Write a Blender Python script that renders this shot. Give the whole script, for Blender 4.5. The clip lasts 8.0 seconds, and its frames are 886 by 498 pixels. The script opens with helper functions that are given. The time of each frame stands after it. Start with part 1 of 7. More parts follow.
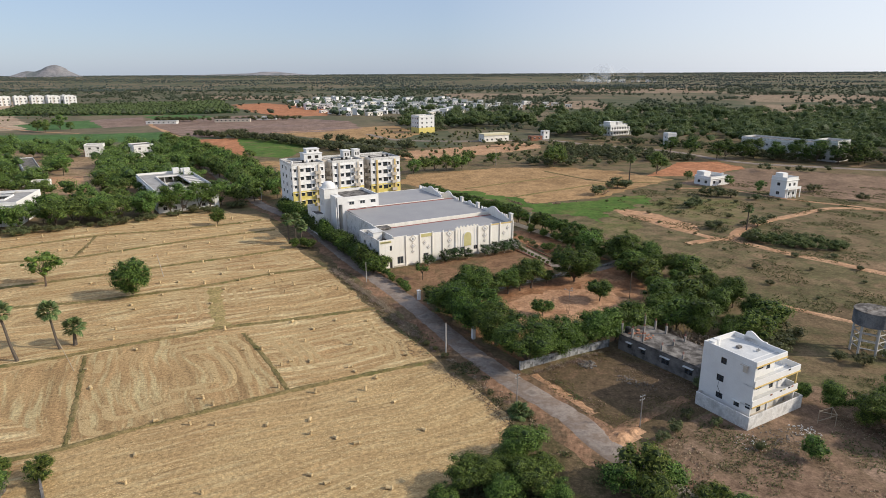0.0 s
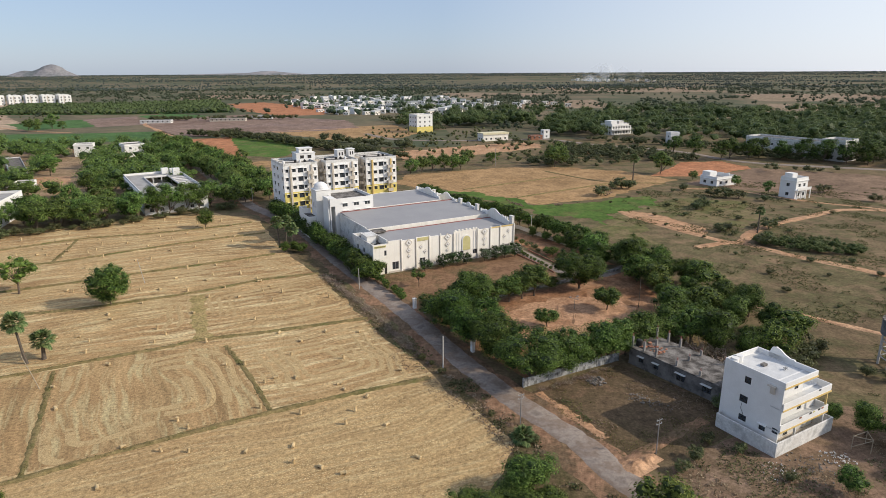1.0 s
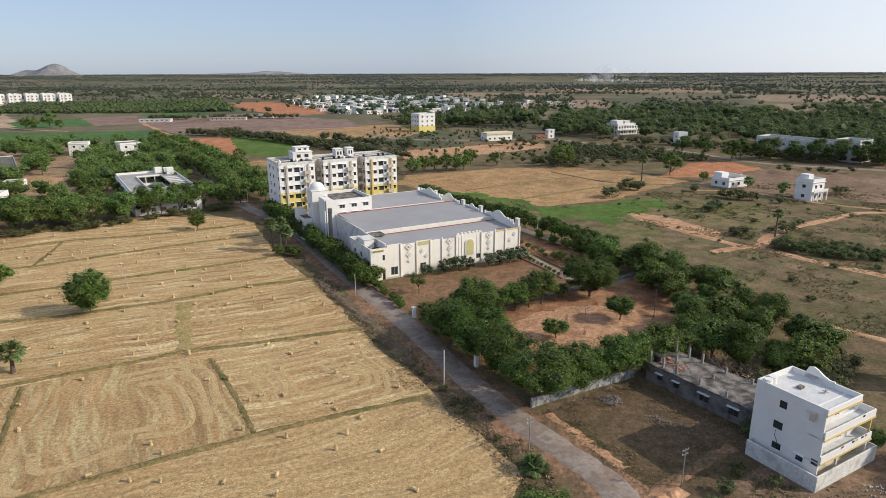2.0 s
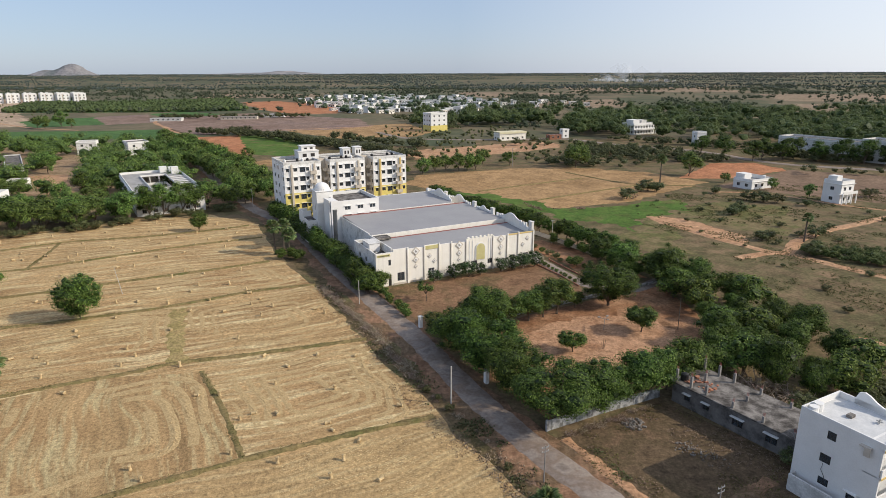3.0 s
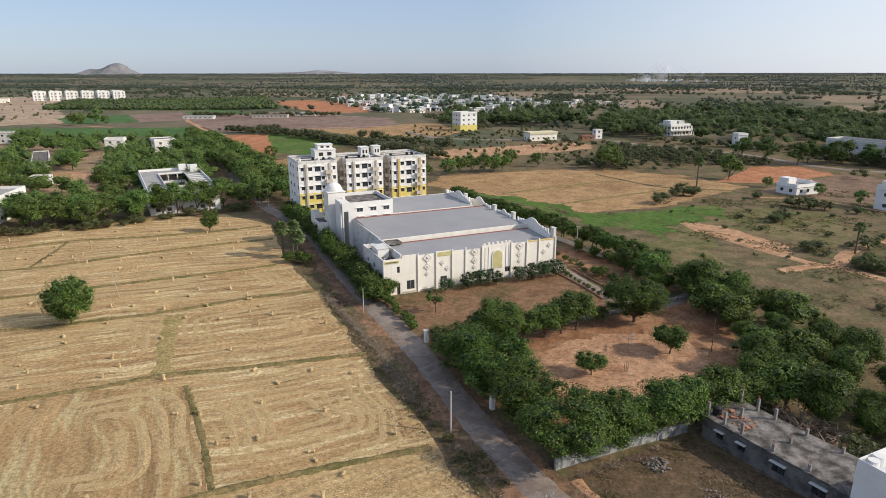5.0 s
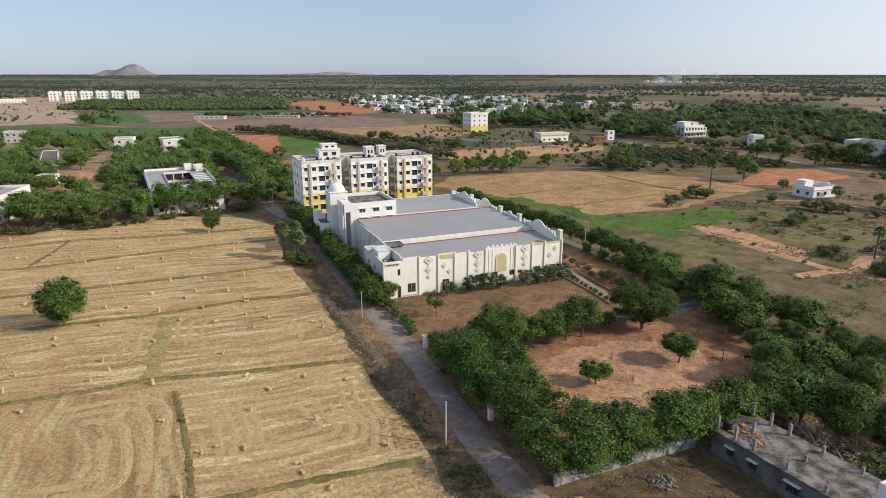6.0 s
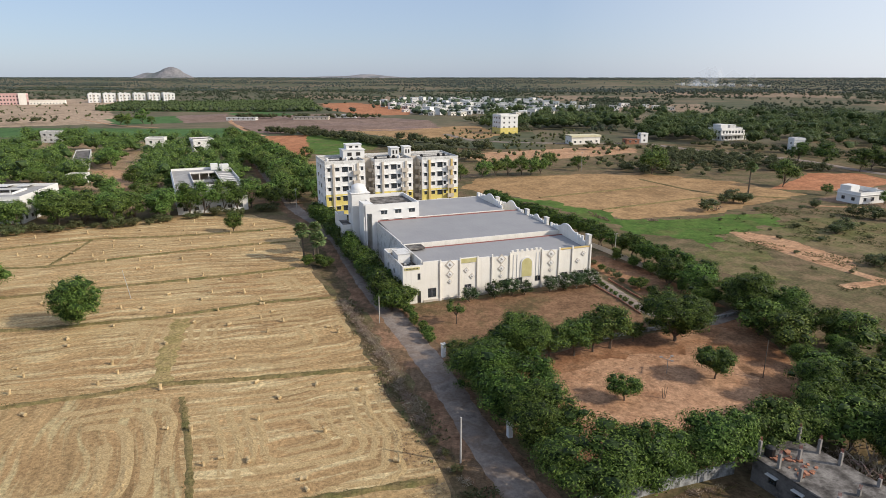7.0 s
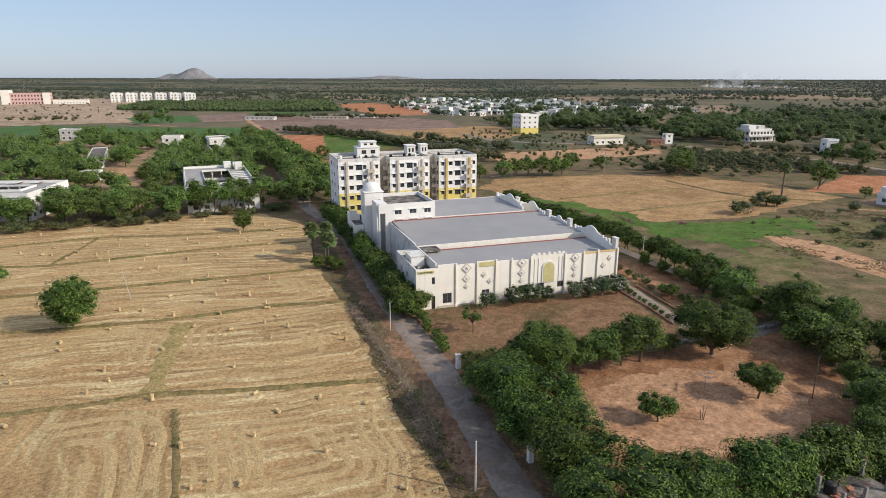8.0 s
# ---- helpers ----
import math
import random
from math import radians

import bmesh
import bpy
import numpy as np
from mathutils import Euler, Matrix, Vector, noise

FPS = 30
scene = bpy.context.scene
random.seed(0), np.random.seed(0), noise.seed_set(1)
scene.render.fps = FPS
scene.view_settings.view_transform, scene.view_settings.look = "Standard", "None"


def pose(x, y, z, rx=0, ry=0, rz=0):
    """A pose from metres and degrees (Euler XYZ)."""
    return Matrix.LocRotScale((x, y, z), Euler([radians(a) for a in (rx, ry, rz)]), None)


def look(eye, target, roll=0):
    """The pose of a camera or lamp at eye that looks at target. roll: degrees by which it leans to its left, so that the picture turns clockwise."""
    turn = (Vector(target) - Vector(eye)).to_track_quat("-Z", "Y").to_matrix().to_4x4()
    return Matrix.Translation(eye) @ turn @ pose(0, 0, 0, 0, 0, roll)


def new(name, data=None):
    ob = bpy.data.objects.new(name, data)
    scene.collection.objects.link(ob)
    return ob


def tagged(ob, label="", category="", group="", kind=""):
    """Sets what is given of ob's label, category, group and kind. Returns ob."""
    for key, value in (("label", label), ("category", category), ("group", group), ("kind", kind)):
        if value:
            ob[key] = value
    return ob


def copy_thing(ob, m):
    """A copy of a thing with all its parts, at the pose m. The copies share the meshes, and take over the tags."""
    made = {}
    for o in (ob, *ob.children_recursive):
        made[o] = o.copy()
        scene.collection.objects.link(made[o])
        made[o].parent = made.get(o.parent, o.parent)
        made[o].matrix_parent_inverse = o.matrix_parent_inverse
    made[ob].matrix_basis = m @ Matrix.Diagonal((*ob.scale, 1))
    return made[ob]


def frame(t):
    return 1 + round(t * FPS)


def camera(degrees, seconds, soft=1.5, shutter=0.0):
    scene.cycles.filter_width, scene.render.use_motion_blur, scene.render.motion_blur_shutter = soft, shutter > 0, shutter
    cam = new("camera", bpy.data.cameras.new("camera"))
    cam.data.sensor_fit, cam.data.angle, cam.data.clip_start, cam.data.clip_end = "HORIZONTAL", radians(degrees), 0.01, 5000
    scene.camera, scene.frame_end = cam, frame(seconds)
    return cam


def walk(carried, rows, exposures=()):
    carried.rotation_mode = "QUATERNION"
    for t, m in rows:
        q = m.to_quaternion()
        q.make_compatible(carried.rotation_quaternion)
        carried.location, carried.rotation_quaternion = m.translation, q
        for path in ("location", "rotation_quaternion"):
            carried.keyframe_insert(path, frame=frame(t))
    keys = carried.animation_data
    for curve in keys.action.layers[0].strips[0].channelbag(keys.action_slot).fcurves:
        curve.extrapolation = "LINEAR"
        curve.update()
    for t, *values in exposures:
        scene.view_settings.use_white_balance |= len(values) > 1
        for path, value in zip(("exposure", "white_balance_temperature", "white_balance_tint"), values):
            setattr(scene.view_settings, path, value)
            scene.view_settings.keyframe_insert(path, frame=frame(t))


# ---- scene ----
import functools

cam = camera(70.7, 8.0, 0.5)
PATH = [
    (0, (0.336, -0.1, 49.796), (0.329, 1.823, 49.246), -0.3),
    (0.5, (0.387, 4.064, 49.214), (0.383, 5.987, 48.664), -0.3),
    (1, (0.623, 8.257, 48.671), (0.62, 10.18, 48.12), -0.3),
    (1.5, (0.714, 12.424, 47.994), (0.711, 14.347, 47.444), -0.2),
    (3, (1.425, 24.35, 46.153), (1.374, 26.273, 45.603), -0.2),
    (3.5, (2.157, 27.304, 45.857), (2.08, 29.225, 45.307), -0.1),
    (4, (3.182, 29.796, 45.513), (3.081, 31.716, 44.964), -0.1),
    (4.5, (4.182, 31.92, 45.268), (4.054, 33.839, 44.718), -0.1),
    (6, (6.897, 37.545, 44.143), (6.702, 39.459, 43.598), -0.0),
    (6.5, (7.43, 39.669, 43.682), (7.214, 41.583, 43.142), 0.0),
    (7, (7.787, 42.461, 43.026), (7.498, 44.366, 42.489), -0.0),
    (7.5, (7.612, 45.697, 42.235), (7.285, 47.596, 41.702), 0.0),
    (8, (7.046, 49.724, 41.155), (6.699, 51.62, 40.623), 0.1),
]
walk(cam, [(t, look(eye, target, roll)) for t, eye, target, roll in PATH])

# ---- light: late afternoon sun square from the right of the first view ----
SUN_AZ, SUN_EL = radians(98), radians(31.5)
world = bpy.data.worlds.new("world")
scene.world = world
world.use_nodes = True
wn = world.node_tree
sky = wn.nodes.new("ShaderNodeTexSky")
sky.sky_type, sky.sun_disc = "NISHITA", False
sky.sun_elevation, sky.sun_rotation = SUN_EL, SUN_AZ
sky.air_density, sky.dust_density, sky.ozone_density, sky.altitude = 1.0, 0.7, 5.0, 300
haze = wn.nodes.new("ShaderNodeMix")
haze.data_type = "RGBA"
haze.inputs[0].default_value = 0.5
haze.inputs[7].default_value = (5.2, 6.05, 8.0, 1)
wn.links.new(sky.outputs[0], haze.inputs[6])
# the haze grows whiter round to the sun's side
sunward = wn.nodes.new("ShaderNodeTexGradient")
glare = wn.nodes.new("ShaderNodeMix")
glare.data_type = "RGBA"
glare.inputs[7].default_value = (9.6, 9.8, 10.2, 1)
wn.links.new(haze.outputs[2], glare.inputs[6])
wn.links.new(sunward.outputs[1], glare.inputs[0])
wn.links.new(glare.outputs[2], wn.nodes["Background"].inputs[0])
wn.nodes["Background"].inputs[1].default_value = 0.114
sun_data = bpy.data.lights.new("sun", "SUN")
sun_data.energy, sun_data.angle, sun_data.color = 3.95, radians(0.6), (1.0, 0.895, 0.76)
sun = new("sun", sun_data)
SUN_DIR = Vector((math.sin(SUN_AZ) * math.cos(SUN_EL), math.cos(SUN_AZ) * math.cos(SUN_EL), math.sin(SUN_EL)))
sun.matrix_world = look(SUN_DIR * 200, (0, 0, 0))
scene.view_settings.exposure = -0.07


# ---- helpers of this scene ----
def smooth(s):
    s = min(1.0, max(0.0, s))
    return s * s * (3 - 2 * s)


def gz(x, y):
    """The height of the land: flat, a low step up past the field, a long rise to the far woods."""
    return 1.3 * smooth((y - 112) / 48) + 21.0 * smooth((math.hypot(x, y) - 1500) / 3300)


Y_LINES = [100 + 4 * i for i in range(17)]


def mesh_ob(name, mesh, parent=None, label="", m=None):
    ob = new(name, mesh)
    if parent is not None:
        ob.parent = parent
    if m is not None:
        ob.matrix_basis = m
    if label:
        ob["label"] = label
    return ob


def part(name, bm, material, parent, label="", m=None):
    """One mesh object under a thing or a part; bm may be a finished mesh that others share."""
    if isinstance(bm, bmesh.types.BMesh):
        mesh = bpy.data.meshes.new(name)
        bm.to_mesh(mesh)
        bm.free()
        mesh.materials.append(material)
    else:
        mesh = bm
    return mesh_ob(name, mesh, parent, label, m)


def finish(name, bm, material):
    mesh = bpy.data.meshes.new(name)
    bm.to_mesh(mesh)
    bm.free()
    mesh.materials.append(material)
    return mesh


def thing(name, x, y, rot, label, category, group="", z=None):
    ob = new(name)
    ob.empty_display_size = 0.2
    ob.matrix_basis = pose(x, y, gz(x, y) if z is None else z, 0, 0, rot)
    return tagged(ob, label, category, group)


def box(bm, x0, y0, z0, x1, y1, z1, m=None):
    c = Matrix.LocRotScale(((x0 + x1) / 2, (y0 + y1) / 2, (z0 + z1) / 2), None, (abs(x1 - x0), abs(y1 - y0), abs(z1 - z0)))
    bmesh.ops.create_cube(bm, size=1, matrix=(m @ c) if m else c)
    return bm


def boxes(*rows, m=None, bevel=0.0):
    bm = bmesh.new()
    for r in rows:
        box(bm, *r, m=m)
    if bevel:
        bmesh.ops.bevel(bm, geom=bm.edges[:], offset=bevel, segments=1, affect="EDGES")
    return bm


def tube(bm, pts, radii, seg=7, cap=True):
    """A tapered tube along points."""
    rings = []
    for i, p in enumerate(pts):
        a, b = Vector(pts[max(0, i - 1)]), Vector(pts[min(len(pts) - 1, i + 1)])
        q = (b - a).normalized().to_track_quat("Z", "Y")
        rings.append([bm.verts.new(Vector(p) + q @ Vector((math.cos(t) * radii[i], math.sin(t) * radii[i], 0)))
                      for t in (2 * math.pi * k / seg for k in range(seg))])
    for r, s in zip(rings, rings[1:]):
        for k in range(seg):
            bm.faces.new((r[k], r[(k + 1) % seg], s[(k + 1) % seg], s[k]))
    if cap:
        bm.faces.new(rings[-1])
        bm.faces.new(rings[0][::-1])
    return bm


def quad_mesh(name, faces, material):
    """A mesh of loose faces, from an array (faces, corners, 3)."""
    faces = np.asarray(faces, dtype=np.float32)
    n, k = faces.shape[:2]
    mesh = bpy.data.meshes.new(name)
    mesh.vertices.add(k * n)
    mesh.loops.add(k * n)
    mesh.polygons.add(n)
    mesh.vertices.foreach_set("co", faces.reshape(-1))
    mesh.loops.foreach_set("vertex_index", np.arange(k * n, dtype=np.int32))
    mesh.polygons.foreach_set("loop_start", np.arange(0, k * n, k, dtype=np.int32))
    mesh.update(calc_edges=True)
    mesh.validate()
    mesh.materials.append(material)
    return mesh


# ---- materials ----
def shader(name):
    m = bpy.data.materials.new(name)
    m.use_nodes = True
    t = m.node_tree
    return m, t, t.nodes["Principled BSDF"]


def node(t, kind, **values):
    n = t.nodes.new(kind)
    for k, v in values.items():
        n.inputs[k].default_value = v
    return n


def ramp(t, fac, cols, spread=(0.3, 0.7)):
    r = t.nodes.new("ShaderNodeValToRGB")
    e = r.color_ramp.elements
    while len(e) < len(cols):
        e.new(0.5)
    for i, c in enumerate(cols):
        e[i].position = spread[0] + (spread[1] - spread[0]) * i / max(1, len(cols) - 1)
        e[i].color = (*c, 1)
    t.links.new(fac, r.inputs[0])
    return r.outputs[0]


def noise_fac(t, co, scale, detail=5.0, rough=0.6):
    n = node(t, "ShaderNodeTexNoise", Scale=scale, Detail=detail, Roughness=rough)
    t.links.new(co, n.inputs["Vector"])
    return n.outputs[0]


def shade(t, col, fac, amount):
    """The colour made lighter and darker by a factor round 0.5."""
    k = t.nodes.new("ShaderNodeMapRange")
    k.inputs["From Min"].default_value, k.inputs["From Max"].default_value = 0.25, 0.75
    k.inputs["To Min"].default_value, k.inputs["To Max"].default_value = 1 - amount, 1 + amount
    t.links.new(fac, k.inputs[0])
    h = t.nodes.new("ShaderNodeHueSaturation")
    t.links.new(col, h.inputs["Color"])
    t.links.new(k.outputs[0], h.inputs["Value"])
    return h.outputs[0]


def mix(t, fac, a, b):
    m = t.nodes.new("ShaderNodeMix")
    m.data_type = "RGBA"
    if isinstance(fac, float):
        m.inputs[0].default_value = fac
    else:
        t.links.new(fac, m.inputs[0])
    t.links.new(a, m.inputs[6])
    t.links.new(b, m.inputs[7])
    return m.outputs[2]


def relief(t, bsdf, fac, strength, distance):
    b = node(t, "ShaderNodeBump", Strength=strength, Distance=distance)
    t.links.new(fac, b.inputs["Height"])
    t.links.new(b.outputs[0], bsdf.inputs["Normal"])


def mat(name, cols, s1, s2, var=0.2, rough=0.9, bump=0.3, depth=0.05, metal=0.0, rand=0.0, spread=(0.35, 0.65), spec=0.25):
    """Colour patches of one size, light and dark grain of another, relief, and a change from object to object."""
    m, t, b = shader(name)
    co = t.nodes.new("ShaderNodeTexCoord").outputs["Object"]
    col = ramp(t, noise_fac(t, co, s1), cols, spread)
    fine = noise_fac(t, co, s2, 6.0, 0.65)
    col = shade(t, col, fine, var)
    if rand:
        col = shade(t, col, t.nodes.new("ShaderNodeObjectInfo").outputs["Random"], rand)
    t.links.new(col, b.inputs["Base Color"])
    b.inputs["Roughness"].default_value, b.inputs["Metallic"].default_value = rough, metal
    b.inputs["Specular IOR Level"].default_value = spec
    if bump:
        relief(t, b, fine, bump, depth)
    return m


def streaked(m, amount, grime=(0.30, 0.27, 0.22), size=0.9):
    """Rain streaks down a painted wall: thin, long, in patches."""
    t = m.node_tree
    b = t.nodes["Principled BSDF"]
    old = b.inputs["Base Color"].links[0].from_socket
    mp = t.nodes.new("ShaderNodeMapping")
    mp.inputs["Scale"].default_value = (1, 1, 0.09)
    t.links.new(t.nodes.new("ShaderNodeTexCoord").outputs["Object"], mp.inputs[0])
    fac = ramp(t, noise_fac(t, mp.outputs[0], 1 / size, 7.0, 0.7), ((0, 0, 0), (amount, amount, amount)), (0.50, 0.72))
    c = node(t, "ShaderNodeRGB")
    c.outputs[0].default_value = (*grime, 1)
    t.links.new(mix(t, fac, old, c.outputs[0]), b.inputs["Base Color"])


def leaf_mat(name, dark, mid, light, through_light=0.25, hue=0.03, clump=0.7):
    m, t, b = shader(name)
    isl = t.nodes.new("ShaderNodeNewGeometry").outputs["Random Per Island"]
    col = ramp(t, isl, (dark, mid, light), (0.05, 0.95))
    h = t.nodes.new("ShaderNodeHueSaturation")
    rnd = t.nodes.new("ShaderNodeObjectInfo").outputs["Random"]
    k = t.nodes.new("ShaderNodeMapRange")
    k.inputs["To Min"].default_value, k.inputs["To Max"].default_value = 0.5 - hue, 0.5 + hue
    t.links.new(rnd, k.inputs[0])
    t.links.new(k.outputs[0], h.inputs["Hue"])
    t.links.new(col, h.inputs["Color"])
    out = shade(t, h.outputs[0], rnd, 0.12)
    co = t.nodes.new("ShaderNodeTexCoord").outputs["Object"]
    out = shade(t, out, noise_fac(t, co, clump, 3.0, 0.6), 0.4)
    t.links.new(out, b.inputs["Base Color"])
    b.inputs["Roughness"].default_value, b.inputs["Specular IOR Level"].default_value = 0.6, 0.2
    tr = t.nodes.new("ShaderNodeBsdfTranslucent")
    t.links.new(out, tr.inputs[0])
    ms = node(t, "ShaderNodeMixShader", Fac=through_light)
    t.links.new(b.outputs[0], ms.inputs[1])
    t.links.new(tr.outputs[0], ms.inputs[2])
    t.links.new(ms.outputs[0], t.nodes["Material Output"].inputs[0])
    return m


def straw_mat(name, cols, angle, row, amount, raked=0.9, clod=1.8, rake=(0.62, 0.50, 0.28)):
    """Stubble: long broken streaks of raked straw, patches of bare earth, fine grain."""
    m, t, b = shader(name)
    co = t.nodes.new("ShaderNodeTexCoord").outputs["Object"]
    wob = node(t, "ShaderNodeTexNoise", Scale=0.035, Detail=2.0)
    t.links.new(co, wob.inputs["Vector"])
    add = t.nodes.new("ShaderNodeVectorMath")
    add.operation = "MULTIPLY_ADD"
    add.inputs[1].default_value = (9, 9, 0)
    t.links.new(wob.outputs[1], add.inputs[0])
    t.links.new(co, add.inputs[2])

    def streaks(scale, squeeze, detail):
        st = t.nodes.new("ShaderNodeMapping")
        st.inputs["Rotation"].default_value = (0, 0, radians(-angle))
        sq = t.nodes.new("ShaderNodeMapping")
        sq.inputs["Scale"].default_value = (squeeze, 1, 1)
        t.links.new(add.outputs[0], st.inputs[0])
        t.links.new(st.outputs[0], sq.inputs[0])
        return noise_fac(t, sq.outputs[0], scale, detail, 0.68)
    col = ramp(t, noise_fac(t, co, 0.03, 6.0, 0.6), cols, (0.34, 0.66))
    col = shade(t, col, streaks(0.9 / row, 0.10, 6.0), amount)
    pale = node(t, "ShaderNodeRGB")
    pale.outputs[0].default_value = (*rake, 1)
    rows = ramp(t, streaks(1.1 / row, 0.09, 7.0), ((0, 0, 0), (raked, raked, raked)), (0.50, 0.62))
    col = mix(t, rows, col, pale.outputs[0])
    bare = node(t, "ShaderNodeRGB")
    bare.outputs[0].default_value = (0.25, 0.165, 0.092, 1)
    spots = ramp(t, streaks(0.35, 0.4, 6.0), ((0, 0, 0), (0.6, 0.6, 0.6)), (0.60, 0.80))
    col = mix(t, spots, col, bare.outputs[0])
    fine = noise_fac(t, co, clod, 6.0, 0.8)
    col = shade(t, col, fine, 0.72)
    t.links.new(col, b.inputs["Base Color"])
    b.inputs["Roughness"].default_value, b.inputs["Specular IOR Level"].default_value = 0.95, 0.1
    relief(t, b, fine, 0.9, 0.18)
    return m


def soil_mat(name, cols, s1, grain, bump=0.4):
    """Earth with patches at two sizes and stones or tufts as grain."""
    m, t, b = shader(name)
    co = t.nodes.new("ShaderNodeTexCoord").outputs["Object"]
    a = ramp(t, noise_fac(t, co, s1, 8.0, 0.66), cols, (0.36, 0.64))
    a = shade(t, a, noise_fac(t, co, s1 * 7.3, 7.0, 0.76), 0.5)
    fine = noise_fac(t, co, grain, 6.0, 0.78)
    a = shade(t, a, fine, 0.58)
    t.links.new(a, b.inputs["Base Color"])
    b.inputs["Roughness"].default_value, b.inputs["Specular IOR Level"].default_value = 0.95, 0.1
    relief(t, b, fine, bump, 0.12)
    return m


def far_mat(name):
    """Far open land: small fields of tan, brown and green, and scrub between them."""
    m, t, b = shader(name)
    co = t.nodes.new("ShaderNodeTexCoord").outputs["Object"]
    mp = t.nodes.new("ShaderNodeMapping")
    mp.inputs["Rotation"].default_value, mp.inputs["Scale"].default_value = (0, 0, 0.5), (1, 0.7, 1)
    t.links.new(co, mp.inputs[0])
    v = node(t, "ShaderNodeTexVoronoi", Scale=0.011)
    t.links.new(mp.outputs[0], v.inputs["Vector"])
    sep = t.nodes.new("ShaderNodeSeparateColor")
    t.links.new(v.outputs["Color"], sep.inputs[0])
    fields = ramp(t, sep.outputs[0], ((0.098, 0.104, 0.062), (0.185, 0.145, 0.098), (0.245, 0.185, 0.125), (0.078, 0.096, 0.056), (0.135, 0.116, 0.078)), (0.05, 0.95))
    scrub = ramp(t, noise_fac(t, co, 0.02, 6.0), ((0.060, 0.078, 0.040), (0.135, 0.118, 0.070)), (0.4, 0.6))
    col = mix(t, noise_fac(t, co, 0.006, 5.0), fields, scrub)
    col = shade(t, col, noise_fac(t, co, 0.15, 6.0, 0.7), 0.3)
    t.links.new(col, b.inputs["Base Color"])
    b.inputs["Roughness"].default_value, b.inputs["Specular IOR Level"].default_value = 0.95, 0.1
    return m


def glass_mat(name):
    m, t, b = shader(name)
    b.inputs["Base Color"].default_value = (0.16, 0.19, 0.22, 1)
    b.inputs["Roughness"].default_value = 0.08
    b.inputs["Transmission Weight"].default_value = 0.75
    return m


M_ground = soil_mat("scrub_ground", ((0.148, 0.106, 0.062), (0.108, 0.098, 0.047), (0.178, 0.128, 0.075), (0.118, 0.104, 0.051), (0.22, 0.150, 0.090)), 0.03, 1.6)
M_far = far_mat("far_land")
M_straw = straw_mat("stubble", ((0.33, 0.205, 0.098), (0.42, 0.285, 0.140), (0.37, 0.235, 0.113)), 23, 1.5, 0.42)
M_straw_near = straw_mat("stubble_short", ((0.39, 0.260, 0.125), (0.43, 0.298, 0.146), (0.36, 0.232, 0.110)), 27, 0.9, 0.30, 0.40, 1.7)
M_straw_pale = straw_mat("stubble_pale", ((0.40, 0.275, 0.135), (0.35, 0.225, 0.108), (0.42, 0.292, 0.145)), 118, 1.9, 0.40, 0.5, rake=(0.58, 0.515, 0.285))
M_bund = soil_mat("bund_grass", ((0.165, 0.138, 0.056), (0.225, 0.170, 0.080), (0.128, 0.122, 0.046)), 0.16, 3.0, 0.8)
M_greenish = soil_mat("yellow_green_stubble", ((0.34, 0.245, 0.112), (0.36, 0.275, 0.125), (0.27, 0.215, 0.085), (0.40, 0.285, 0.136)), 0.25, 2.4, 0.8)
M_road = mat("worn_concrete", ((0.184, 0.149, 0.125), (0.286, 0.239, 0.201), (0.213, 0.162, 0.126), (0.246, 0.203, 0.172)), 0.22, 2.6, 0.26, 0.9, 0.15, 0.02)
M_shoulder = soil_mat("red_verge", ((0.198, 0.114, 0.069), (0.276, 0.164, 0.101), (0.143, 0.096, 0.057), (0.175, 0.121, 0.077)), 0.15, 2.2)
M_dirt = soil_mat("dirt_track", ((0.38, 0.215, 0.120), (0.48, 0.30, 0.18)), 0.08, 2.0)
M_red = soil_mat("red_earth", ((0.129, 0.071, 0.040), (0.258, 0.129, 0.067), (0.327, 0.185, 0.105), (0.172, 0.095, 0.052)), 0.07, 2.0)
M_swept = soil_mat("swept_sandy_earth", ((0.363, 0.200, 0.113), (0.428, 0.256, 0.153), (0.288, 0.153, 0.084)), 0.09, 2.0)
M_lawn = soil_mat("dry_lawn", ((0.17, 0.10, 0.058), (0.23, 0.135, 0.078), (0.12, 0.09, 0.045)), 0.09, 2.4)
M_lot = soil_mat("vacant_lot", ((0.083, 0.059, 0.036), (0.135, 0.094, 0.057), (0.103, 0.076, 0.043), (0.170, 0.111, 0.069)), 0.13, 2.4, 0.7)
M_yard = soil_mat("stony_yard", ((0.135, 0.088, 0.058), (0.235, 0.155, 0.105), (0.165, 0.115, 0.072), (0.30, 0.205, 0.145)), 0.10, 2.6, 0.8)
M_weedy = soil_mat("weedy_verge", ((0.098, 0.076, 0.040), (0.146, 0.105, 0.060), (0.083, 0.071, 0.033), (0.190, 0.127, 0.075)), 0.16, 2.6, 0.8)
M_tan = soil_mat("tan_field", ((0.30, 0.185, 0.088), (0.36, 0.23, 0.115), (0.28, 0.175, 0.085)), 0.02, 0.8)
M_green = soil_mat("green_meadow", ((0.15, 0.140, 0.055), (0.095, 0.150, 0.034), (0.070, 0.130, 0.026), (0.12, 0.135, 0.044)), 0.04, 1.4)
M_crop = soil_mat("green_crop", ((0.060, 0.120, 0.040), (0.080, 0.150, 0.048)), 0.02, 0.8)
M_plough = soil_mat("ploughed_earth", ((0.185, 0.125, 0.098), (0.235, 0.165, 0.128), (0.21, 0.15, 0.13)), 0.015, 0.6)
M_orange = soil_mat("orange_earth", ((0.36, 0.15, 0.075), (0.42, 0.20, 0.105)), 0.025, 0.8)
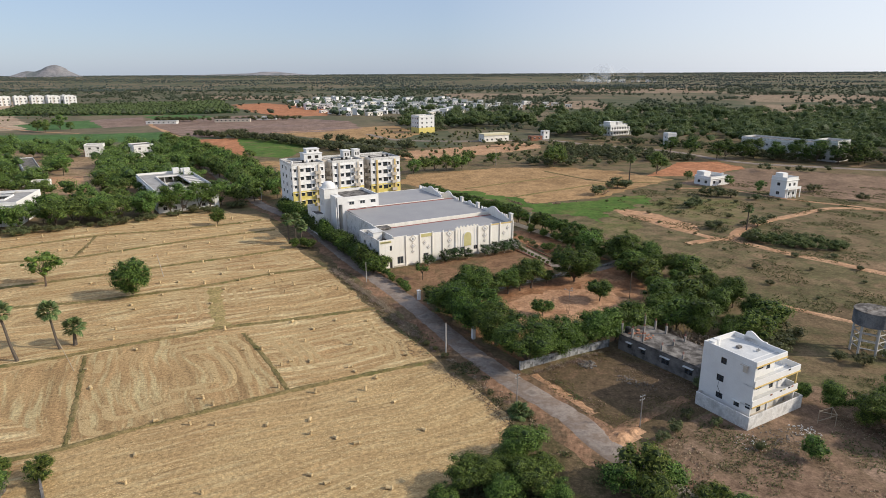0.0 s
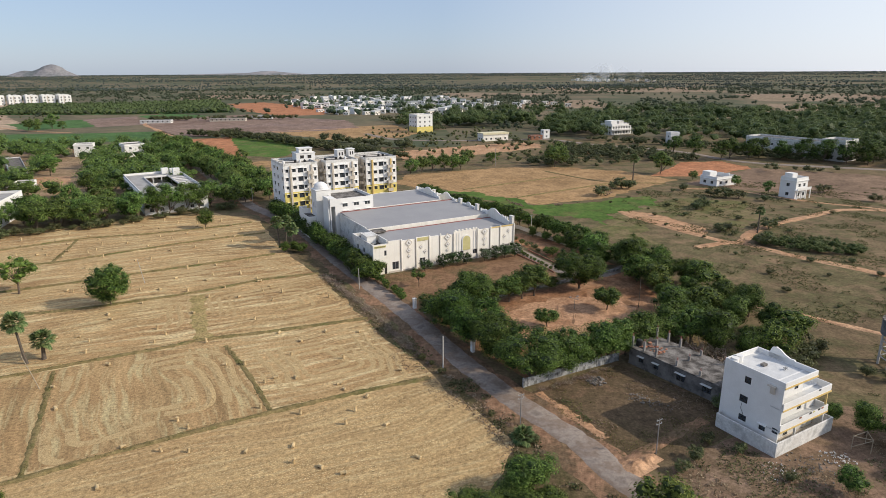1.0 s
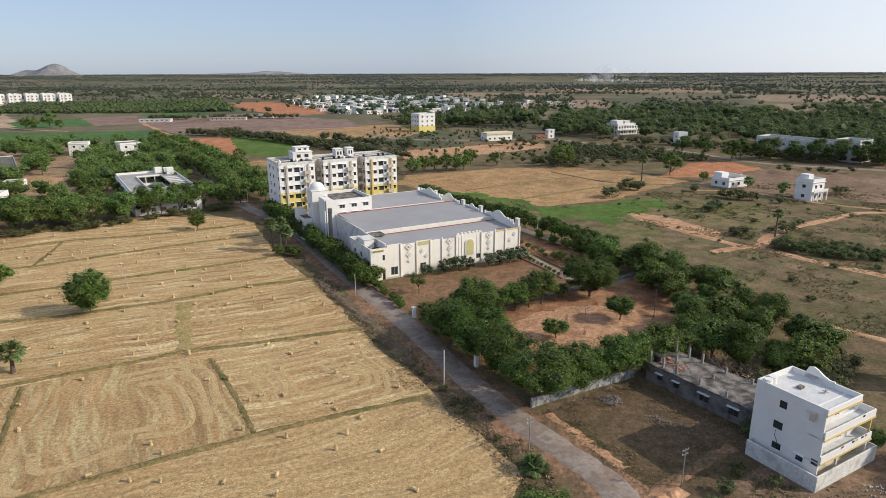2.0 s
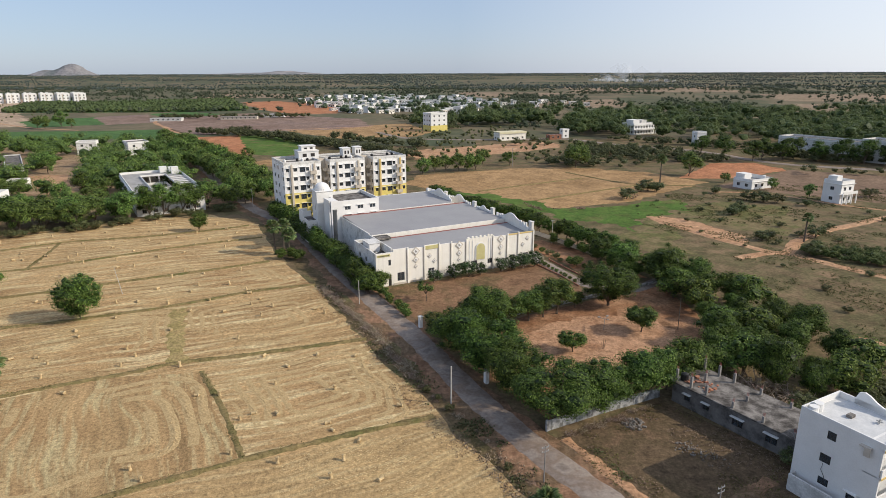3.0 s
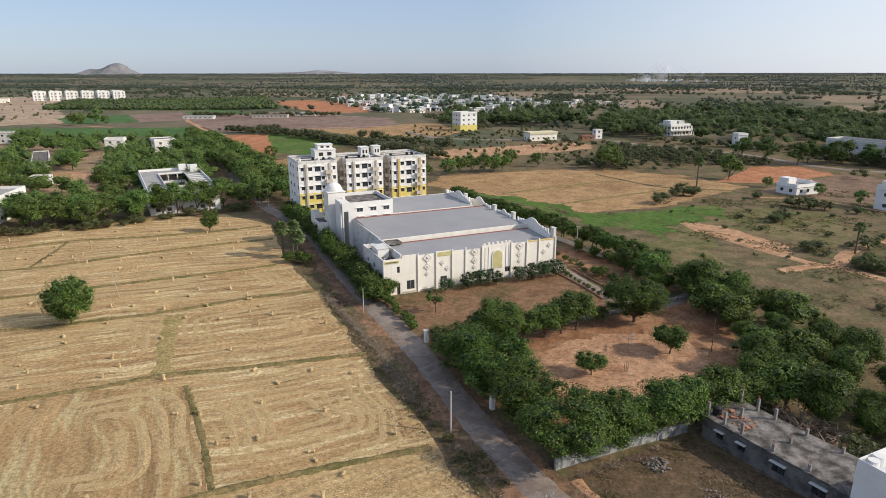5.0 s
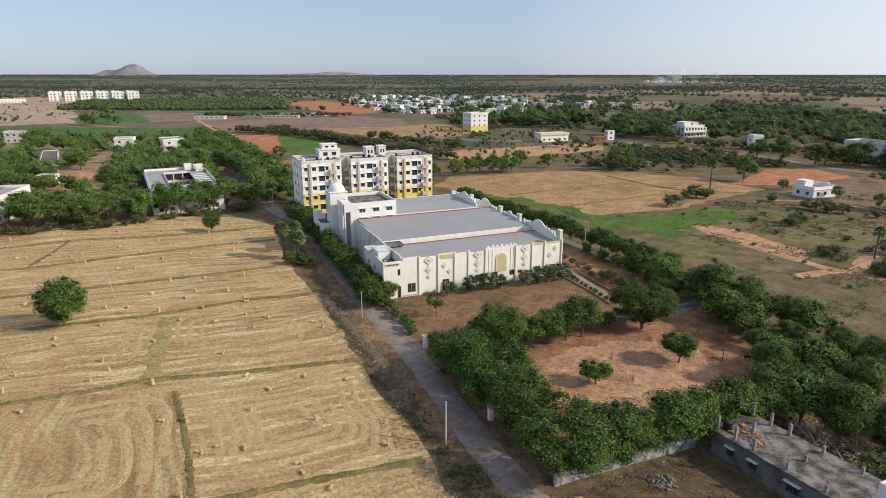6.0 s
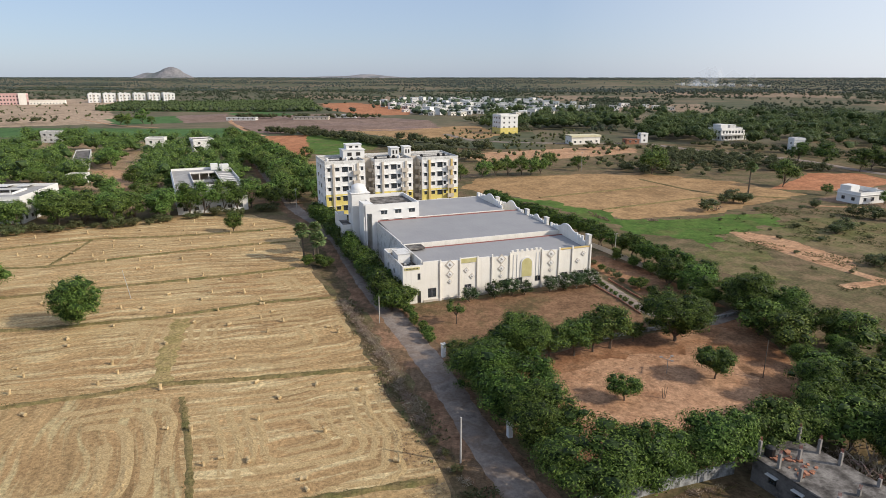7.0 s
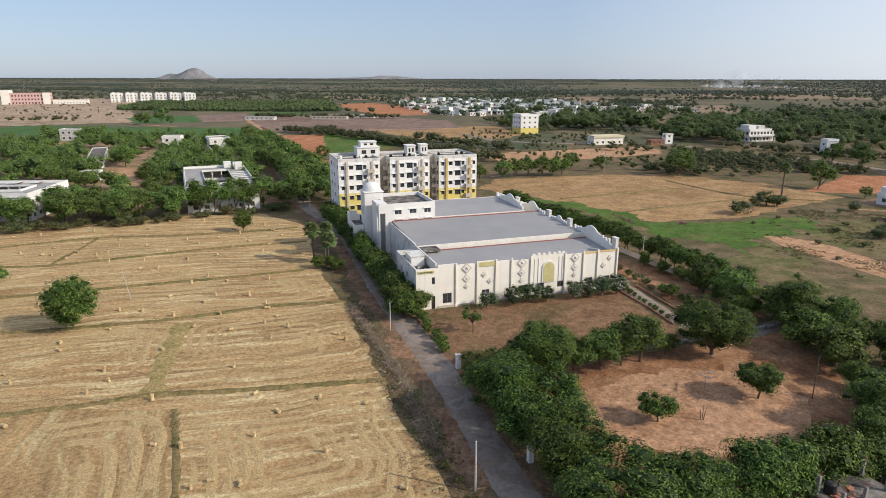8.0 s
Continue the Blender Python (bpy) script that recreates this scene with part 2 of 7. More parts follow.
M_dull = soil_mat("dull_grass", ((0.165, 0.125, 0.062), (0.120, 0.122, 0.046), (0.19, 0.145, 0.078), (0.105, 0.118, 0.040)), 0.05, 1.6)
M_campus = soil_mat("trodden_sandy_earth", ((0.24, 0.165, 0.10), (0.32, 0.225, 0.14), (0.19, 0.14, 0.08)), 0.06, 1.2)
M_plain = soil_mat("bare_plain", ((0.33, 0.24, 0.165), (0.40, 0.30, 0.21), (0.28, 0.205, 0.135)), 0.012, 0.3)
M_dryfar = soil_mat("far_dry_field", ((0.20, 0.150, 0.100), (0.27, 0.200, 0.135), (0.23, 0.175, 0.115)), 0.012, 0.3)
M_brown = soil_mat("brown_field", ((0.175, 0.118, 0.080), (0.235, 0.160, 0.108)), 0.02, 0.8)

M_mould = mat("mouldy_whitewash", ((0.10, 0.10, 0.095), (0.28, 0.285, 0.28), (0.46, 0.465, 0.46), (0.18, 0.18, 0.165)), 0.7, 3, 0.25, 0.9, 0.2, 0.02)
M_flatwhite = mat("weathered_white_paint", ((0.68, 0.67, 0.64), (0.82, 0.81, 0.78), (0.78, 0.77, 0.75)), 0.45, 3, 0.14, 0.8, 0.1, 0.01, 0.0, 0.05)
M_cement = mat("dark_cement", ((0.08, 0.075, 0.07), (0.17, 0.16, 0.15), (0.22, 0.205, 0.19)), 0.6, 4, 0.22, 0.92, 0.2, 0.02)
M_deck = mat("grey_deck", ((0.27, 0.26, 0.25), (0.38, 0.37, 0.355)), 0.4, 3, 0.15, 0.9, 0.1, 0.01)
streaked(M_mould, 0.85, (0.06, 0.06, 0.055), 0.45)
M_white = mat("white_paint", ((0.74, 0.73, 0.70), (0.80, 0.79, 0.76)), 0.5, 6, 0.05, 0.7, 0.1, 0.01)
M_pink = mat("pink_brick_paint", ((0.60, 0.38, 0.35), (0.68, 0.46, 0.43)), 0.3, 4, 0.1, 0.8, 0.0)
M_cream = mat("cream_paint", ((0.80, 0.76, 0.67), (0.86, 0.825, 0.75)), 0.35, 4, 0.07, 0.75, 0.1, 0.01)
streaked(M_cream, 0.18)
streaked(M_flatwhite, 0.22, (0.33, 0.32, 0.30))
M_grime = mat("stained_whitewash", ((0.45, 0.44, 0.41), (0.70, 0.69, 0.66), (0.62, 0.60, 0.56)), 0.45, 3, 0.22, 0.85, 0.2, 0.02)
M_yellow = mat("yellow_paint", ((0.66, 0.54, 0.15), (0.72, 0.60, 0.20)), 0.5, 5, 0.06, 0.7, 0.1, 0.01)
M_paleyel = mat("faded_yellow_paint", ((0.62, 0.56, 0.36), (0.70, 0.65, 0.46)), 0.4, 4, 0.12, 0.8, 0.0)
M_trimyel = mat("ochre_trim", ((0.60, 0.43, 0.16), (0.66, 0.49, 0.21)), 0.8, 6, 0.06, 0.7, 0.0)
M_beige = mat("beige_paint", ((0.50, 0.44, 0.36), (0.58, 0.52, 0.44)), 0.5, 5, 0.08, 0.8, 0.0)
M_olive = mat("olive_panel", ((0.50, 0.45, 0.20), (0.58, 0.53, 0.27)), 0.8, 6, 0.08, 0.7, 0.0)
M_grey = mat("grey_cement", ((0.22, 0.205, 0.19), (0.32, 0.30, 0.28)), 0.5, 5, 0.18, 0.9, 0.2, 0.02)
M_slab = mat("weathered_slab", ((0.052, 0.046, 0.042), (0.100, 0.090, 0.080), (0.184, 0.168, 0.152), (0.256, 0.236, 0.212)), 0.7, 4, 0.3, 0.92, 0.3, 0.02)
M_roof = mat("grey_roof_sheet", ((0.30, 0.295, 0.30), (0.34, 0.335, 0.335)), 0.15, 3, 0.06, 0.6, 0.1, 0.01, 0.0, 0.05)
M_flash = mat("red_flashing", ((0.26, 0.10, 0.085), (0.32, 0.13, 0.11)), 0.5, 5, 0.1, 0.7, 0.0)
M_terrace = mat("pale_terrace", ((0.52, 0.53, 0.53), (0.64, 0.64, 0.63)), 0.6, 4, 0.1, 0.85, 0.1, 0.01)
M_dark = mat("dark_opening", ((0.03, 0.028, 0.026), (0.045, 0.04, 0.038)), 1, 5, 0.1, 0.8, 0.0)
M_glass = glass_mat("window_glass")
M_bark = mat("bark", ((0.10, 0.075, 0.055), (0.17, 0.13, 0.10)), 2, 12, 0.25, 0.95, 0.5, 0.02)
M_palmbark = mat("palm_bark", ((0.09, 0.075, 0.06), (0.14, 0.115, 0.09)), 3, 10, 0.25, 0.95, 0.4, 0.02)
M_conc = mat("pole_concrete", ((0.42, 0.40, 0.37), (0.52, 0.50, 0.46)), 2, 12, 0.12, 0.9, 0.1, 0.01)
M_tank = mat("stained_tank_concrete", ((0.08, 0.085, 0.095), (0.13, 0.135, 0.14), (0.19, 0.19, 0.19)), 0.5, 4, 0.2, 0.9, 0.2, 0.02)
M_black = mat("black_plastic", ((0.02, 0.02, 0.02), (0.03, 0.03, 0.03)), 1, 6, 0.1, 0.4, 0.0)
M_metal = mat("galvanised_steel", ((0.35, 0.35, 0.34), (0.45, 0.45, 0.44)), 2, 9, 0.1, 0.45, 0.0, 0.01, 0.7)
M_brick = mat("brick_rubble", ((0.30, 0.13, 0.08), (0.38, 0.19, 0.12)), 1.5, 7, 0.3, 0.95, 0.3, 0.02, 0.0, 0.2)
M_stone = mat("rubble_stone", ((0.24, 0.21, 0.18), (0.36, 0.33, 0.29)), 1, 6, 0.25, 0.95, 0.3, 0.02, 0.0, 0.3)
M_bale = mat("straw", ((0.46, 0.34, 0.18), (0.58, 0.45, 0.26)), 1.5, 14, 0.3, 0.95, 0.5, 0.03, 0.0, 0.12)
M_windrow = mat("raked_straw", ((0.37, 0.255, 0.122), (0.46, 0.335, 0.168), (0.41, 0.290, 0.142)), 0.8, 5, 0.5, 0.95, 0.8, 0.05)
M_bamboo = mat("bamboo", ((0.30, 0.25, 0.18), (0.40, 0.34, 0.25)), 2, 9, 0.15, 0.8, 0.0)

L_dense = leaf_mat("leaves_dark", (0.020, 0.040, 0.006), (0.058, 0.100, 0.015), (0.142, 0.204, 0.038), 0.09, 0.015, 0.5)
L_neem = leaf_mat("leaves_mid", (0.024, 0.046, 0.007), (0.082, 0.134, 0.024), (0.175, 0.242, 0.050), 0.12, 0.015, 0.6)
L_campus = leaf_mat("leaves_campus", (0.056, 0.100, 0.020), (0.132, 0.206, 0.046), (0.220, 0.300, 0.074), 0.2, 0.02, 0.35)
# darker copies of the leaf colours: shade between leaves, painted on crown cores
L_core_shade = leaf_mat("core_shade_dark", (0.012, 0.024, 0.005), (0.018, 0.034, 0.007), (0.028, 0.050, 0.011), 0.05, 0.015, 0.6)
L_core_shade_mid = leaf_mat("core_shade_mid", (0.018, 0.034, 0.007), (0.030, 0.052, 0.011), (0.046, 0.074, 0.017), 0.05, 0.015, 0.6)
L_core_shade_wood = leaf_mat("core_shade_wood", (0.036, 0.062, 0.016), (0.044, 0.074, 0.020), (0.052, 0.086, 0.024), 0.05, 0.015, 0.3)
L_core_shade_dry = leaf_mat("core_shade_dry", (0.048, 0.054, 0.024), (0.072, 0.080, 0.035), (0.100, 0.106, 0.048), 0.05, 0.015, 0.6)
L_scrub = leaf_mat("leaves_scrub", (0.062, 0.080, 0.030), (0.118, 0.138, 0.052), (0.180, 0.190, 0.082))
L_bright = leaf_mat("leaves_bright", (0.065, 0.110, 0.020), (0.135, 0.200, 0.040), (0.215, 0.275, 0.066), 0.28)
L_flower = leaf_mat("leaves_of_oleander", (0.030, 0.055, 0.018), (0.055, 0.085, 0.030), (0.10, 0.135, 0.055), 0.15)
L_petal = leaf_mat("pale_petals", (0.50, 0.46, 0.42), (0.58, 0.54, 0.50), (0.66, 0.62, 0.58), 0.15)
L_palm = leaf_mat("palm_leaves", (0.062, 0.100, 0.034), (0.138, 0.188, 0.068), (0.23, 0.27, 0.11), 0.25)
L_dry = leaf_mat("dry_twigs", (0.17, 0.125, 0.08), (0.26, 0.195, 0.13), (0.38, 0.295, 0.205), 0.1)
L_thorn = leaf_mat("bare_thorn_twigs", (0.20, 0.150, 0.110), (0.33, 0.258, 0.195), (0.46, 0.375, 0.295), 0.1)
L_grass = leaf_mat("bund_tufts", (0.090, 0.096, 0.030), (0.150, 0.142, 0.048), (0.235, 0.200, 0.078), 0.15, 0.02, 0.3)
L_straw = leaf_mat("loose_straw", (0.54, 0.40, 0.205), (0.64, 0.495, 0.265), (0.74, 0.60, 0.345), 0.1, 0.008, 0.15)
L_road = leaf_mat("roadside_leaves", (0.052, 0.088, 0.030), (0.110, 0.162, 0.052), (0.180, 0.245, 0.084), 0.20, 0.03, 0.08)
L_hedge = leaf_mat("thorn_hedge_leaves", (0.050, 0.062, 0.026), (0.086, 0.100, 0.042), (0.132, 0.144, 0.062), 0.2, 0.02, 0.08)
# bluish grey-green, narrow in tone: distance haze put into the leaf colour
L_distant = leaf_mat("hazed_distant_leaves", (0.096, 0.124, 0.110), (0.106, 0.136, 0.120), (0.118, 0.150, 0.130), 0.4, 0.02, 0.006)
L_plant = leaf_mat("plantation_leaves", (0.050, 0.082, 0.028), (0.080, 0.125, 0.042), (0.118, 0.170, 0.060), 0.25, 0.02, 0.02)
# green greyed a little, so the colour holds some far haze
L_far = leaf_mat("hazed_far_leaves", (0.060, 0.082, 0.050), (0.088, 0.116, 0.068), (0.122, 0.152, 0.088), 0.3, 0.02, 0.02)




# ---- ground ----
def grid_axis(fine, reach, back):
    v = sorted(set(fine))
    step = 12.0
    out = list(v)
    p = v[-1]
    while p < reach:
        p += step
        step *= 1.12
        out.append(min(p, reach))
    p, step = v[0], 12.0
    while p > back:
        p -= step
        step *= 1.12
        out.append(max(p, back))
    return sorted(set(out))


def build_ground():
    xs = grid_axis([-60 + 12 * i for i in range(13)], 4200, -4200)
    ys = grid_axis([float(v) for v in Y_LINES], 4950, -500)
    bm = bmesh.new()
    vs = [[bm.verts.new((x, y, gz(x, y))) for x in xs] for y in ys]
    for j in range(len(ys) - 1):
        for i in range(len(xs) - 1):
            f = bm.faces.new((vs[j][i], vs[j][i + 1], vs[j + 1][i + 1], vs[j + 1][i]))
            f.smooth = True
            cx, cy = (xs[i] + xs[i + 1]) / 2, (ys[j] + ys[j + 1]) / 2
            f.material_index = 1 if cy > 430 + 0.25 * cx or cx > 260 or cx < -420 else 0
    ob = part("ground", bm, M_ground, None)
    ob.data.materials.append(M_far)
    return tagged(ob, "dry scrub land with bare earth and sparse grass", "ground", kind="structure")


build_ground()


def ragged(poly, step, amount, seed):
    """The outline cut into short pieces and shaken a little."""
    rng = random.Random(seed)
    out = []
    for (ax, ay), (bx, by) in zip(poly, poly[1:] + poly[:1]):
        n = max(1, int(math.hypot(bx - ax, by - ay) / step))
        for k in range(n):
            s = k / n
            out.append((ax + (bx - ax) * s + rng.uniform(-amount, amount), ay + (by - ay) * s + rng.uniform(-amount, amount)))
    return out


def patch(name, poly, material, lift, label, category="field", amount=0.6, step=5.0):
    bm = bmesh.new()
    pts = ragged(ragged([tuple(p) for p in poly], step, amount, len(poly) * 7 + int(abs(poly[0][0]))), step * 0.3, amount * 0.4, len(poly))
    bm.faces.new([bm.verts.new((x, y, 0)) for x, y in pts])
    for y in Y_LINES:
        bmesh.ops.bisect_plane(bm, geom=bm.verts[:] + bm.edges[:] + bm.faces[:], plane_co=(0, y, 0), plane_no=(0, 1, 0))
    bmesh.ops.triangulate(bm, faces=bm.faces[:])
    for v in bm.verts:
        v.co.z = gz(v.co.x, v.co.y) + lift * 0.35
    for f in bm.faces:
        if f.normal.z < 0:
            f.normal_flip()
    return tagged(part(name, bm, material, None), label, category, kind="structure")


def curve_points(pts, step):
    """A smooth line through points, cut at even steps."""
    P = [Vector((*p, 0)) for p in pts]
    P = [2 * P[0] - P[1]] + P + [2 * P[-1] - P[-2]]
    out = []
    for a, b, c, d in zip(P, P[1:], P[2:], P[3:]):
        n = max(1, int((c - b).length / step))
        for k in range(n):
            s = k / n
            out.append(0.5 * (2 * b + (c - a) * s + (2 * a - 5 * b + 4 * c - d) * s * s + (3 * b - 3 * c + d - a) * s ** 3))
    out.append(P[-2])
    return out


def strip(name, pts, profile, material, lift, label, category, step=2.5, shake=0.2, seed=1, kind="structure"):
    """A band along a line; profile: (offset to the right, height) across it."""
    rng = random.Random(seed)
    C = curve_points(pts, step)
    bm = bmesh.new()
    rows = []
    for i, c in enumerate(C):
        d = (C[min(i + 1, len(C) - 1)] - C[max(i - 1, 0)]).normalized()
        r = Vector((d.y, -d.x, 0))
        w = 1 + rng.uniform(-shake, shake)
        row = []
        for o, h in profile:
            p = c + r * (o * w)
            edge = o in (profile[0][0], profile[-1][0])
            row.append(bm.verts.new((p.x, p.y, gz(p.x, p.y) + (-0.02 if edge else lift + h * rng.uniform(0.6, 1.3)))))
        rows.append(row)
    for a, b in zip(rows, rows[1:]):
        for k in range(len(profile) - 1):
            bm.faces.new((a[k], a[k + 1], b[k + 1], b[k])).smooth = True
    return tagged(part(name, bm, material, None), label, category, kind=kind)


ROAD = [(62, 4), (52, 22), (43.5, 38), (34.5, 54), (27.5, 66.5), (21.9, 75.5), (19.2, 82), (11.6, 93.2), (4.0, 106.5), (-4.9, 124.5), (-15.8, 143.4), (-24, 157.4),
        (-32.7, 174), (-42.2, 193), (-55, 212.5), (-69.5, 231.5), (-80, 250), (-100, 283), (-130, 335), (-175, 410), (-205, 462)]
strip("road_verge", ROAD, [(-5.0, 0), (-4.0, 0.02), (-2.8, 0.03), (2.6, 0.03), (3.2, 0.02), (3.6, 0)], M_shoulder, 0.05, "bare reddish earth verge beside the lane", "verge", 2.5, 0.22, 3)
strip("road", ROAD, [(-2.45, -0.02), (-1.8, 0.05), (0, 0.08), (1.8, 0.05), (2.45, -0.02)], M_road, 0.12, "worn pale grey concrete village lane", "road", 1.3, 0.09, 4)

# the harvested field
patch("stubble_field", [(-150, 96), (-64, 70), (-52, 60), (-6, 62), (5, 70), (10, 82), (-1, 101), (-15.5, 126), (-28.5, 150), (-45, 176), (-60, 208),
                        (-79, 221), (-98, 215), (-117, 201), (-140, 185), (-190, 150)], M_straw, 0.03, "harvested straw-coloured stubble field with windrows")
patch("stubble_plot", [(-53, 61), (-6, 62.5), (4, 70), (8.5, 83), (-1.5, 100.5), (-14, 95.5), (-25.2, 90), (-42.4, 80.6), (-54, 73.5)], M_straw_near, 0.06,
      "short golden stubble plot with scattered straw")
patch("stubble_plot", [(-53.5, 75.5), (-42.4, 82), (-26, 91), (-39.5, 113.5), (-53, 111.5), (-66, 104.5), (-82, 92)], M_straw_pale, 0.06,
      "pale stubble plot raked into broad rows")

BUND = [(-0.66, 0), (-0.32, 0.18), (0.04, 0.27), (0.34, 0.18), (0.66, 0)]
LOW_BUND = [(-0.55, 0), (-0.25, 0.03), (0.05, 0.05), (0.3, 0.03), (0.55, 0)]
STRIP = [(-1.9, 0), (-1.1, 0.012), (0, 0.02), (1.0, 0.012), (1.9, 0)]
BUND_LINES = (
        [(-59, 72), (-54, 74), (-42.4, 81.1), (-25.2, 90.6), (-14, 96), (-2, 101.2)],
        [(-100, 92), (-75, 101), (-60, 108.7), (-51, 113.2), (-44.6, 116.8), (-34.8, 119.7), (-25, 123), (-15, 126.3)],
        [(-120, 118), (-96, 127), (-80.5, 130.5), (-65, 136.3), (-54, 141.5), (-42, 148.6), (-30, 152.8)],
        [(-125, 131), (-105, 139), (-88, 146.3), (-73, 154), (-57.5, 162), (-45, 169.5)],
        [(-135, 148), (-117, 157.5), (-101, 162), (-84, 174), (-71, 183), (-53.8, 192.3)],
        [(-140, 163), (-126, 171), (-107, 185.5), (-88, 192), (-72, 199.5), (-62, 206)],
        [(-54.2, 139), (-50, 128), (-45, 117.2)],
        [(-39.7, 114), (-32, 102.5), (-25.2, 90.8)],
        [(-65.5, 104), (-58, 88), (-52.5, 75.5)],
        [(-101, 163), (-104, 175), (-107, 185)])
for k, line in enumerate(BUND_LINES):
    strip("field_bund", line, BUND if k < 6 else STRIP if k == 6 else LOW_BUND, M_greenish if k == 6 else M_bund, 0.04, "flat yellowish green strip of grass between two plots" if k == 6 else "low grassy earth bund dividing the field", "bund", 0.8, 0.35, 20 + k)

# yards and fields round about
patch("weedy_verge", [(-60, 209), (-45, 177), (-28, 150), (-15, 126.5), (-0.5, 101.5), (9, 84.5), (8.5, 72), (-6, 62), (-10, 52), (30, 48), (24, 66), (14, 79), (8.5, 92), (1, 103.5), (-10.5, 124), (-24, 147.5), (-36, 171), (-52, 204)], M_weedy, 0.02,
      "dark weedy verge between the field and the lane", "verge", 0.5, 3.0)
patch("vacant_lot", [(13.6, 96.8), (31, 106), (44, 90), (40, 84), (30, 78), (23.5, 77.5), (16, 91)], M_lot, 0.03, "vacant lot of dry earth, weeds and rubble", "lot")
patch("house_yard", [(30, 77.5), (40, 84), (60, 92), (90, 80), (80, 50), (36, 50), (27, 68)], M_yard, 0.06, "trampled bare yard with rubble and dust", "yard")
strip("lot_track", [(22.5, 77.2), (26, 79.5), (31, 83.2), (38, 88)], [(-1.0, 0), (-0.80, 0.01), (0, 0.02), (0.80, 0.01), (1.0, 0)], M_shoulder, 0.10, "short reddish dirt track into the lot", "track", 1.5, 0.3, 9)
strip("earth_bank", [(15.2, 96.0), (17.6, 92.0), (19.8, 88.2), (22.6, 83.2)], [(-1.0, 0), (-0.6, 0.04), (0.0, 0.10), (0.6, 0.05), (1.0, 0)], M_dirt, 0.03, "loose orange earth banked along the lane", "earth", 0.6, 0.45, 19)
patch("courtyard", [(14.5, 99.5), (31, 108.5), (44, 118), (48, 138), (45, 153), (27, 143.5), (8.5, 133.5), (-2.5, 128), (6.5, 112)], M_red, 0.04,
      "swept red earth courtyard inside the compound", "courtyard")
patch("swept_ground", [(10.5, 127.5), (14, 120), (17, 116), (29, 115.5), (39, 122), (41, 130), (36, 140), (41, 149), (35, 148), (31, 138), (25, 135.5), (18, 131)], M_swept, 0.10,
      "pale sandy earth worn bare across the courtyard", "ground", 1.6)
patch("front_lawn", [(-4.5, 131.5), (8.2, 135.8), (27.0, 146.5), (27.4, 152), (20.5, 168.5), (-12.6, 151), (-14.5, 148)], M_lawn, 0.05,
      "dry reddish lawn before the hall", "lawn")
patch("planted_bed", [(22.5, 176), (26.5, 169), (31.5, 157), (44, 158), (38, 170), (31, 182), (24, 190), (19, 188)], M_red, 0.05,
      "dark red planted bed beside the path", "bed", 0.5)
strip("compound_path", [(18, 178), (21.5, 170.5), (25.5, 161), (29.2, 153.6), (38, 150.5), (46, 157)], [(-1.5, 0), (-1.20, 0.01), (0, 0.03), (1.20, 0.01), (1.5, 0)], M_road, 0.09,
      "pale paved path round the lawn", "path", 1.5, 0.05, 12)
strip("dirt_track", [(70, 174), (83.5, 178.5), (92.4, 165.5), (101.6, 155), (112, 143), (140, 118), (190, 85)], [(-1.7, 0), (-1.20, 0.01), (0, 0.03), (1.20, 0.01), (1.7, 0)], M_dirt, 0.08,
      "sandy orange dirt track through scrub", "track", 2, 0.14, 13)
strip("dirt_track", [(61.8, 219.6), (68, 203), (75.6, 188), (83.5, 178.5), (93, 190), (104, 199.5), (121, 210), (139.6, 220.5), (157, 217.5), (200, 206)],
      [(-1.7, 0), (-1.04, 0.01), (0, 0.03), (1.04, 0.01), (1.7, 0)], M_dirt, 0.10, "sandy orange dirt track through scrub", "track", 2, 0.14, 14)
strip("dirt_track", [(72, 128), (76, 124.5), (83, 118.5), (95, 108)], [(-0.8, 0), (-0.64, 0.01), (0, 0.03), (0.64, 0.01), (0.8, 0)], M_dirt, 0.08, "narrow sandy footpath", "track", 2, 0.35, 15)
strip("dirt_track", [(98, 262), (117, 258), (134, 236.5), (150, 224), (157, 217.5)], [(-1.1, 0), (-0.72, 0.01), (0, 0.03), (0.72, 0.01), (1.1, 0)], M_dirt, 0.07, "sandy footpath past the small houses", "track", 2, 0.14, 16)
patch("bare_patch", [(62, 222), (72, 216), (82, 196), (77, 186), (70, 198), (63, 210)], M_dirt, 0.05, "bare sandy earth", "ground", 1.2)
patch("tan_field", [(-20.5, 276), (-18, 300), (15.5, 317), (51.6, 327), (85, 309), (104, 283), (93, 273), (61, 242), (37, 230), (17, 249), (-1.4, 262)], M_tan, 0.05,
      "dry tan ploughed field", "field", 1.8)
for k, line in enumerate(([(9, 262), (32, 278), (54, 292.6)], [(29, 244.6), (52, 261), (75, 277)], [(50, 309), (58, 296), (67, 283), (75, 277), (96, 274)])):
    strip("field_bund", line, BUND, M_bund, 0.05, "low earth bund across the tan field", "bund", 3.0, 0.3, 50 + k)
patch("green_meadow", [(10, 258), (37, 230), (60.5, 240), (80, 247.5), (77, 229), (59, 217), (51.5, 202), (34.6, 214), (20.6, 237.5), (-8, 262)], M_green, 0.07,
      "patch of green grass beside the hedge", "meadow", 3.0)
patch("rough_grass", [(45, 192), (52, 203), (59, 218), (78, 230), (96, 243), (112, 232), (104, 206), (92, 196), (80, 206), (72, 214), (62, 200), (60, 176), (52, 176)], M_dull, 0.03,
      "dull green and brown rough grass", "grass", 2.5)
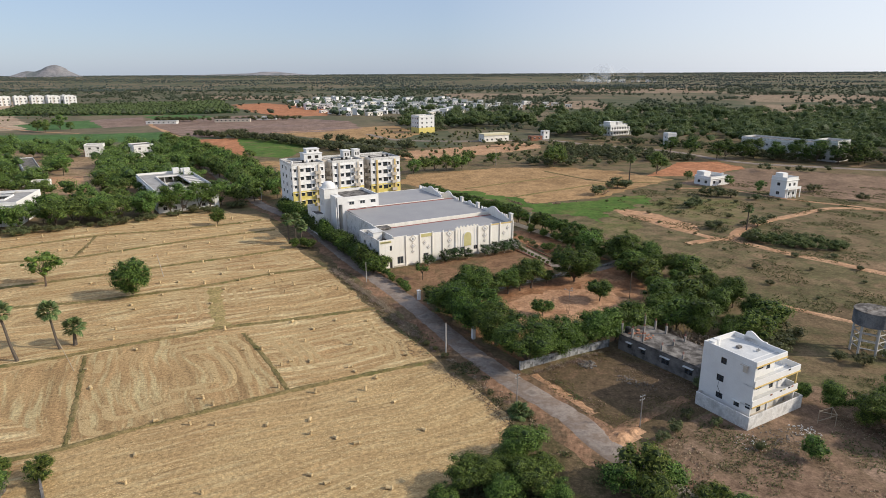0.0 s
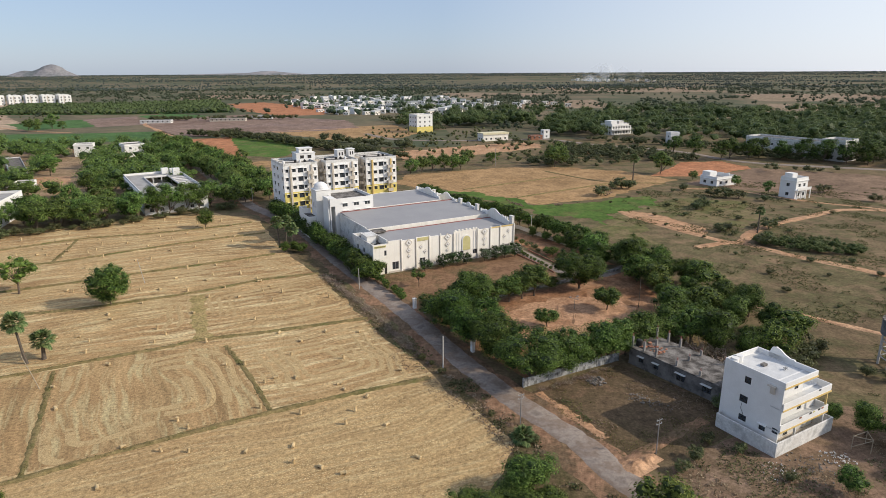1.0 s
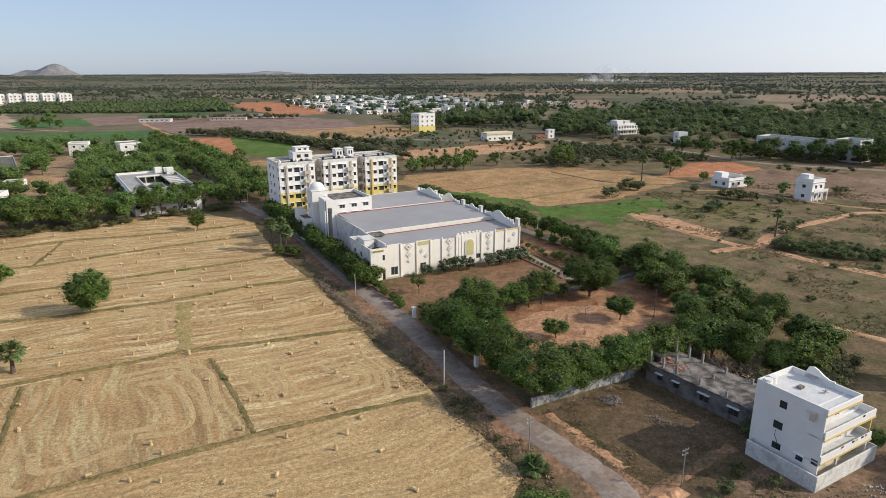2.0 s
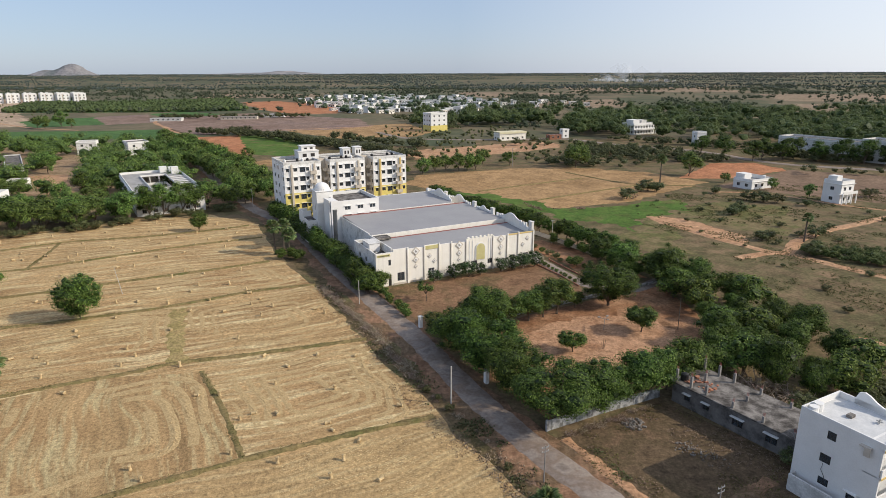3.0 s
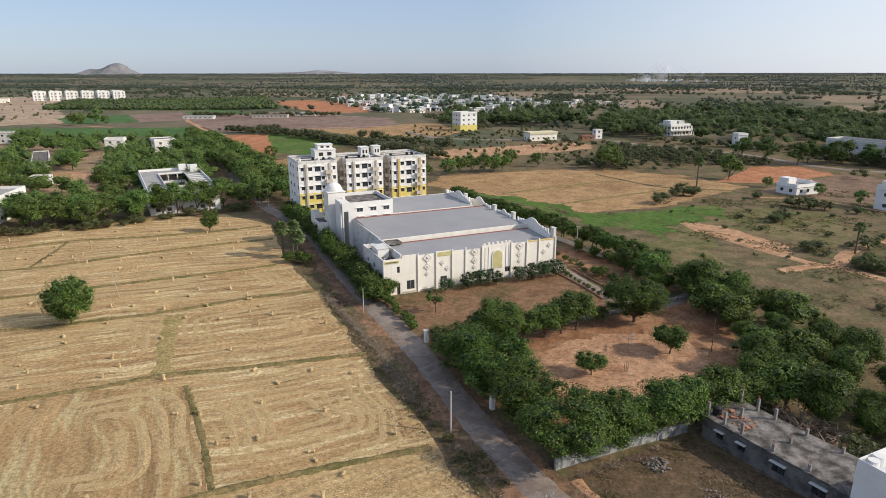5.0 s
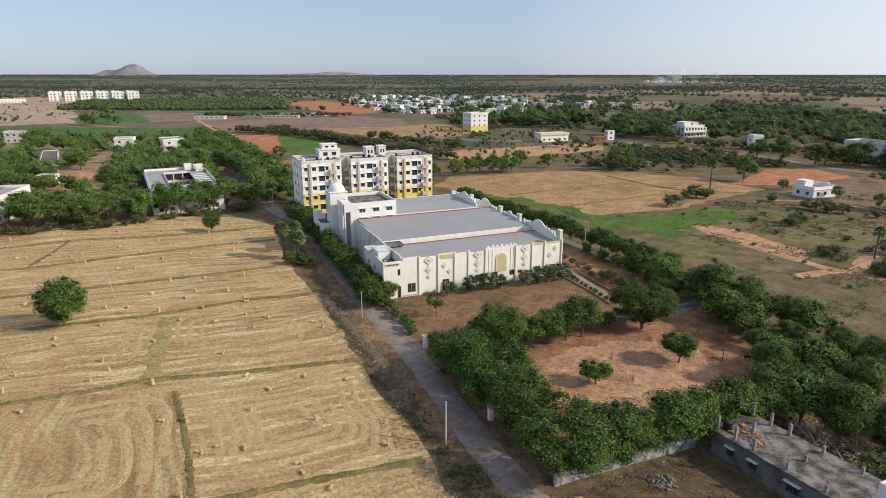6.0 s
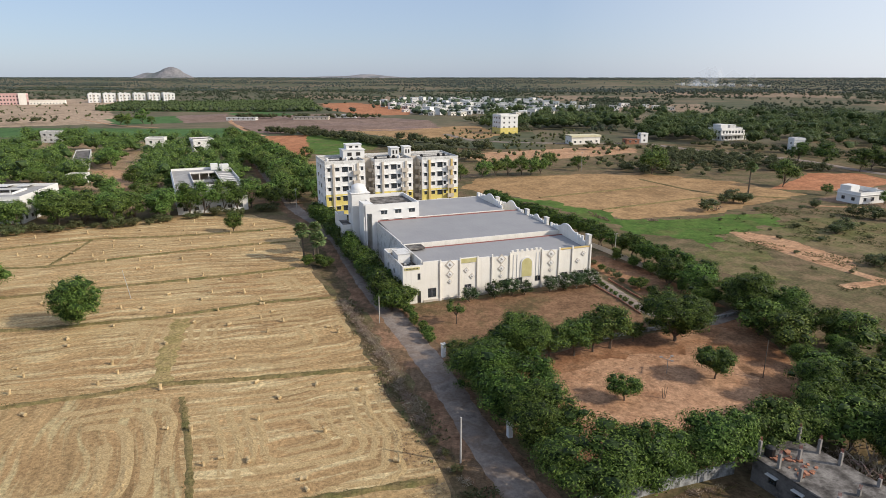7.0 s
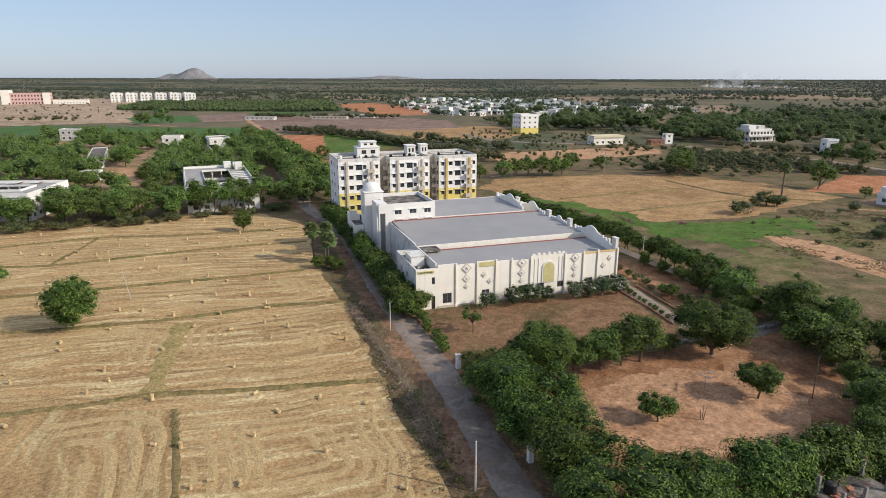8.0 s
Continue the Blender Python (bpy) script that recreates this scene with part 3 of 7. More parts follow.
patch("campus_ground", [(-190, 246), (-150, 226), (-112, 222), (-96, 232), (-104, 262), (-140, 330), (-176, 400), (-262, 420), (-320, 400), (-250, 320)], M_campus, 0.03,
      "trodden sandy ground between the school buildings", "ground", 1.5)
patch("red_field", [(96, 293), (126, 337), (149, 341), (153, 316), (123.5, 292.5)], M_orange, 0.05, "orange-red ploughed field", "field", 1.2)
patch("brown_field", [(123.5, 292), (156, 316), (230, 275), (190, 216), (165, 229), (143, 246), (122, 259), (103, 273)], M_brown, 0.04, "brown bare field", "field", 1.2)
patch("pale_earth", [(-30, 387), (60, 440), (64, 406), (21, 371), (-21, 349)], M_dirt, 0.05, "pale bare earth beside the far road", "ground", 2.0)
patch("tan_field", [(-142, 520), (-45, 586), (-20, 500), (-28, 470), (-76, 453)], M_tan, 0.05, "dry tan field strip", "field", 2.0)
strip("far_road", [(-60, 500), (-30, 455), (30, 448), (72, 452), (100, 418), (138, 385), (158, 338), (192, 318), (240, 300), (420, 250)],
      [(-2.8, 0), (-2.5, 0.02), (0, 0.05), (2.5, 0.02), (2.8, 0)], M_road, 0.12, "pale far road lined with trees", "road", 8, 0.05, 17)
patch("orange_field", [(-184, 465), (-157, 480), (-129, 414), (-105, 328), (-124, 359), (-150, 406)], M_orange, 0.05, "orange tilled field", "field", 1.5)
patch("green_plot", [(-157, 472), (-140, 479), (-90.6, 446), (-87.6, 394), (-94, 363), (-115, 374)], M_green, 0.06, "green plot beside the orange field", "field", 1.5)
patch("tan_field", [(-112, 330), (-88, 328), (-67, 251), (-58, 248), (-56, 262), (-76, 345), (-100, 350)], M_tan, 0.05, "dry strip of tan earth behind the flats", "field", 1.0)
patch("green_crop", [(-420, 440), (-298, 421), (-267, 433), (-238, 453), (-181, 457), (-230, 529), (-292, 513), (-357, 507), (-430, 500)], M_crop, 0.06, "flat green crop field", "field", 2.0)
patch("green_crop", [(-412, 607), (-372, 668), (-313, 577), (-351, 541)], M_crop, 0.06, "flat green crop field", "field", 2.0)
patch("brown_plot", [(-375, 668), (-337, 707), (-276, 599), (-306, 571)], M_plough, 0.07, "dark ploughed plot", "field", 2.0)
patch("green_crop", [(-341, 716), (-311, 751), (-256, 710), (-268, 661), (-292, 655)], M_crop, 0.06, "bright green crop field", "field", 2.0)
patch("ploughed_field", [(-276, 599), (-287, 663), (-223, 726), (-94, 635), (-72, 552), (-106, 523), (-166, 507), (-188, 482), (-222, 510)], M_plough, 0.06, "purplish brown ploughed field", "field", 2.5)
patch("red_field", [(-321, 965), (-283, 1012), (-150, 863), (-132, 719), (-179, 705), (-245, 798)], M_orange, 0.06, "red tilled field", "field", 2.5)
patch("brown_plain", [(-900, 560), (-480, 470), (-415, 520), (-360, 570), (-440, 660), (-600, 860), (-700, 1100), (-1000, 1100)], M_plain, 0.05, "bare brown plain with sparse scrub", "ground", 4.0)
PLANTATION = [(-520, 738), (-355, 742), (-250, 775), (-366, 1050), (-460, 965), (-618, 930)]
patch("plantation_ground", PLANTATION, M_crop, 0.08, "grassy ground under young plantation trees", "field", 4.0)
for k, line in enumerate(([(-430, 600), (-352, 541), (-300, 520)], [(-231, 530), (-278, 600), (-290, 665)], [(-184, 466), (-222, 512), (-278, 600)], [(-142, 520), (-72, 552)])):
    strip("farm_track", line, [(-1.6, 0), (-1.28, 0.02), (0, 0.05), (1.28, 0.02), (1.6, 0)], M_dirt, 0.10, "pale earth track between crops", "track", 8.0, 0.2, 60 + k)
for k, poly in enumerate(([(81, 806), (227, 818), (244, 1050), (120, 980)], [(323, 646), (418, 603), (570, 826), (451, 907)], [(240, 620), (300, 590), (330, 700), (270, 760)], [(430, 480), (620, 520), (560, 590), (420, 560)],
                          [(-40, 1150), (140, 1120), (220, 1350), (10, 1400)], [(480, 980), (800, 900), (900, 1200), (560, 1250)], [(-480, 1150), (-250, 1120), (-280, 1320), (-520, 1350)], [(250, 1400), (600, 1350), (660, 1700), (280, 1800)])):
    patch("dry_field", poly, M_dryfar, 0.15, "far dry field between hedges", "field", 5.0, 30.0)


# ---- plants ----
def leaf_quads(rng, centres, normals, size, narrow=0.55):
    """Leaf blades: four-cornered faces at centres, facing normals, turned at random."""
    n = len(centres)
    nrm = normals / np.maximum(1e-6, np.linalg.norm(normals, axis=1, keepdims=True))
    t = np.cross(nrm, rng.normal(size=(n, 3)))
    t /= np.maximum(1e-6, np.linalg.norm(t, axis=1, keepdims=True))
    b = np.cross(nrm, t)
    s = size * rng.uniform(0.6, 1.35, size=(n, 1))
    droop = nrm * s * 0.22
    return np.stack((centres - t * s - droop, centres - b * s * narrow + droop * 0.4, centres + t * s - droop, centres + b * s * narrow + droop * 0.4), axis=1)


def leaf_tips(rng, centres, normals, size):
    """Small pointed leaves: three-cornered faces."""
    q = leaf_quads(rng, centres, normals, size, 0.5)
    return np.stack((q[:, 0], q[:, 1], q[:, 2] * 0.75 + q[:, 3] * 0.25), axis=1)


@functools.lru_cache(None)
def ico(sub):
    """Corners and triangles of a small icosphere, or of an octahedron for specks."""
    if sub < 0:
        v = np.array(((1, 0, 0), (0, 1, 0), (-1, 0, 0), (0, -1, 0), (0, 0, 1), (0, 0, -1)), dtype=float)
        return v, np.array([(a, (a + 1) % 4, t) for a in range(4) for t in (4, 5)])
    bm = bmesh.new()
    bmesh.ops.create_icosphere(bm, subdivisions=sub, radius=1)
    v = np.array([p.co[:] for p in bm.verts])
    f = np.array([[p.index for p in q.verts] for q in bm.faces])
    bm.free()
    return v, f


def lumps(rng, centres, radii, sub, rough):
    """Uneven masses of foliage: shaken icospheres, as loose triangles."""
    v, f = ico(sub)
    n = len(centres)
    shake = 1 + rough * rng.normal(size=(n, len(v), 1))
    p = centres[:, None, :] + v[None] * shake * radii[:, None, :]
    return p[:, f].reshape(-1, 3, 3)


def crown_quads(rng, h, base, r, clumps, leaves, size, flat=1.0, puff=(0.15, 0.38)):
    """Leaves in clumps set round an uneven crown between base and h; the clumps' dense insides apart."""
    mid, up = base + (h - base) * 0.5, (h - base) * 0.5 * flat
    d = rng.normal(size=(clumps, 3))
    d /= np.linalg.norm(d, axis=1, keepdims=True)
    d *= rng.uniform(0.2, 1.0, size=(clumps, 1)) ** 0.4
    lobes = rng.uniform(0.62, 1.15, size=7)
    ang = ((np.arctan2(d[:, 1], d[:, 0]) + np.pi) / (2 * np.pi) * 7).astype(int) % 7
    rc = r * rng.uniform(*puff, size=clumps)
    c = np.stack((d[:, 0] * (r - rc * 0.7) * lobes[ang], d[:, 1] * (r - rc * 0.7) * lobes[ang], mid + d[:, 2] * (up - rc * 0.5) * rng.uniform(0.85, 1.1, size=clumps)), axis=1)
    share = np.maximum(4, leaves * (rc / rc.mean()) ** 2).astype(int)
    which = np.repeat(np.arange(clumps), share)
    e = rng.normal(size=(len(which), 3))
    e /= np.linalg.norm(e, axis=1, keepdims=True)
    p = c[which] + e * (rc[which, None] * rng.uniform(0.3, 1.0, size=(len(which), 1)) ** 0.45 * 1.14) * np.array((1, 1, 0.75))
    nrm = e + d[which] * 0.5 + np.array((0, 0, 0.35)) + rng.normal(size=e.shape) * 0.3
    keep = p[:, 2] > base * 0.55
    return leaf_tips(rng, p[keep], nrm[keep], size), c, rc


def make_tree(name, seed, h, base, r, clumps, leaves, size, leaf, label, category="tree", trunk_r=0.16, limbs=7, flat=1.0, petals=0, inner=None, sub=1, puff=(0.15, 0.38)):
    rng = np.random.default_rng(seed)
    quads, c, rc = crown_quads(rng, h, base, r, clumps, leaves, size, flat, puff)
    # core lumps, dark by default: shade painted into the crown's inside
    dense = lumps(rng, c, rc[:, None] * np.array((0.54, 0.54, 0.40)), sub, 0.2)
    ob = thing(name, 0, 0, 0, label, category)
    bm = bmesh.new()
    fork = Vector((rng.uniform(-0.2, 0.2), rng.uniform(-0.2, 0.2), base * 0.9))
    tube(bm, [(0, 0, -0.3), fork * 0.5 + Vector((0.08, 0.05, 0)), fork], [trunk_r * 1.3, trunk_r, trunk_r * 0.85])
    for k in rng.choice(len(c), size=min(limbs, len(c)), replace=False):
        e = Vector(c[k])
        tube(bm, [fork - Vector((0, 0, 0.2)), fork.lerp(e, 0.5) + Vector((0, 0, 0.25)), e], [trunk_r * 0.6, trunk_r * 0.4, 0.03], 5, False)
    part("trunk", bm, M_bark, ob)
    blossom = crown_quads(rng, h + 0.1, base, r * 1.05, 30, petals, 0.12)[0] if petals else quads[:0]
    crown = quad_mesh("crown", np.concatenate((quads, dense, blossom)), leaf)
    crown.materials.append(inner or L_core_shade)
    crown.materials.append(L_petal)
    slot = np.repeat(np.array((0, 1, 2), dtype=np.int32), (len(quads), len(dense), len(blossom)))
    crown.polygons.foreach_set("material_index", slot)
    mesh_ob("crown", crown, ob)
    return ob


def planter(protos):
    """Plants copies of the given trees, each in turn; the first use takes the tree itself."""
    used = set()
    order = [0]

    def plant(x, y, scale=1.0, rot=0.0, wide=1.0, label="", which=None):
        i = order[0] % len(protos) if which is None else which
        order[0] += 1
        m = pose(x, y, gz(x, y), 0, 0, rot) @ Matrix.Diagonal((scale * wide, scale * wide, scale, 1))
        if i in used:
            ob = copy_thing(protos[i], m)
        else:
            used.add(i)
            ob = protos[i]
            ob.matrix_basis = m
        if i in used and ob is not protos[i]:
            ob.matrix_basis = m
        if label:
            ob["label"] = label
        return ob
    return plant


def scatter(poly, gap, seed, tries=4000, most=10 ** 6):
    """Places inside an outline, no two nearer than the gap."""
    rng = random.Random(seed)
    xs, ys = [p[0] for p in poly], [p[1] for p in poly]
    out = []
    cells = {}
    for _ in range(tries):
        x, y = rng.uniform(min(xs), max(xs)), rng.uniform(min(ys), max(ys))
        inside = False
        for (ax, ay), (bx, by) in zip(poly, poly[1:] + poly[:1]):
            if (ay > y) != (by > y) and x < (bx - ax) * (y - ay) / (by - ay) + ax:
                inside = not inside
        if not inside:
            continue
        i, j = int(x // gap), int(y // gap)
        if all((x - a) ** 2 + (y - b) ** 2 > gap * gap for di in (-1, 0, 1) for dj in (-1, 0, 1) for a, b in cells.get((i + di, j + dj), ())):
            cells.setdefault((i, j), []).append((x, y))
            out.append((x, y))
            if len(out) >= most:
                break
    return out


def along(pts, gap, shake, seed):
    rng = random.Random(seed)
    return [(p.x + rng.uniform(-shake, shake), p.y + rng.uniform(-shake, shake)) for p in curve_points(pts, gap)]


T_BELT = "broad dark green leafy tree in the compound belt"
T_NEEM = "rounded mid-green shade tree with short trunk"
big = planter([make_tree("tree", 11 + k, 9.2, 0.9, 4.9, 46, 230, 0.19, L_dense, T_BELT) for k in range(4)])
lane_tree = planter([make_tree("tree", 161 + k, 8.6, 1.0, 5.2, 84, 250, 0.145, L_dense, "broad dark green shade tree overhanging the lane", trunk_r=0.22, puff=(0.11, 0.27)) for k in range(4)])
hedge = planter([make_tree("tree", 21 + k, 5.2, 0.5, 3.1, 34, 105, 0.19, L_dense, T_BELT, sub=0) for k in range(3)])
neem = planter([make_tree("tree", 31 + k, 7.4, 1.2, 3.9, 40, 190, 0.185, L_neem, T_NEEM, inner=L_core_shade_mid, sub=0) for k in range(4)])
mid_dark = planter([make_tree("tree", 51 + k, 9.5, 1.2, 5.2, 26, 100, 0.30, L_dense, "dark green tree among the school buildings", sub=0) for k in range(3)])
mid_neem = planter([make_tree("tree", 61 + k, 9.0, 1.2, 5.0, 26, 100, 0.30, L_campus, "mid-green tree among the school buildings", inner=L_core_shade_mid, sub=0) for k in range(4)])
shrub = planter([make_tree("shrub", 71 + k, 2.6, 0.3, 2.2, 24, 50, 0.15, L_scrub, "sprawling grey-green thorn shrub on dry ground", "shrub", 0.06, 5, inner=L_core_shade_dry, sub=0) for k in range(3)])
bright = planter([make_tree("shrub", 81 + k, 3.4, 0.4, 2.1, 44, 60, 0.13, L_bright, "bright green leafy bush", "shrub", 0.07, 5, inner=L_core_shade_mid, sub=0) for k in range(2)])
flower = planter([make_tree("flowering_shrub", 91 + k, 3.0, 0.4, 1.9, 34, 70, 0.14, L_flower, "oleander bush speckled with pale flowers before the facade", "shrub", 0.07, 5, petals=14, sub=0) for k in range(2)])


def make_dry(seed):
    """A leafless thorn bush: many thin crooked twigs."""
    rng = np.random.default_rng(seed)
    n = 90
    d = rng.normal(size=(n, 3))
    d[:, 2] = np.abs(d[:, 2]) * 0.8 + 0.1
    d /= np.linalg.norm(d, axis=1, keepdims=True)
    a = rng.normal(size=(n, 3)) * np.array((0.62, 0.62, 0.16)) + np.array((0, 0, 0.3))
    ln = rng.uniform(0.3, 0.9, size=(n, 1))
    side = np.cross(d, rng.normal(size=(n, 3)))
    side /= np.linalg.norm(side, axis=1, keepdims=True)
    w = side * rng.uniform(0.015, 0.045, size=(n, 1))
    quads = np.stack((a - w, a + w, a + d * ln + w * 0.4, a + d * ln - w * 0.4), axis=1)
    lv = leaf_quads(rng, a + d * ln * rng.uniform(0.4, 1, size=(n, 1)), rng.normal(size=(n, 3)), 0.09)
    ob = thing("dry_bush", 0, 0, 0, "leafless greyish brown thorn bush on the verge", "bush", "dry bushes along the lane")
    mesh_ob("crown", quad_mesh("crown", np.concatenate((quads, lv)), L_thorn), ob)
    return ob


dry = planter([make_dry(101 + k) for k in range(3)])
R = random.Random(5)

# compound belt by the lane and along its low walls
for x, y, s, w in ((15.0, 99.9, 1.12, 1.36), (9.8, 108.2, 0.98, 1.22), (6.0, 114.6, 1.12, 1.32), (2.0, 119.8, 1.0, 1.25), (-0.2, 124.8, 0.80, 1.15), (6.7, 130.6, 1.06, 1.12), (31.2, 142.0, 1.12, 1.15)):
    lane_tree(x, y, s, R.uniform(0, 360), w)
for x, y, s in ((20.9, 102.5, 0.92), (3.2, 130.2, 0.72), (36, 147.4, 0.62)):
    big(x, y, s, R.uniform(0, 360), 1.05)
for x, y, s, w in ((25.0, 104.9, 0.84, 1.1), (28.9, 107.2, 1.16, 1.08), (32.6, 109.4, 0.72, 1.1), (35.8, 111.7, 1.02, 1.1), (39.8, 113.6, 0.8, 1.15)):
    neem(x, y, s, R.uniform(0, 360), w)
stem = planter([make_tree("tree", 171 + k, 6.4, 1.7, 3.6, 46, 130, 0.16, L_neem, "mid-green tree with a bare stem beside the low wall", trunk_r=0.15, limbs=10, inner=L_core_shade_mid, sub=0, puff=(0.12, 0.30)) for k in range(3)])
for x, y, s, w in ((10.8, 132.6, 0.95, 1.15), (14.6, 134.4, 0.98, 1.2), (17.6, 136.2, 0.9, 1.1), (20.4, 137.8, 1.18, 1.25), (24.4, 140.8, 0.55, 1.2)):
    stem(x, y, s, R.uniform(0, 360), w)
planter([make_tree("tree", 151, 5.2, 1.3, 4.0, 64, 110, 0.15, L_neem, "spreading light green tree in the red courtyard", trunk_r=0.13, limbs=9, inner=L_core_shade_mid, sub=0, puff=(0.18, 0.32))])(34.5, 130.0, 1.0, 200)
planter([make_tree("tree", 153, 3.8, 1.0, 2.8, 50, 90, 0.14, L_neem, "small flat-topped tree alone in the red courtyard", trunk_r=0.11, limbs=9, inner=L_core_shade_mid, sub=0, puff=(0.18, 0.32))])(20.8, 121.9, 1.0, 40)
planter([make_tree("tree", 155, 4.9, 1.9, 2.4, 26, 62, 0.13, L_neem, "small sparse tree on the dry lawn", trunk_r=0.09, limbs=9, inner=L_core_shade_mid, sub=0, puff=(0.13, 0.3))])(-5.2, 143.7, 1.0, 10)
# dense belt on the far side of the compound
for x, y in scatter([(33, 171), (38, 176), (50, 160), (58, 146), (66, 126), (64, 113), (57, 106), (50, 107), (44, 114), (43.5, 122), (46.5, 134), (45, 148), (40, 158)], 4.7, 8):
    kind = R.random()
    if kind < 0.22:
        bright(x, y, R.uniform(1.6, 2.1), R.uniform(0, 360), 1.15, "feathery light green bush in the compound belt")
    else:
        (big if kind < 0.60 else neem)(x, y, R.uniform(0.58, 1.02), R.uniform(0, 360))
for x, y in scatter([(48, 103), (56, 104), (66, 110), (70, 118), (64, 106), (56, 99), (50, 98)], 3.2, 9):
    shrub(x, y, R.uniform(0.9, 1.5), R.uniform(0, 360), 1.2)
# hedges of trees beside the hall
for x, y in along([(-17.5, 147.5), (-22.5, 157), (-29, 169), (-36, 181), (-43.5, 196), (-51, 208), (-56.5, 216)], 3.0, 0.6, 4):
    hedge(x, y, R.uniform(0.95, 1.25), R.uniform(0, 360), 1.05, "clipped dark green tree in the hedge row by the lane")
for x, y in along([(-15.2, 147.2), (-12, 142), (-8.5, 135.8)], 2.0, 0.4, 5):
    bright(x, y, R.uniform(0.5, 0.75), R.uniform(0, 360))
bright(-15.5, 149.0, 1.35, 20, 1.05, "bright green bushy tree at the hall corner")
row = planter([make_tree("tree", 141 + k, 6.2, 1.9, 2.9, 30, 110, 0.19, L_dense, "dark green tree with a bare lower trunk in the boundary row", trunk_r=0.13, limbs=9, sub=0) for k in range(3)])
for x, y in along([(-8, 251), (3, 230), (16, 211), (25, 197.5), (33, 184.5), (38, 176)], 2.7, 0.7, 6):
    row(x, y, R.uniform(0.75, 1.05), R.uniform(0, 360), 1.25)
for x, y in along([(27, 186), (33, 176), (38, 166), (42, 160)], 4.0, 1.0, 16):
    neem(x, y, R.uniform(0.4, 0.6), R.uniform(0, 360))
for x, y, s in ((-4.0, 154.2, 1.0), (0.6, 156.6, 1.2), (3.6, 158.3, 1.25), (6.4, 159.6, 1.0), (11.2, 162.0, 1.15), (13.9, 163.4, 1.2), (16.6, 164.9, 1.25), (19.2, 166.4, 1.3)):
    flower(x, y, s, R.uniform(0, 360))
# lone trees of the field
planter([make_tree("tree", 133, 9.3, 0.7, 4.5, 80, 130, 0.19, L_neem, "large round green tree alone in the stubble field", inner=L_core_shade_mid, sub=0)])(-70.8, 133.6, 1.0, 30, 1.0)
airy = planter([make_tree("tree", 131, 8.6, 2.6, 4.6, 30, 70, 0.17, L_bright, "broad airy light green tree alone in the stubble field", trunk_r=0.2, limbs=14, inner=L_neem, sub=0)])
airy(-94.8, 140.3, 1.05, 80, 1.05)
neem(-74.2, 199.0, 0.8, 120, 1.0, "small tree at the far edge of the stubble field", 2)
# bushes at the near end of the lane
for x, y, s in ((3.0, 66.2, 1.35), (5.8, 66.4, 1.2), (10.6, 71.6, 1.55), (8.8, 69.6, 1.1), (10.6, 65.4, 1.45), (7.2, 63.0, 1.1), (12.6, 68.2, 1.0), (0.2, 63.0, 0.8), (13.6, 63.4, 0.9)):
    neem(x, y, s * 0.46, R.uniform(0, 360), 1.45, "leafy green bush beside the lane")
for x, y, s in ((24.4, 66.2, 1.75), (21.8, 65.4, 1.2), (26.9, 65.6, 1.35), (24.8, 62.6, 1.3), (31.5, 61.5, 1.1), (34.0, 60.0, 1.0), (27.6, 70.6, 0.7)):
    bright(x, y, s, R.uniform(0, 360), 1.15)
for x, y, s in ((58.6, 84.0, 0.66), (61.0, 79.4, 0.8), (64.5, 78.4, 0.9), (67, 82.5, 0.85), (56.0, 87.5, 0.4), (63, 74, 0.75), (69, 77, 0.9), (71, 84, 0.8)):
    neem(x, y, s, R.uniform(0, 360), 1.1)
bright(48.8, 71.8, 1.05, 70, 0.9)
for x, y, s in ((-50.8, 67.6, 1.1), (-54.5, 64.0, 1.3), (-57, 69, 0.8)):
    bright(x, y, s, R.uniform(0, 360))
for x, y, s in ((36, 82, 0.7), (33, 78.5, 0.8), (30.5, 76, 0.7), (39.5, 80.0, 0.6), (43, 74, 0.5), (42.0, 91.0, 0.9), (43.8, 93.4, 0.8), (70, 101, 0.8), (73, 99, 1.0), (79, 101, 0.9)):
    shrub(x, y, s, R.uniform(0, 360))
for x, y in along([(22, 182), (25.5, 173), (30.0, 163.5), (33.5, 158.0)], 2.6, 1.2, 18):
    (shrub if R.random() < 0.6 else bright)(x, y, R.uniform(0.4, 0.8), R.uniform(0, 360), 1.1, "leafy shrub in the red bed beside the path")
for x, y in along([(21.2, 168.4), (24.0, 162.0), (27.0, 155.0)], 1.7, 0.2, 19):
    bright(x, y, R.uniform(0.25, 0.38), R.uniform(0, 360), 1.0, "small potted-size shrub along the path")
# dry bushes between lane and field
for x, y in along([(-28, 151), (-21, 139.5), (-14, 128.5), (-9.5, 120.0), (-5.5, 112.2)], 0.85, 0.45, 7):
    dry(x, y, R.uniform(0.55, 0.95), R.uniform(0, 360))
for x, y in along([(-5.0, 111.2), (-2.5, 106.8), (0.5, 101.5)], 1.2, 0.5, 27):
    (dry if R.random() < 0.5 else shrub)(x, y, R.uniform(0.3, 0.5), R.uniform(0, 360))
for x, y in along([(1.5, 100.5), (6.5, 92), (11, 84.5), (15, 77)], 2.6, 0.7, 17):
    (dry if R.random() < 0.55 else shrub)(x, y, R.uniform(0.35, 0.6), R.uniform(0, 360))
for x, y in [(24, 100.5), (35.0, 104)] + along([(16.6, 97.4), (22.0, 100.2), (29.0, 104.0)], 1.5, 0.5, 28):
    dry(x, y, R.uniform(0.4, 0.9), R.uniform(0, 360))
for x, y in ((43.2, 107.6), (46.4, 108.6), (44.6, 110.8), (48.6, 106.6)):
    dry(x, y, 2.4, R.uniform(0, 360), 1.0, "tall bare brown shrub shedding its leaves")
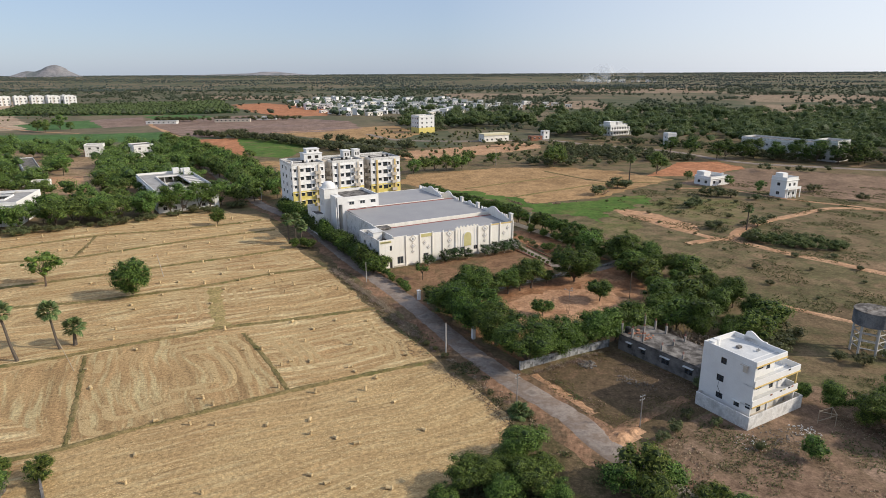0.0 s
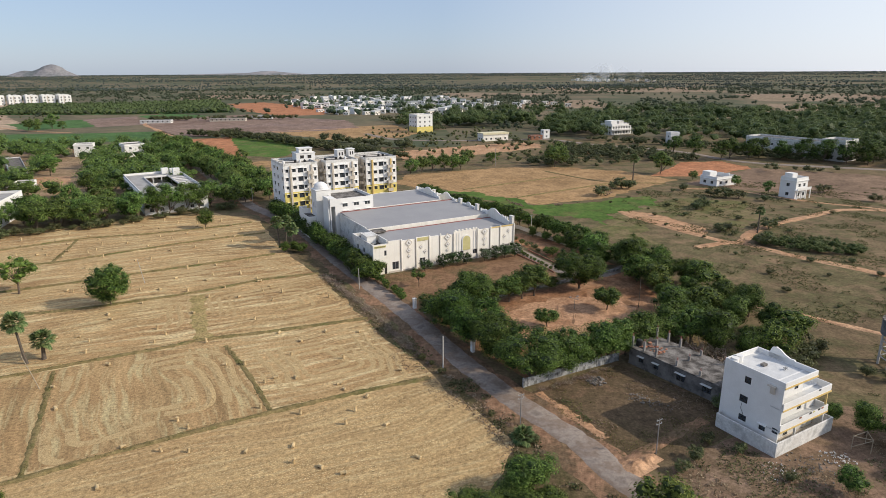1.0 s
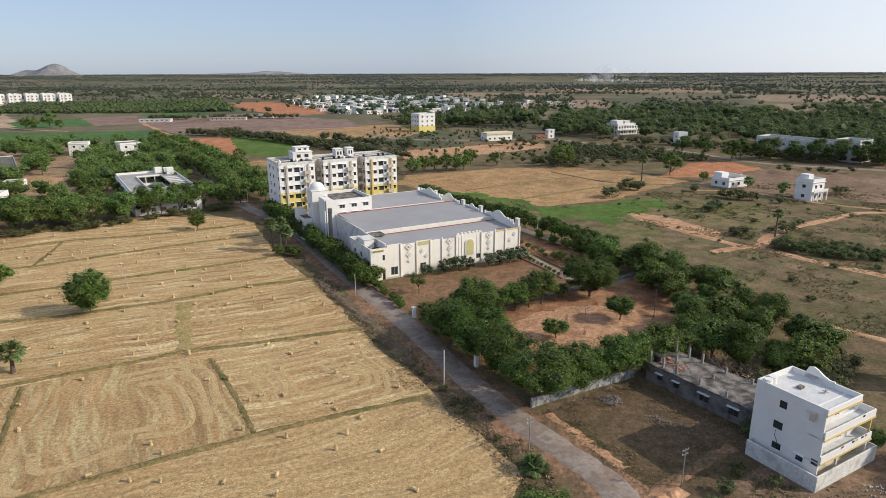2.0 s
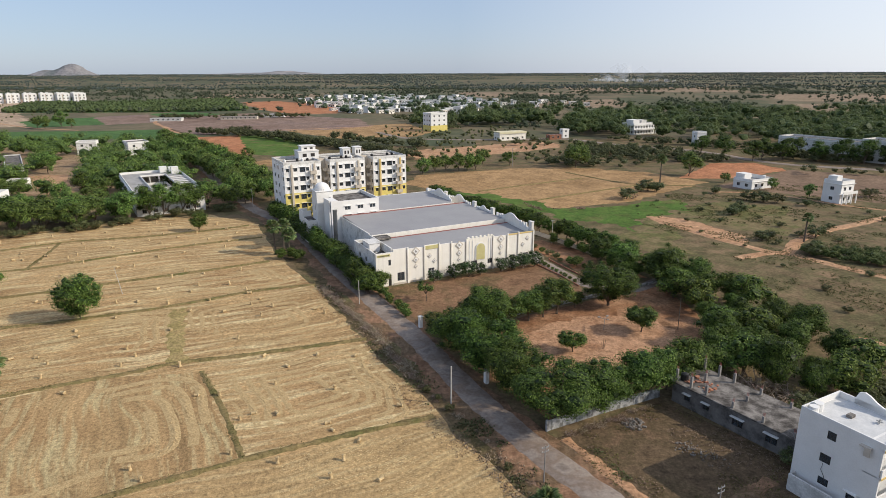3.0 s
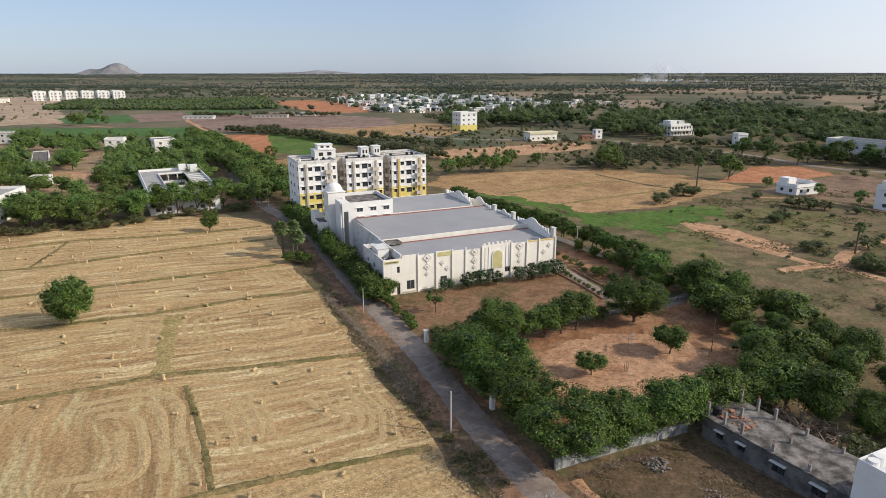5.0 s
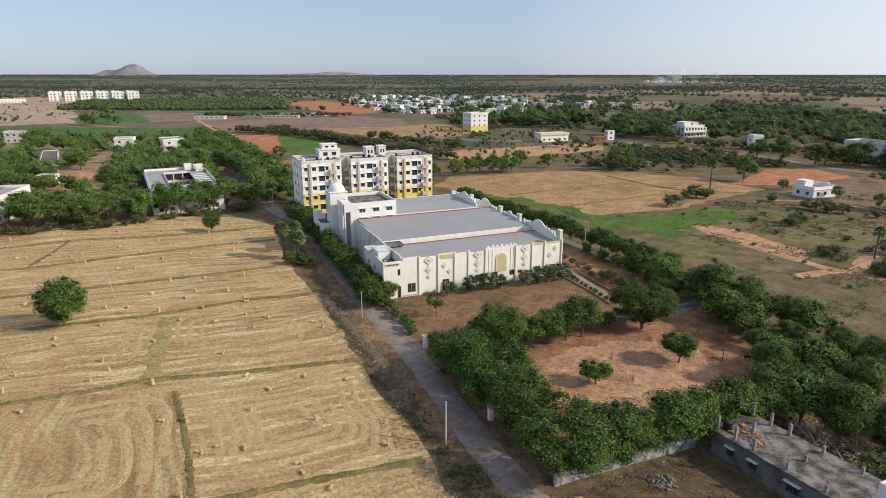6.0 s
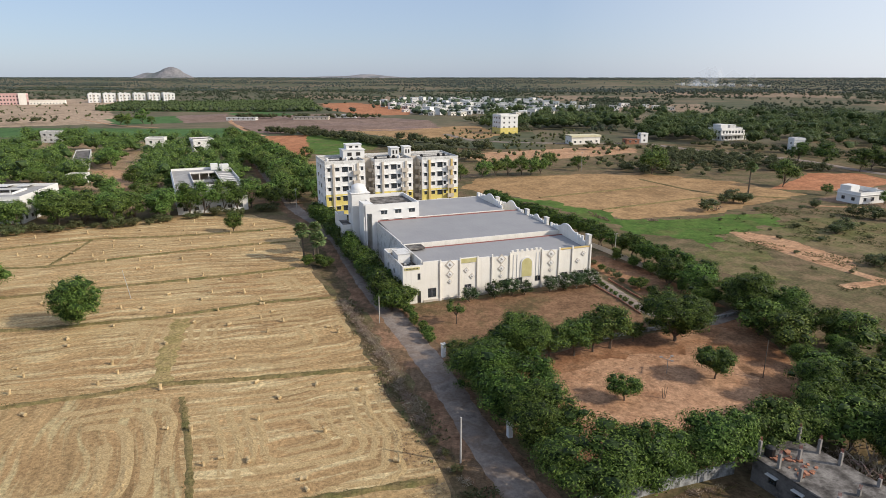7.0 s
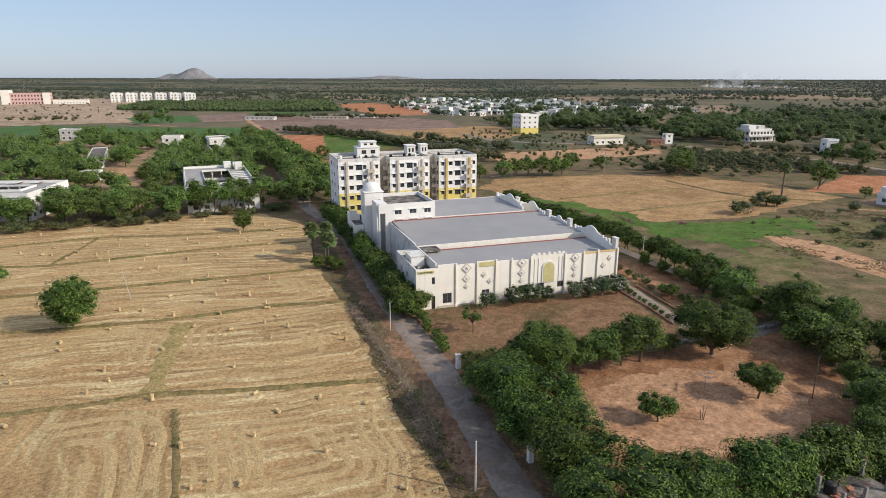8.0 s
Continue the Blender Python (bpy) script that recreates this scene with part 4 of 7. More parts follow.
# woods round the school buildings, clear of the blocks and the sandy yard
CLEARINGS = ((-213, 378, -188, 332, 8), (-178, 367, -157, 328, 8), (-230, 346, -196, 296, 7), (-178, 292, -158, 262, 11), (-186, 312, -176, 296, 7), (-300, 396, -284, 366, 7))


def near_any(lines, x, y):
    for ax, ay, bx, by, r in lines:
        q = max(0.0, min(1.0, ((x - ax) * (bx - ax) + (y - ay) * (by - ay)) / ((bx - ax) ** 2 + (by - ay) ** 2)))
        if math.hypot(x - ax - q * (bx - ax), y - ay - q * (by - ay)) < r:
            return True
    return False


def campus_open(x, y):
    return near_any(CLEARINGS, x, y)


CAMPUS_PLACES = [p for p in scatter([(-205, 262), (-150, 248), (-128, 262), (-140, 300), (-165, 335), (-192, 345), (-218, 330), (-200, 300)], 7.5, 28) if not campus_open(*p)]
for x, y, s in ((-150, 187, 1.0), (-141, 189, 1.15), (-134, 191, 1.0), (-126, 197, 1.0), (-146, 184, 0.95), (-121, 201, 1.2), (-115, 204, 1.1), (-110, 208, 1.15), (-104, 212, 1.25), (-98, 224, 0.9), (-97, 216, 1.1),
                (-90, 224, 1.2), (-84, 231, 1.1), (-80, 238, 1.0), (-76, 230, 0.9), (-159, 184, 1.0), (-168, 182, 1.1), (-118, 213, 0.95), (-126, 206, 0.9), (-73, 243, 0.9), (-134, 203, 0.8), (-94, 219, 1.15), (-86, 225, 1.1),
                (-101, 211, 1.2), (-112, 201, 0.9), (-158, 177, 1.0), (-130, 200, 1.05), (-138, 197, 0.9), (-122, 208, 1.0), (-107, 214, 0.9), (-116, 209, 1.0), (-146, 194, 0.9), (-128, 211, 1.0), (-135, 212, 0.95), (-141, 206, 0.9),
                (-120, 218, 0.9), (-127, 222, 0.95), (-110, 221, 0.7)):
    (mid_neem if R.random() < 0.75 else mid_dark)(x, y, s * R.uniform(0.85, 1.15), R.uniform(0, 360))
for x, y in along([(-170, 172), (-150, 178), (-134, 184), (-121, 193), (-110, 200), (-98, 209), (-86, 219), (-76, 226)], 3.2, 1.6, 26):
    shrub(x, y, R.uniform(0.7, 1.3), R.uniform(0, 360), 1.3, "low dark undergrowth beneath the school trees")
CAMPUS_PLACES += [p for p in scatter([(-190, 262), (-205, 300), (-250, 330), (-300, 350), (-330, 390), (-290, 300), (-230, 240), (-200, 230)], 9.5, 27) if not campus_open(*p)]
for x, y in scatter([(-131, 232), (-112, 226), (-105, 224), (-118, 246), (-130, 262), (-138, 282), (-160, 300), (-175, 280), (-168, 250), (-146, 240)], 8.5, 22):
    if not (-171 < x < -142 and 236 < y < 272) and not campus_open(x, y):
        (mid_neem if R.random() < 0.6 else mid_dark)(x, y, R.uniform(0.7, 1.0), R.uniform(0, 360))
CAMPUS_PLACES += [p for p in scatter([(-114, 262), (-102, 264), (-135, 322), (-165, 376), (-192, 372), (-150, 306)], 9.5, 29) if not campus_open(*p)]
for x, y, s in ((-183, 256, 0.75), (-190, 262, 0.7), (-197, 272, 0.8), (-174, 254, 0.8), (-168, 252, 0.7), (-186, 270, 0.8), (-176, 272, 0.65), (-204, 282, 0.9), (-191, 279, 0.75), (-160, 246, 0.8)):
    mid_neem(x, y, s, R.uniform(0, 360))
mid_neem(-186, 303, 1.15, 50, 0.95, "tall round tree beside the sandy yard")
for x, y in along([(-74, 237), (-84, 258), (-99, 283), (-123, 319), (-154, 366), (-182, 412)], 5.5, 1.2, 24) + along([(-66, 243), (-77, 262), (-93, 290), (-112, 320), (-140, 362), (-165, 400)], 6.0, 1.2, 25):
    mid_neem(x, y, R.uniform(1.0, 1.3), R.uniform(0, 360), 0.95, "avenue tree with a full green crown along the lane")
# trees of the land on the right
for x, y, s in ((150, 345, 1.2), (158, 352, 1.3), (166, 347, 1.25), (174, 352, 1.3), (182, 345, 1.2), (190, 338, 1.35), (199, 334, 1.4), (207, 328, 1.4), (214, 322, 1.3), (222, 330, 1.4), (230, 316, 1.3), (142, 362, 1.2), (134, 372, 1.2), (240, 322, 1.4)):
    mid_dark(x, y, s, R.uniform(0, 360), 1.1, "large dark tree before the far college")
for x, y, s in ((57, 324, 1.45), (102, 299, 1.2), (26, 330, 0.8), (-15, 303, 0.9), (-10, 308, 0.95), (-5, 311, 0.9), (1, 313, 0.95), (5, 314, 0.9), (9, 316, 0.95), (-23, 292, 0.8),
                (-31, 318, 0.8), (-336, 532, 1.3), (-348, 541, 1.2), (-337, 556, 1.5), (-322, 545, 0.9), (-108, 345, 0.85), (111, 283, 0.5), (122, 266, 0.55), (128, 250, 0.6), (13, 335, 0.9)):
    mid_neem(x, y, s, R.uniform(0, 360), 1.0, "lone green tree beside dry fields")
for x, y, s in ((84, 191, 1.1), (87, 193, 1.0), (100, 194, 1.5), (90, 176, 1.3), (108, 243, 1.7), (112, 241, 1.4), (104, 246, 1.4), (98, 259, 1.1),
                (62, 248, 1.7), (74, 264, 1.8), (77, 262, 1.6), (71, 262, 1.4), (92, 225, 1.5), (89, 222, 1.2), (151, 252, 1.4), (159, 234, 1.2), (120, 236, 1.0)):
    shrub(x, y, s, R.uniform(0, 360), 1.25)
for x, y in scatter([(75, 182), (60, 240), (95, 262), (150, 222), (112, 205), (100, 175), (120, 150), (110, 120), (78, 130), (62, 160)], 9.0, 31, 600, 60):
    shrub(x, y, R.uniform(0.25, 0.7), R.uniform(0, 360), 1.3)


# palms with fan leaves
def fan_leaf():
    bm = bmesh.new()
    tube(bm, [(0, 0, 0), (0.55, 0, 0.10), (1.0, 0, 0.05)], [0.035, 0.025, 0.02], 4, False)
    for k in range(13):
        a = radians(-78 + 13 * k)
        d, s = Vector((math.cos(a), math.sin(a), 0)), Vector((-math.sin(a), math.cos(a), 0))
        o = Vector((0.95, 0, 0.05))
        ln = 1.0 - 0.25 * abs(k - 6) / 6
        bm.faces.new([bm.verts.new(v) for v in (o, o + d * ln * 0.55 + s * 0.10 + Vector((0, 0, 0.06)), o + d * ln + Vector((0, 0, -0.18)), o + d * ln * 0.55 - s * 0.10)])
    return finish("leaf", bm, L_palm)


FAN = fan_leaf()


def palm(x, y, h, lean, r, label, size=1.0):
    ob = thing("palm_tree", x, y, 0, label, "palm tree")
    top = Vector((lean[0], lean[1], h))
    bm = tube(bmesh.new(), [(0, 0, -0.2), top * 0.35 + Vector((lean[0] * 0.1, 0, 0)), top * 0.7, top], [r * 1.35, r, r * 0.9, r * 0.95], 8)
    part("trunk", bm, M_palmbark, ob)
    rng = random.Random(int(x * 10))
    for k in range(40):
        up = -45 + 125 * (k / 39) ** 0.9
        m = Matrix.Translation(top + Vector((0, 0, 0.1))) @ pose(0, 0, 0, 0, 0, k * 137.5 + rng.uniform(-12, 12)) @ pose(0, 0, 0, rng.uniform(-25, 25), -up, 0)
        mesh_ob("leaf", FAN, ob, "", m @ Matrix.Scale(size * rng.uniform(1.0, 1.3), 4))
    return ob


palm(-76.5, 102.0, 9.2, (-1.9, 0.3), 0.24, "tall palmyra palm with a leaning bare trunk in the field")
palm(-71.8, 107.0, 7.4, (-1.2, 0.2), 0.22, "palmyra palm with a slender trunk in the field")
palm(-70.0, 108.8, 3.4, (0.2, 0.1), 0.32, "short young palmyra palm in the field", 1.05)
palm(-45.0, 175.5, 7.0, (-0.5, 0.4), 0.2, "palm with a round fan crown beside the lane")
palm(-41.5, 174.5, 5.2, (0.2, 0.3), 0.22, "palm with a round fan crown beside the lane")
palm(-44.5, 180.5, 6.0, (0.2, 0.4), 0.22, "palm with a round fan crown beside the lane")
palm(11.2, 82.9, 0.35, (0.05, 0.0), 0.2, "stemless spiky young fan palm on the verge", 0.85)
palm(94.4, 189.3, 6.6, (0.2, 0.2), 0.2, "palmyra palm with few leaves beside the dirt track", 0.75)
palm(83.9, 281.0, 9.5, (0.1, 0.2), 0.25, "dark palmyra palm at the field's edge", 1.1)
for x, y in ((-40, 172), (-42.5, 171.5), (-38, 170.5)):
    neem(x, y, 0.4, R.uniform(0, 360), 1.2, "low bush under the palms")


# ---- far woods and scrub: uncountable, one object each ----
def wood_faces(rng, places, h, leaves, size, lobes, sub):
    """Trees of a few uneven lobes each, with loose leaf sprays over them."""
    n = len(places)
    hh = h * rng.uniform(0.5, 1.25, size=n)
    which = np.repeat(np.arange(n), lobes)
    first = np.tile(np.arange(lobes) == 0, n)
    k = len(which)
    a, off = rng.uniform(0, 2 * np.pi, size=k), np.where(first, 0.0, rng.uniform(0.22, 0.5, size=k))
    rad = hh[which] * np.where(first, 0.42, rng.uniform(0.20, 0.36, size=k))
    c = places[which] + np.stack((np.cos(a) * off * hh[which], np.sin(a) * off * hh[which], hh[which] * np.where(first, 0.45, rng.uniform(0.35, 0.8, size=k))), axis=1)
    rr = np.stack((rad * 1.1, rad * 1.1, rad * 0.92), axis=1)
    faces = [lumps(rng, c, rr * (0.56 if leaves > 15 else 1.0), sub, 0.16)]
    if leaves:
        w = np.repeat(np.arange(k), leaves)
        e = rng.normal(size=(len(w), 3))
        e[:, 2] = np.abs(e[:, 2]) * 0.9 - 0.15
        e /= np.linalg.norm(e, axis=1, keepdims=True)
        p = c[w] + e * rr[w] * rng.uniform(0.75, 1.18, size=(len(w), 1))
        faces.append(leaf_tips(rng, p, e + np.array((0, 0, 0.25)) + rng.normal(size=e.shape) * 0.3, size))
    return np.concatenate(faces)


def wood(name, n, seed, where, h, leaves, size, label, leaf, category="woodland", lobes=3, sub=1):
    """where(rr): a place for a tree, or none."""
    rng = np.random.default_rng(seed)
    rr = random.Random(seed)
    pts = []
    while len(pts) < n:
        x, y = where(rr)
        if x is not None:
            pts.append((x, y, gz(x, y)))
    mesh = quad_mesh(name, wood_faces(rng, np.array(pts), h, leaves, size, lobes, sub), leaf)
    # leafier woods get darkened cores, the shade under their sprays as colour
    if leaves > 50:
        mesh.materials.append(L_core_shade_wood)
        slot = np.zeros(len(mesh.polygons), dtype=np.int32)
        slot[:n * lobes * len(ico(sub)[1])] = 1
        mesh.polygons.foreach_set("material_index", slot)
    return tagged(mesh_ob(name, mesh), label, category, kind="stuff")


def open_land(x, y):
    """Places kept clear of far trees: fields and building sites."""
    return (-430 < x < -30 and 425 < y < 760 + 0.1 * x) or (-900 < x < -440 and 540 < y < 1000) or (y < 520 and x < 0) or (-190 < x < 40 and 690 < y < 1010)


def inside(poly, x, y):
    hit = False
    for (ax, ay), (bx, by) in zip(poly, poly[1:] + poly[:1]):
        if (ay > y) != (by > y) and x < (bx - ax) * (y - ay) / (by - ay) + ax:
            hit = not hit
    return hit


BUILT = ((126, 486, 146, 488, 11), (136, 482, 126, 450, 7), (147, 412, 140, 385, 8), (180, 382, 205, 345, 17), (176, 376, 168, 350, 10))


def belt_right(rr):
    y = rr.uniform(330, 760)
    x = rr.uniform(-40, 0.95 * y)
    if y < 478 - 0.55 * (x - 60) or (x < 75 and y < 545) or near_any(BUILT, x, y):
        return None, None
    dens = 0.95 if y < 590 + 0.12 * x else 0.30
    dens *= 0.12 + 1.3 * max(0.0, noise.noise((x * 0.013, y * 0.013, 3.0)) + 0.42)
    return (x, y) if rr.random() < dens else (None, None)


VILLAGE = [(-252, 985), (-190, 850), (-122, 715), (2, 690), (30, 760), (40, 900), (16, 1080), (-100, 1150), (-225, 1170)]


def middle(rr):
    y = rr.uniform(520, 1800)
    x = rr.uniform(-1.25, 0.95) * (y * 0.95 + 60)
    if open_land(x, y) or inside(PLANTATION, x, y) or (inside(VILLAGE, x, y) and rr.random() < 0.8):
        return None, None
    # woods in clumps, and hedges along the edges of the small fields
    dens = 0.06 + 1.6 * noise.noise((x * 0.0055, y * 0.0085, 7.0)) + 0.7 * noise.noise((x * 0.021, y * 0.032, 1.0))
    u, v = x * 0.88 + y * 0.48, y * 0.88 - x * 0.48
    if min(abs((u % 88) - 44), abs((v % 124) - 62)) < 5:
        dens += 0.42
    if x > 0.12 * y and y > 640:
        dens -= 0.01
    return (x, y) if rr.random() < dens + 0.02 else (None, None)


def distant(rr):
    y = 1600 + 3200 * rr.random() ** 1.25
    x = rr.uniform(-1.2, 0.95) * y
    dens = 0.25 + 1.7 * noise.noise((x * 0.0014, y * 0.0045, 5.0)) + 1.0 * noise.noise((x * 0.005, y * 0.016, 2.0)) + max(0.0, (y - 2500) / 2200)
    return (x, y) if rr.random() < dens else (None, None)


def campus(rr):
    poly = [(-190, 260), (-220, 300), (-280, 340), (-330, 420), (-260, 430), (-190, 400), (-150, 370), (-130, 310), (-150, 300), (-170, 310), (-185, 290)]
    x, y = rr.uniform(-330, -130), rr.uniform(260, 430)
    return (x, y) if inside(poly, x, y) and not campus_open(x, y) else (None, None)


wood("campus_woods", 80, 208, campus, 8.5, 120, 0.38, "shade trees standing thickly round the far campus blocks", L_campus, "woodland", 7, 1)
spots = iter(CAMPUS_PLACES)
wood("campus_woods", len(CAMPUS_PLACES), 210, lambda rr: next(spots), 8.6, 120, 0.38, "leafy trees filling the school grounds", L_campus, "woodland", 7, 1)
wood("road_woods", 900, 201, belt_right, 12.5, 88, 0.56, "thick green woods along the far road", L_road, "woodland", 5, 0)
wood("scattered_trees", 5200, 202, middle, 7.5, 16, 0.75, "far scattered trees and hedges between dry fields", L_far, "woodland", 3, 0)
wood("distant_woods", 30000, 203, distant, 6.2, 0, 1.0, "distant woods, greyed for haze, reaching the horizon", L_distant, "woodland", 1, -1)


FAR_ROAD = [(v.x, v.y) for v in curve_points([(-60, 500), (-30, 455), (30, 448), (72, 452), (100, 418), (138, 385), (158, 338), (192, 318), (240, 300)], 8)]


def by_road(x, y, gap):
    return any((x - a) ** 2 + (y - b) ** 2 < gap * gap for a, b in FAR_ROAD)


def scrub_zone(rr):
    x, y = rr.uniform(-30, 240), rr.uniform(300, 470)
    ok = (y > 332 - 0.25 * (x - 30)) and y < 470 - 0.55 * (x - 60) and not (-20 < x < 72 and 365 < y < 440 and rr.random() < 0.8) and not (96 < x < 156 and 288 < y < 340)
    ok = ok and not by_road(x, y, 17) and (x > 45 or rr.random() < 0.25)
    return (x, y) if ok and rr.random() < 0.15 + max(0, noise.noise((x * 0.03, y * 0.03, 2.0)) + 0.3) else (None, None)


wood("scrub_thicket", 620, 204, scrub_zone, 4.2, 44, 0.34, "thorny olive scrub thicket before the far road", L_hedge, "scrub", 4, 0)


def orchard(rr):
    x, y = rr.uniform(-620, -250), rr.uniform(735, 1050)
    u, v = x * 0.95 + y * 0.3, y * 0.95 - x * 0.3
    u = round(u / 7) * 7 + rr.uniform(-0.8, 0.8)
    x, y = u * 0.957 - v * 0.302, u * 0.302 + v * 0.957
    return (x, y) if inside(PLANTATION, x, y) else (None, None)


wood("plantation_rows", 3200, 205, orchard, 5.2, 6, 0.7, "dense block of young plantation trees in rows", L_plant, "woodland", 2, 0)


def hedge_left(rr):
    s = rr.random()
    a, b = rr.choice((((-197, 498), (-140, 462)), ((-168, 500), (-125, 456)), ((-125, 456), (-84, 414)), ((-140, 462), (-84, 414)), ((-84, 414), (-21, 350)), ((-84, 414), (-21, 350)), ((-290, 640), (-150, 660)), ((-290, 640), (-150, 660)),
                      ((-560, 520), (-430, 560)), ((-60, 640), (0, 520)), ((-90, 460), (-20, 400))))
    return a[0] + (b[0] - a[0]) * s + rr.uniform(-6, 6), a[1] + (b[1] - a[1]) * s + rr.uniform(-4, 4)


wood("field_hedges", 420, 206, hedge_left, 5.2, 44, 0.42, "hedges of thorn trees between the fields", L_hedge, "hedge", 4, 0)


def track_thicket(rr):
    a, r = rr.uniform(0, 6.283), rr.random() ** 0.5
    u, v = 13.0 * r * math.cos(a), 5.2 * r * math.sin(a)
    return 99.8 + u * 0.87 + v * 0.5, 173.0 - u * 0.5 + v * 0.87


wood("track_thicket", 90, 211, track_thicket, 2.6, 60, 0.2, "low rounded green thicket beside the dirt track", L_road, "scrub", 4, 0)


def plain_scrub(rr):
    if rr.random() < 0.6:
        return rr.uniform(-880, -430), rr.uniform(560, 980)
    return rr.uniform(-60, 60), rr.uniform(350, 540)


wood("plain_scrub", 500, 207, plain_scrub, 2.2, 6, 0.5, "sparse low scrub on the bare plain", L_scrub, "scrub", 2, 0)


# weeds and dry grass tufts near the lane
def tufts(name, poly, n, seed, size, leaf, label):
    rng = np.random.default_rng(seed)
    rr = random.Random(seed)
    pts = [p for p in scatter(poly, 0.35, seed, n * 8, n * 3) if noise.noise((p[0] * 0.09, p[1] * 0.09, seed)) + 0.6 * noise.noise((p[0] * 0.35, p[1] * 0.35, 2.0)) > 0.12][:n]
    c = np.array([(x, y, gz(x, y) + 0.06) for x, y in pts])
    which = np.repeat(np.arange(len(c)), 7)
    e = rng.normal(size=(len(which), 3)) * np.array((1, 1, 0.35))
    p = c[which] + e * size * 0.8 + np.array((0, 0, size * 0.5))
    p[:, 2] = np.maximum(p[:, 2], c[which][:, 2])
    return tagged(mesh_ob(name, quad_mesh(name, leaf_quads(rng, p, rng.normal(size=p.shape) + np.array((0, 0, 0.4)), size * 0.6), leaf)), label, "weeds", kind="stuff")


tufts("lot_weeds", [(14, 96), (31, 105.5), (43, 90), (39, 84), (24, 78)], 500, 301, 0.16, L_dry, "low dusty weeds on the vacant lot")
tufts("yard_weeds", [(28, 76), (40, 83), (44, 76), (62, 84), (80, 70), (66, 52), (36, 54), (28, 66)], 800, 302, 0.2, L_dry, "dry weeds and litter in the yard")
tufts("lane_weeds", [(-30, 152), (-27, 153), (-11, 127), (3, 101), (18, 74), (13, 72), (0, 99), (-17, 127)], 1500, 303, 0.22, L_dry, "dry weeds along the lane")
tufts("lane_weeds", [(15.2, 95.5), (18, 96), (24.5, 81.5), (22.6, 80.5)], 260, 304, 0.2, L_scrub, "low weeds along the lane")
tufts("verge_scrub", [(-30, 152), (-26, 152), (-9, 123), (3, 102), (11, 87), (16, 75), (8, 72), (10, 83), (-1, 101), (-17, 127)], 1300, 306, 0.22, L_scrub, "dull green and brown weeds between field and lane")
tufts("verge_scrub", [(-1, 102), (3.5, 103), (10.5, 90), (15, 78), (9, 73), (10, 83)], 1100, 312, 0.26, L_hedge, "dark scrubby weeds at the field corner")
tufts("field_edge_straw", [(-32, 150), (-28, 153), (-14, 129), (1.5, 102.5), (11, 84), (8.5, 76), (7, 80), (-3.5, 99.5), (-18, 125)], 2600, 316, 0.12, L_dry, "loose dry straw and grass along the field edge")
tufts("bush_undergrowth", [(-6, 56), (-4, 64), (9, 73), (15, 76), (22, 70), (34, 66), (36, 56)], 2400, 307, 0.34, L_hedge, "dark undergrowth beneath the lane-end bushes")
tufts("lot_grass", [(14, 96), (31, 105.5), (43, 90), (39, 84), (24, 79)], 1800, 308, 0.13, L_grass, "dry olive grass on the vacant lot")
tufts("yard_scrub", [(28, 76), (40, 83), (44, 76), (56, 82), (66, 96), (84, 90), (80, 60), (66, 52), (36, 54), (28, 66)], 1800, 309, 0.2, L_scrub, "grey-green weeds over the stony yard")
tufts("field_edge_grass", [(20, 248.5), (30, 229.2), (40, 231.8), (57, 242.5), (68, 257), (70, 256), (58, 239.5), (40.5, 228.6), (29.5, 226.6), (18, 247)], 900, 313, 0.34, L_dry, "dry brown grass along the edge of the tan field")
tufts("scrub_grass", [(62, 118), (70, 180), (54, 215), (78, 256), (120, 282), (210, 250), (240, 190), (170, 95), (95, 88)], 11000, 305, 0.24, L_scrub, "sparse grey-green grass tufts on the scrub land")


# grass on the field bunds, thick and thin by turns
def bund_grass(lines, seed):
    rng = np.random.default_rng(seed)
    rr = random.Random(seed)
    c = []
    for k, line in enumerate(lines):
        low = k >= 6
        for p in curve_points(line, 0.16):
            th = noise.noise((p.x * 0.1, p.y * 0.1, k)) + 0.5 * noise.noise((p.x * 0.5, p.y * 0.5, k)) + (-0.25 if k == 6 else 0.45 if low else 0.55)
            wide = 0.8 if k == 6 else 0.3
            for _ in range(int(max(0, th) * 3.4)):
                x, y = p.x + rr.gauss(0, wide), p.y + rr.gauss(0, wide)
                c.append((x, y, gz(x, y) + rr.uniform(0.06, 0.16 if low else 0.34)))
    c = np.array(c)
    return tagged(mesh_ob("bund_grass", quad_mesh("bund_grass", leaf_quads(rng, c, rng.normal(size=c.shape) + np.array((0, 0, 0.5)), 0.13, 0.4), L_grass)), "straw-green grass tufts along the field bunds", "grass", kind="stuff")


bund_grass(BUND_LINES, 310)


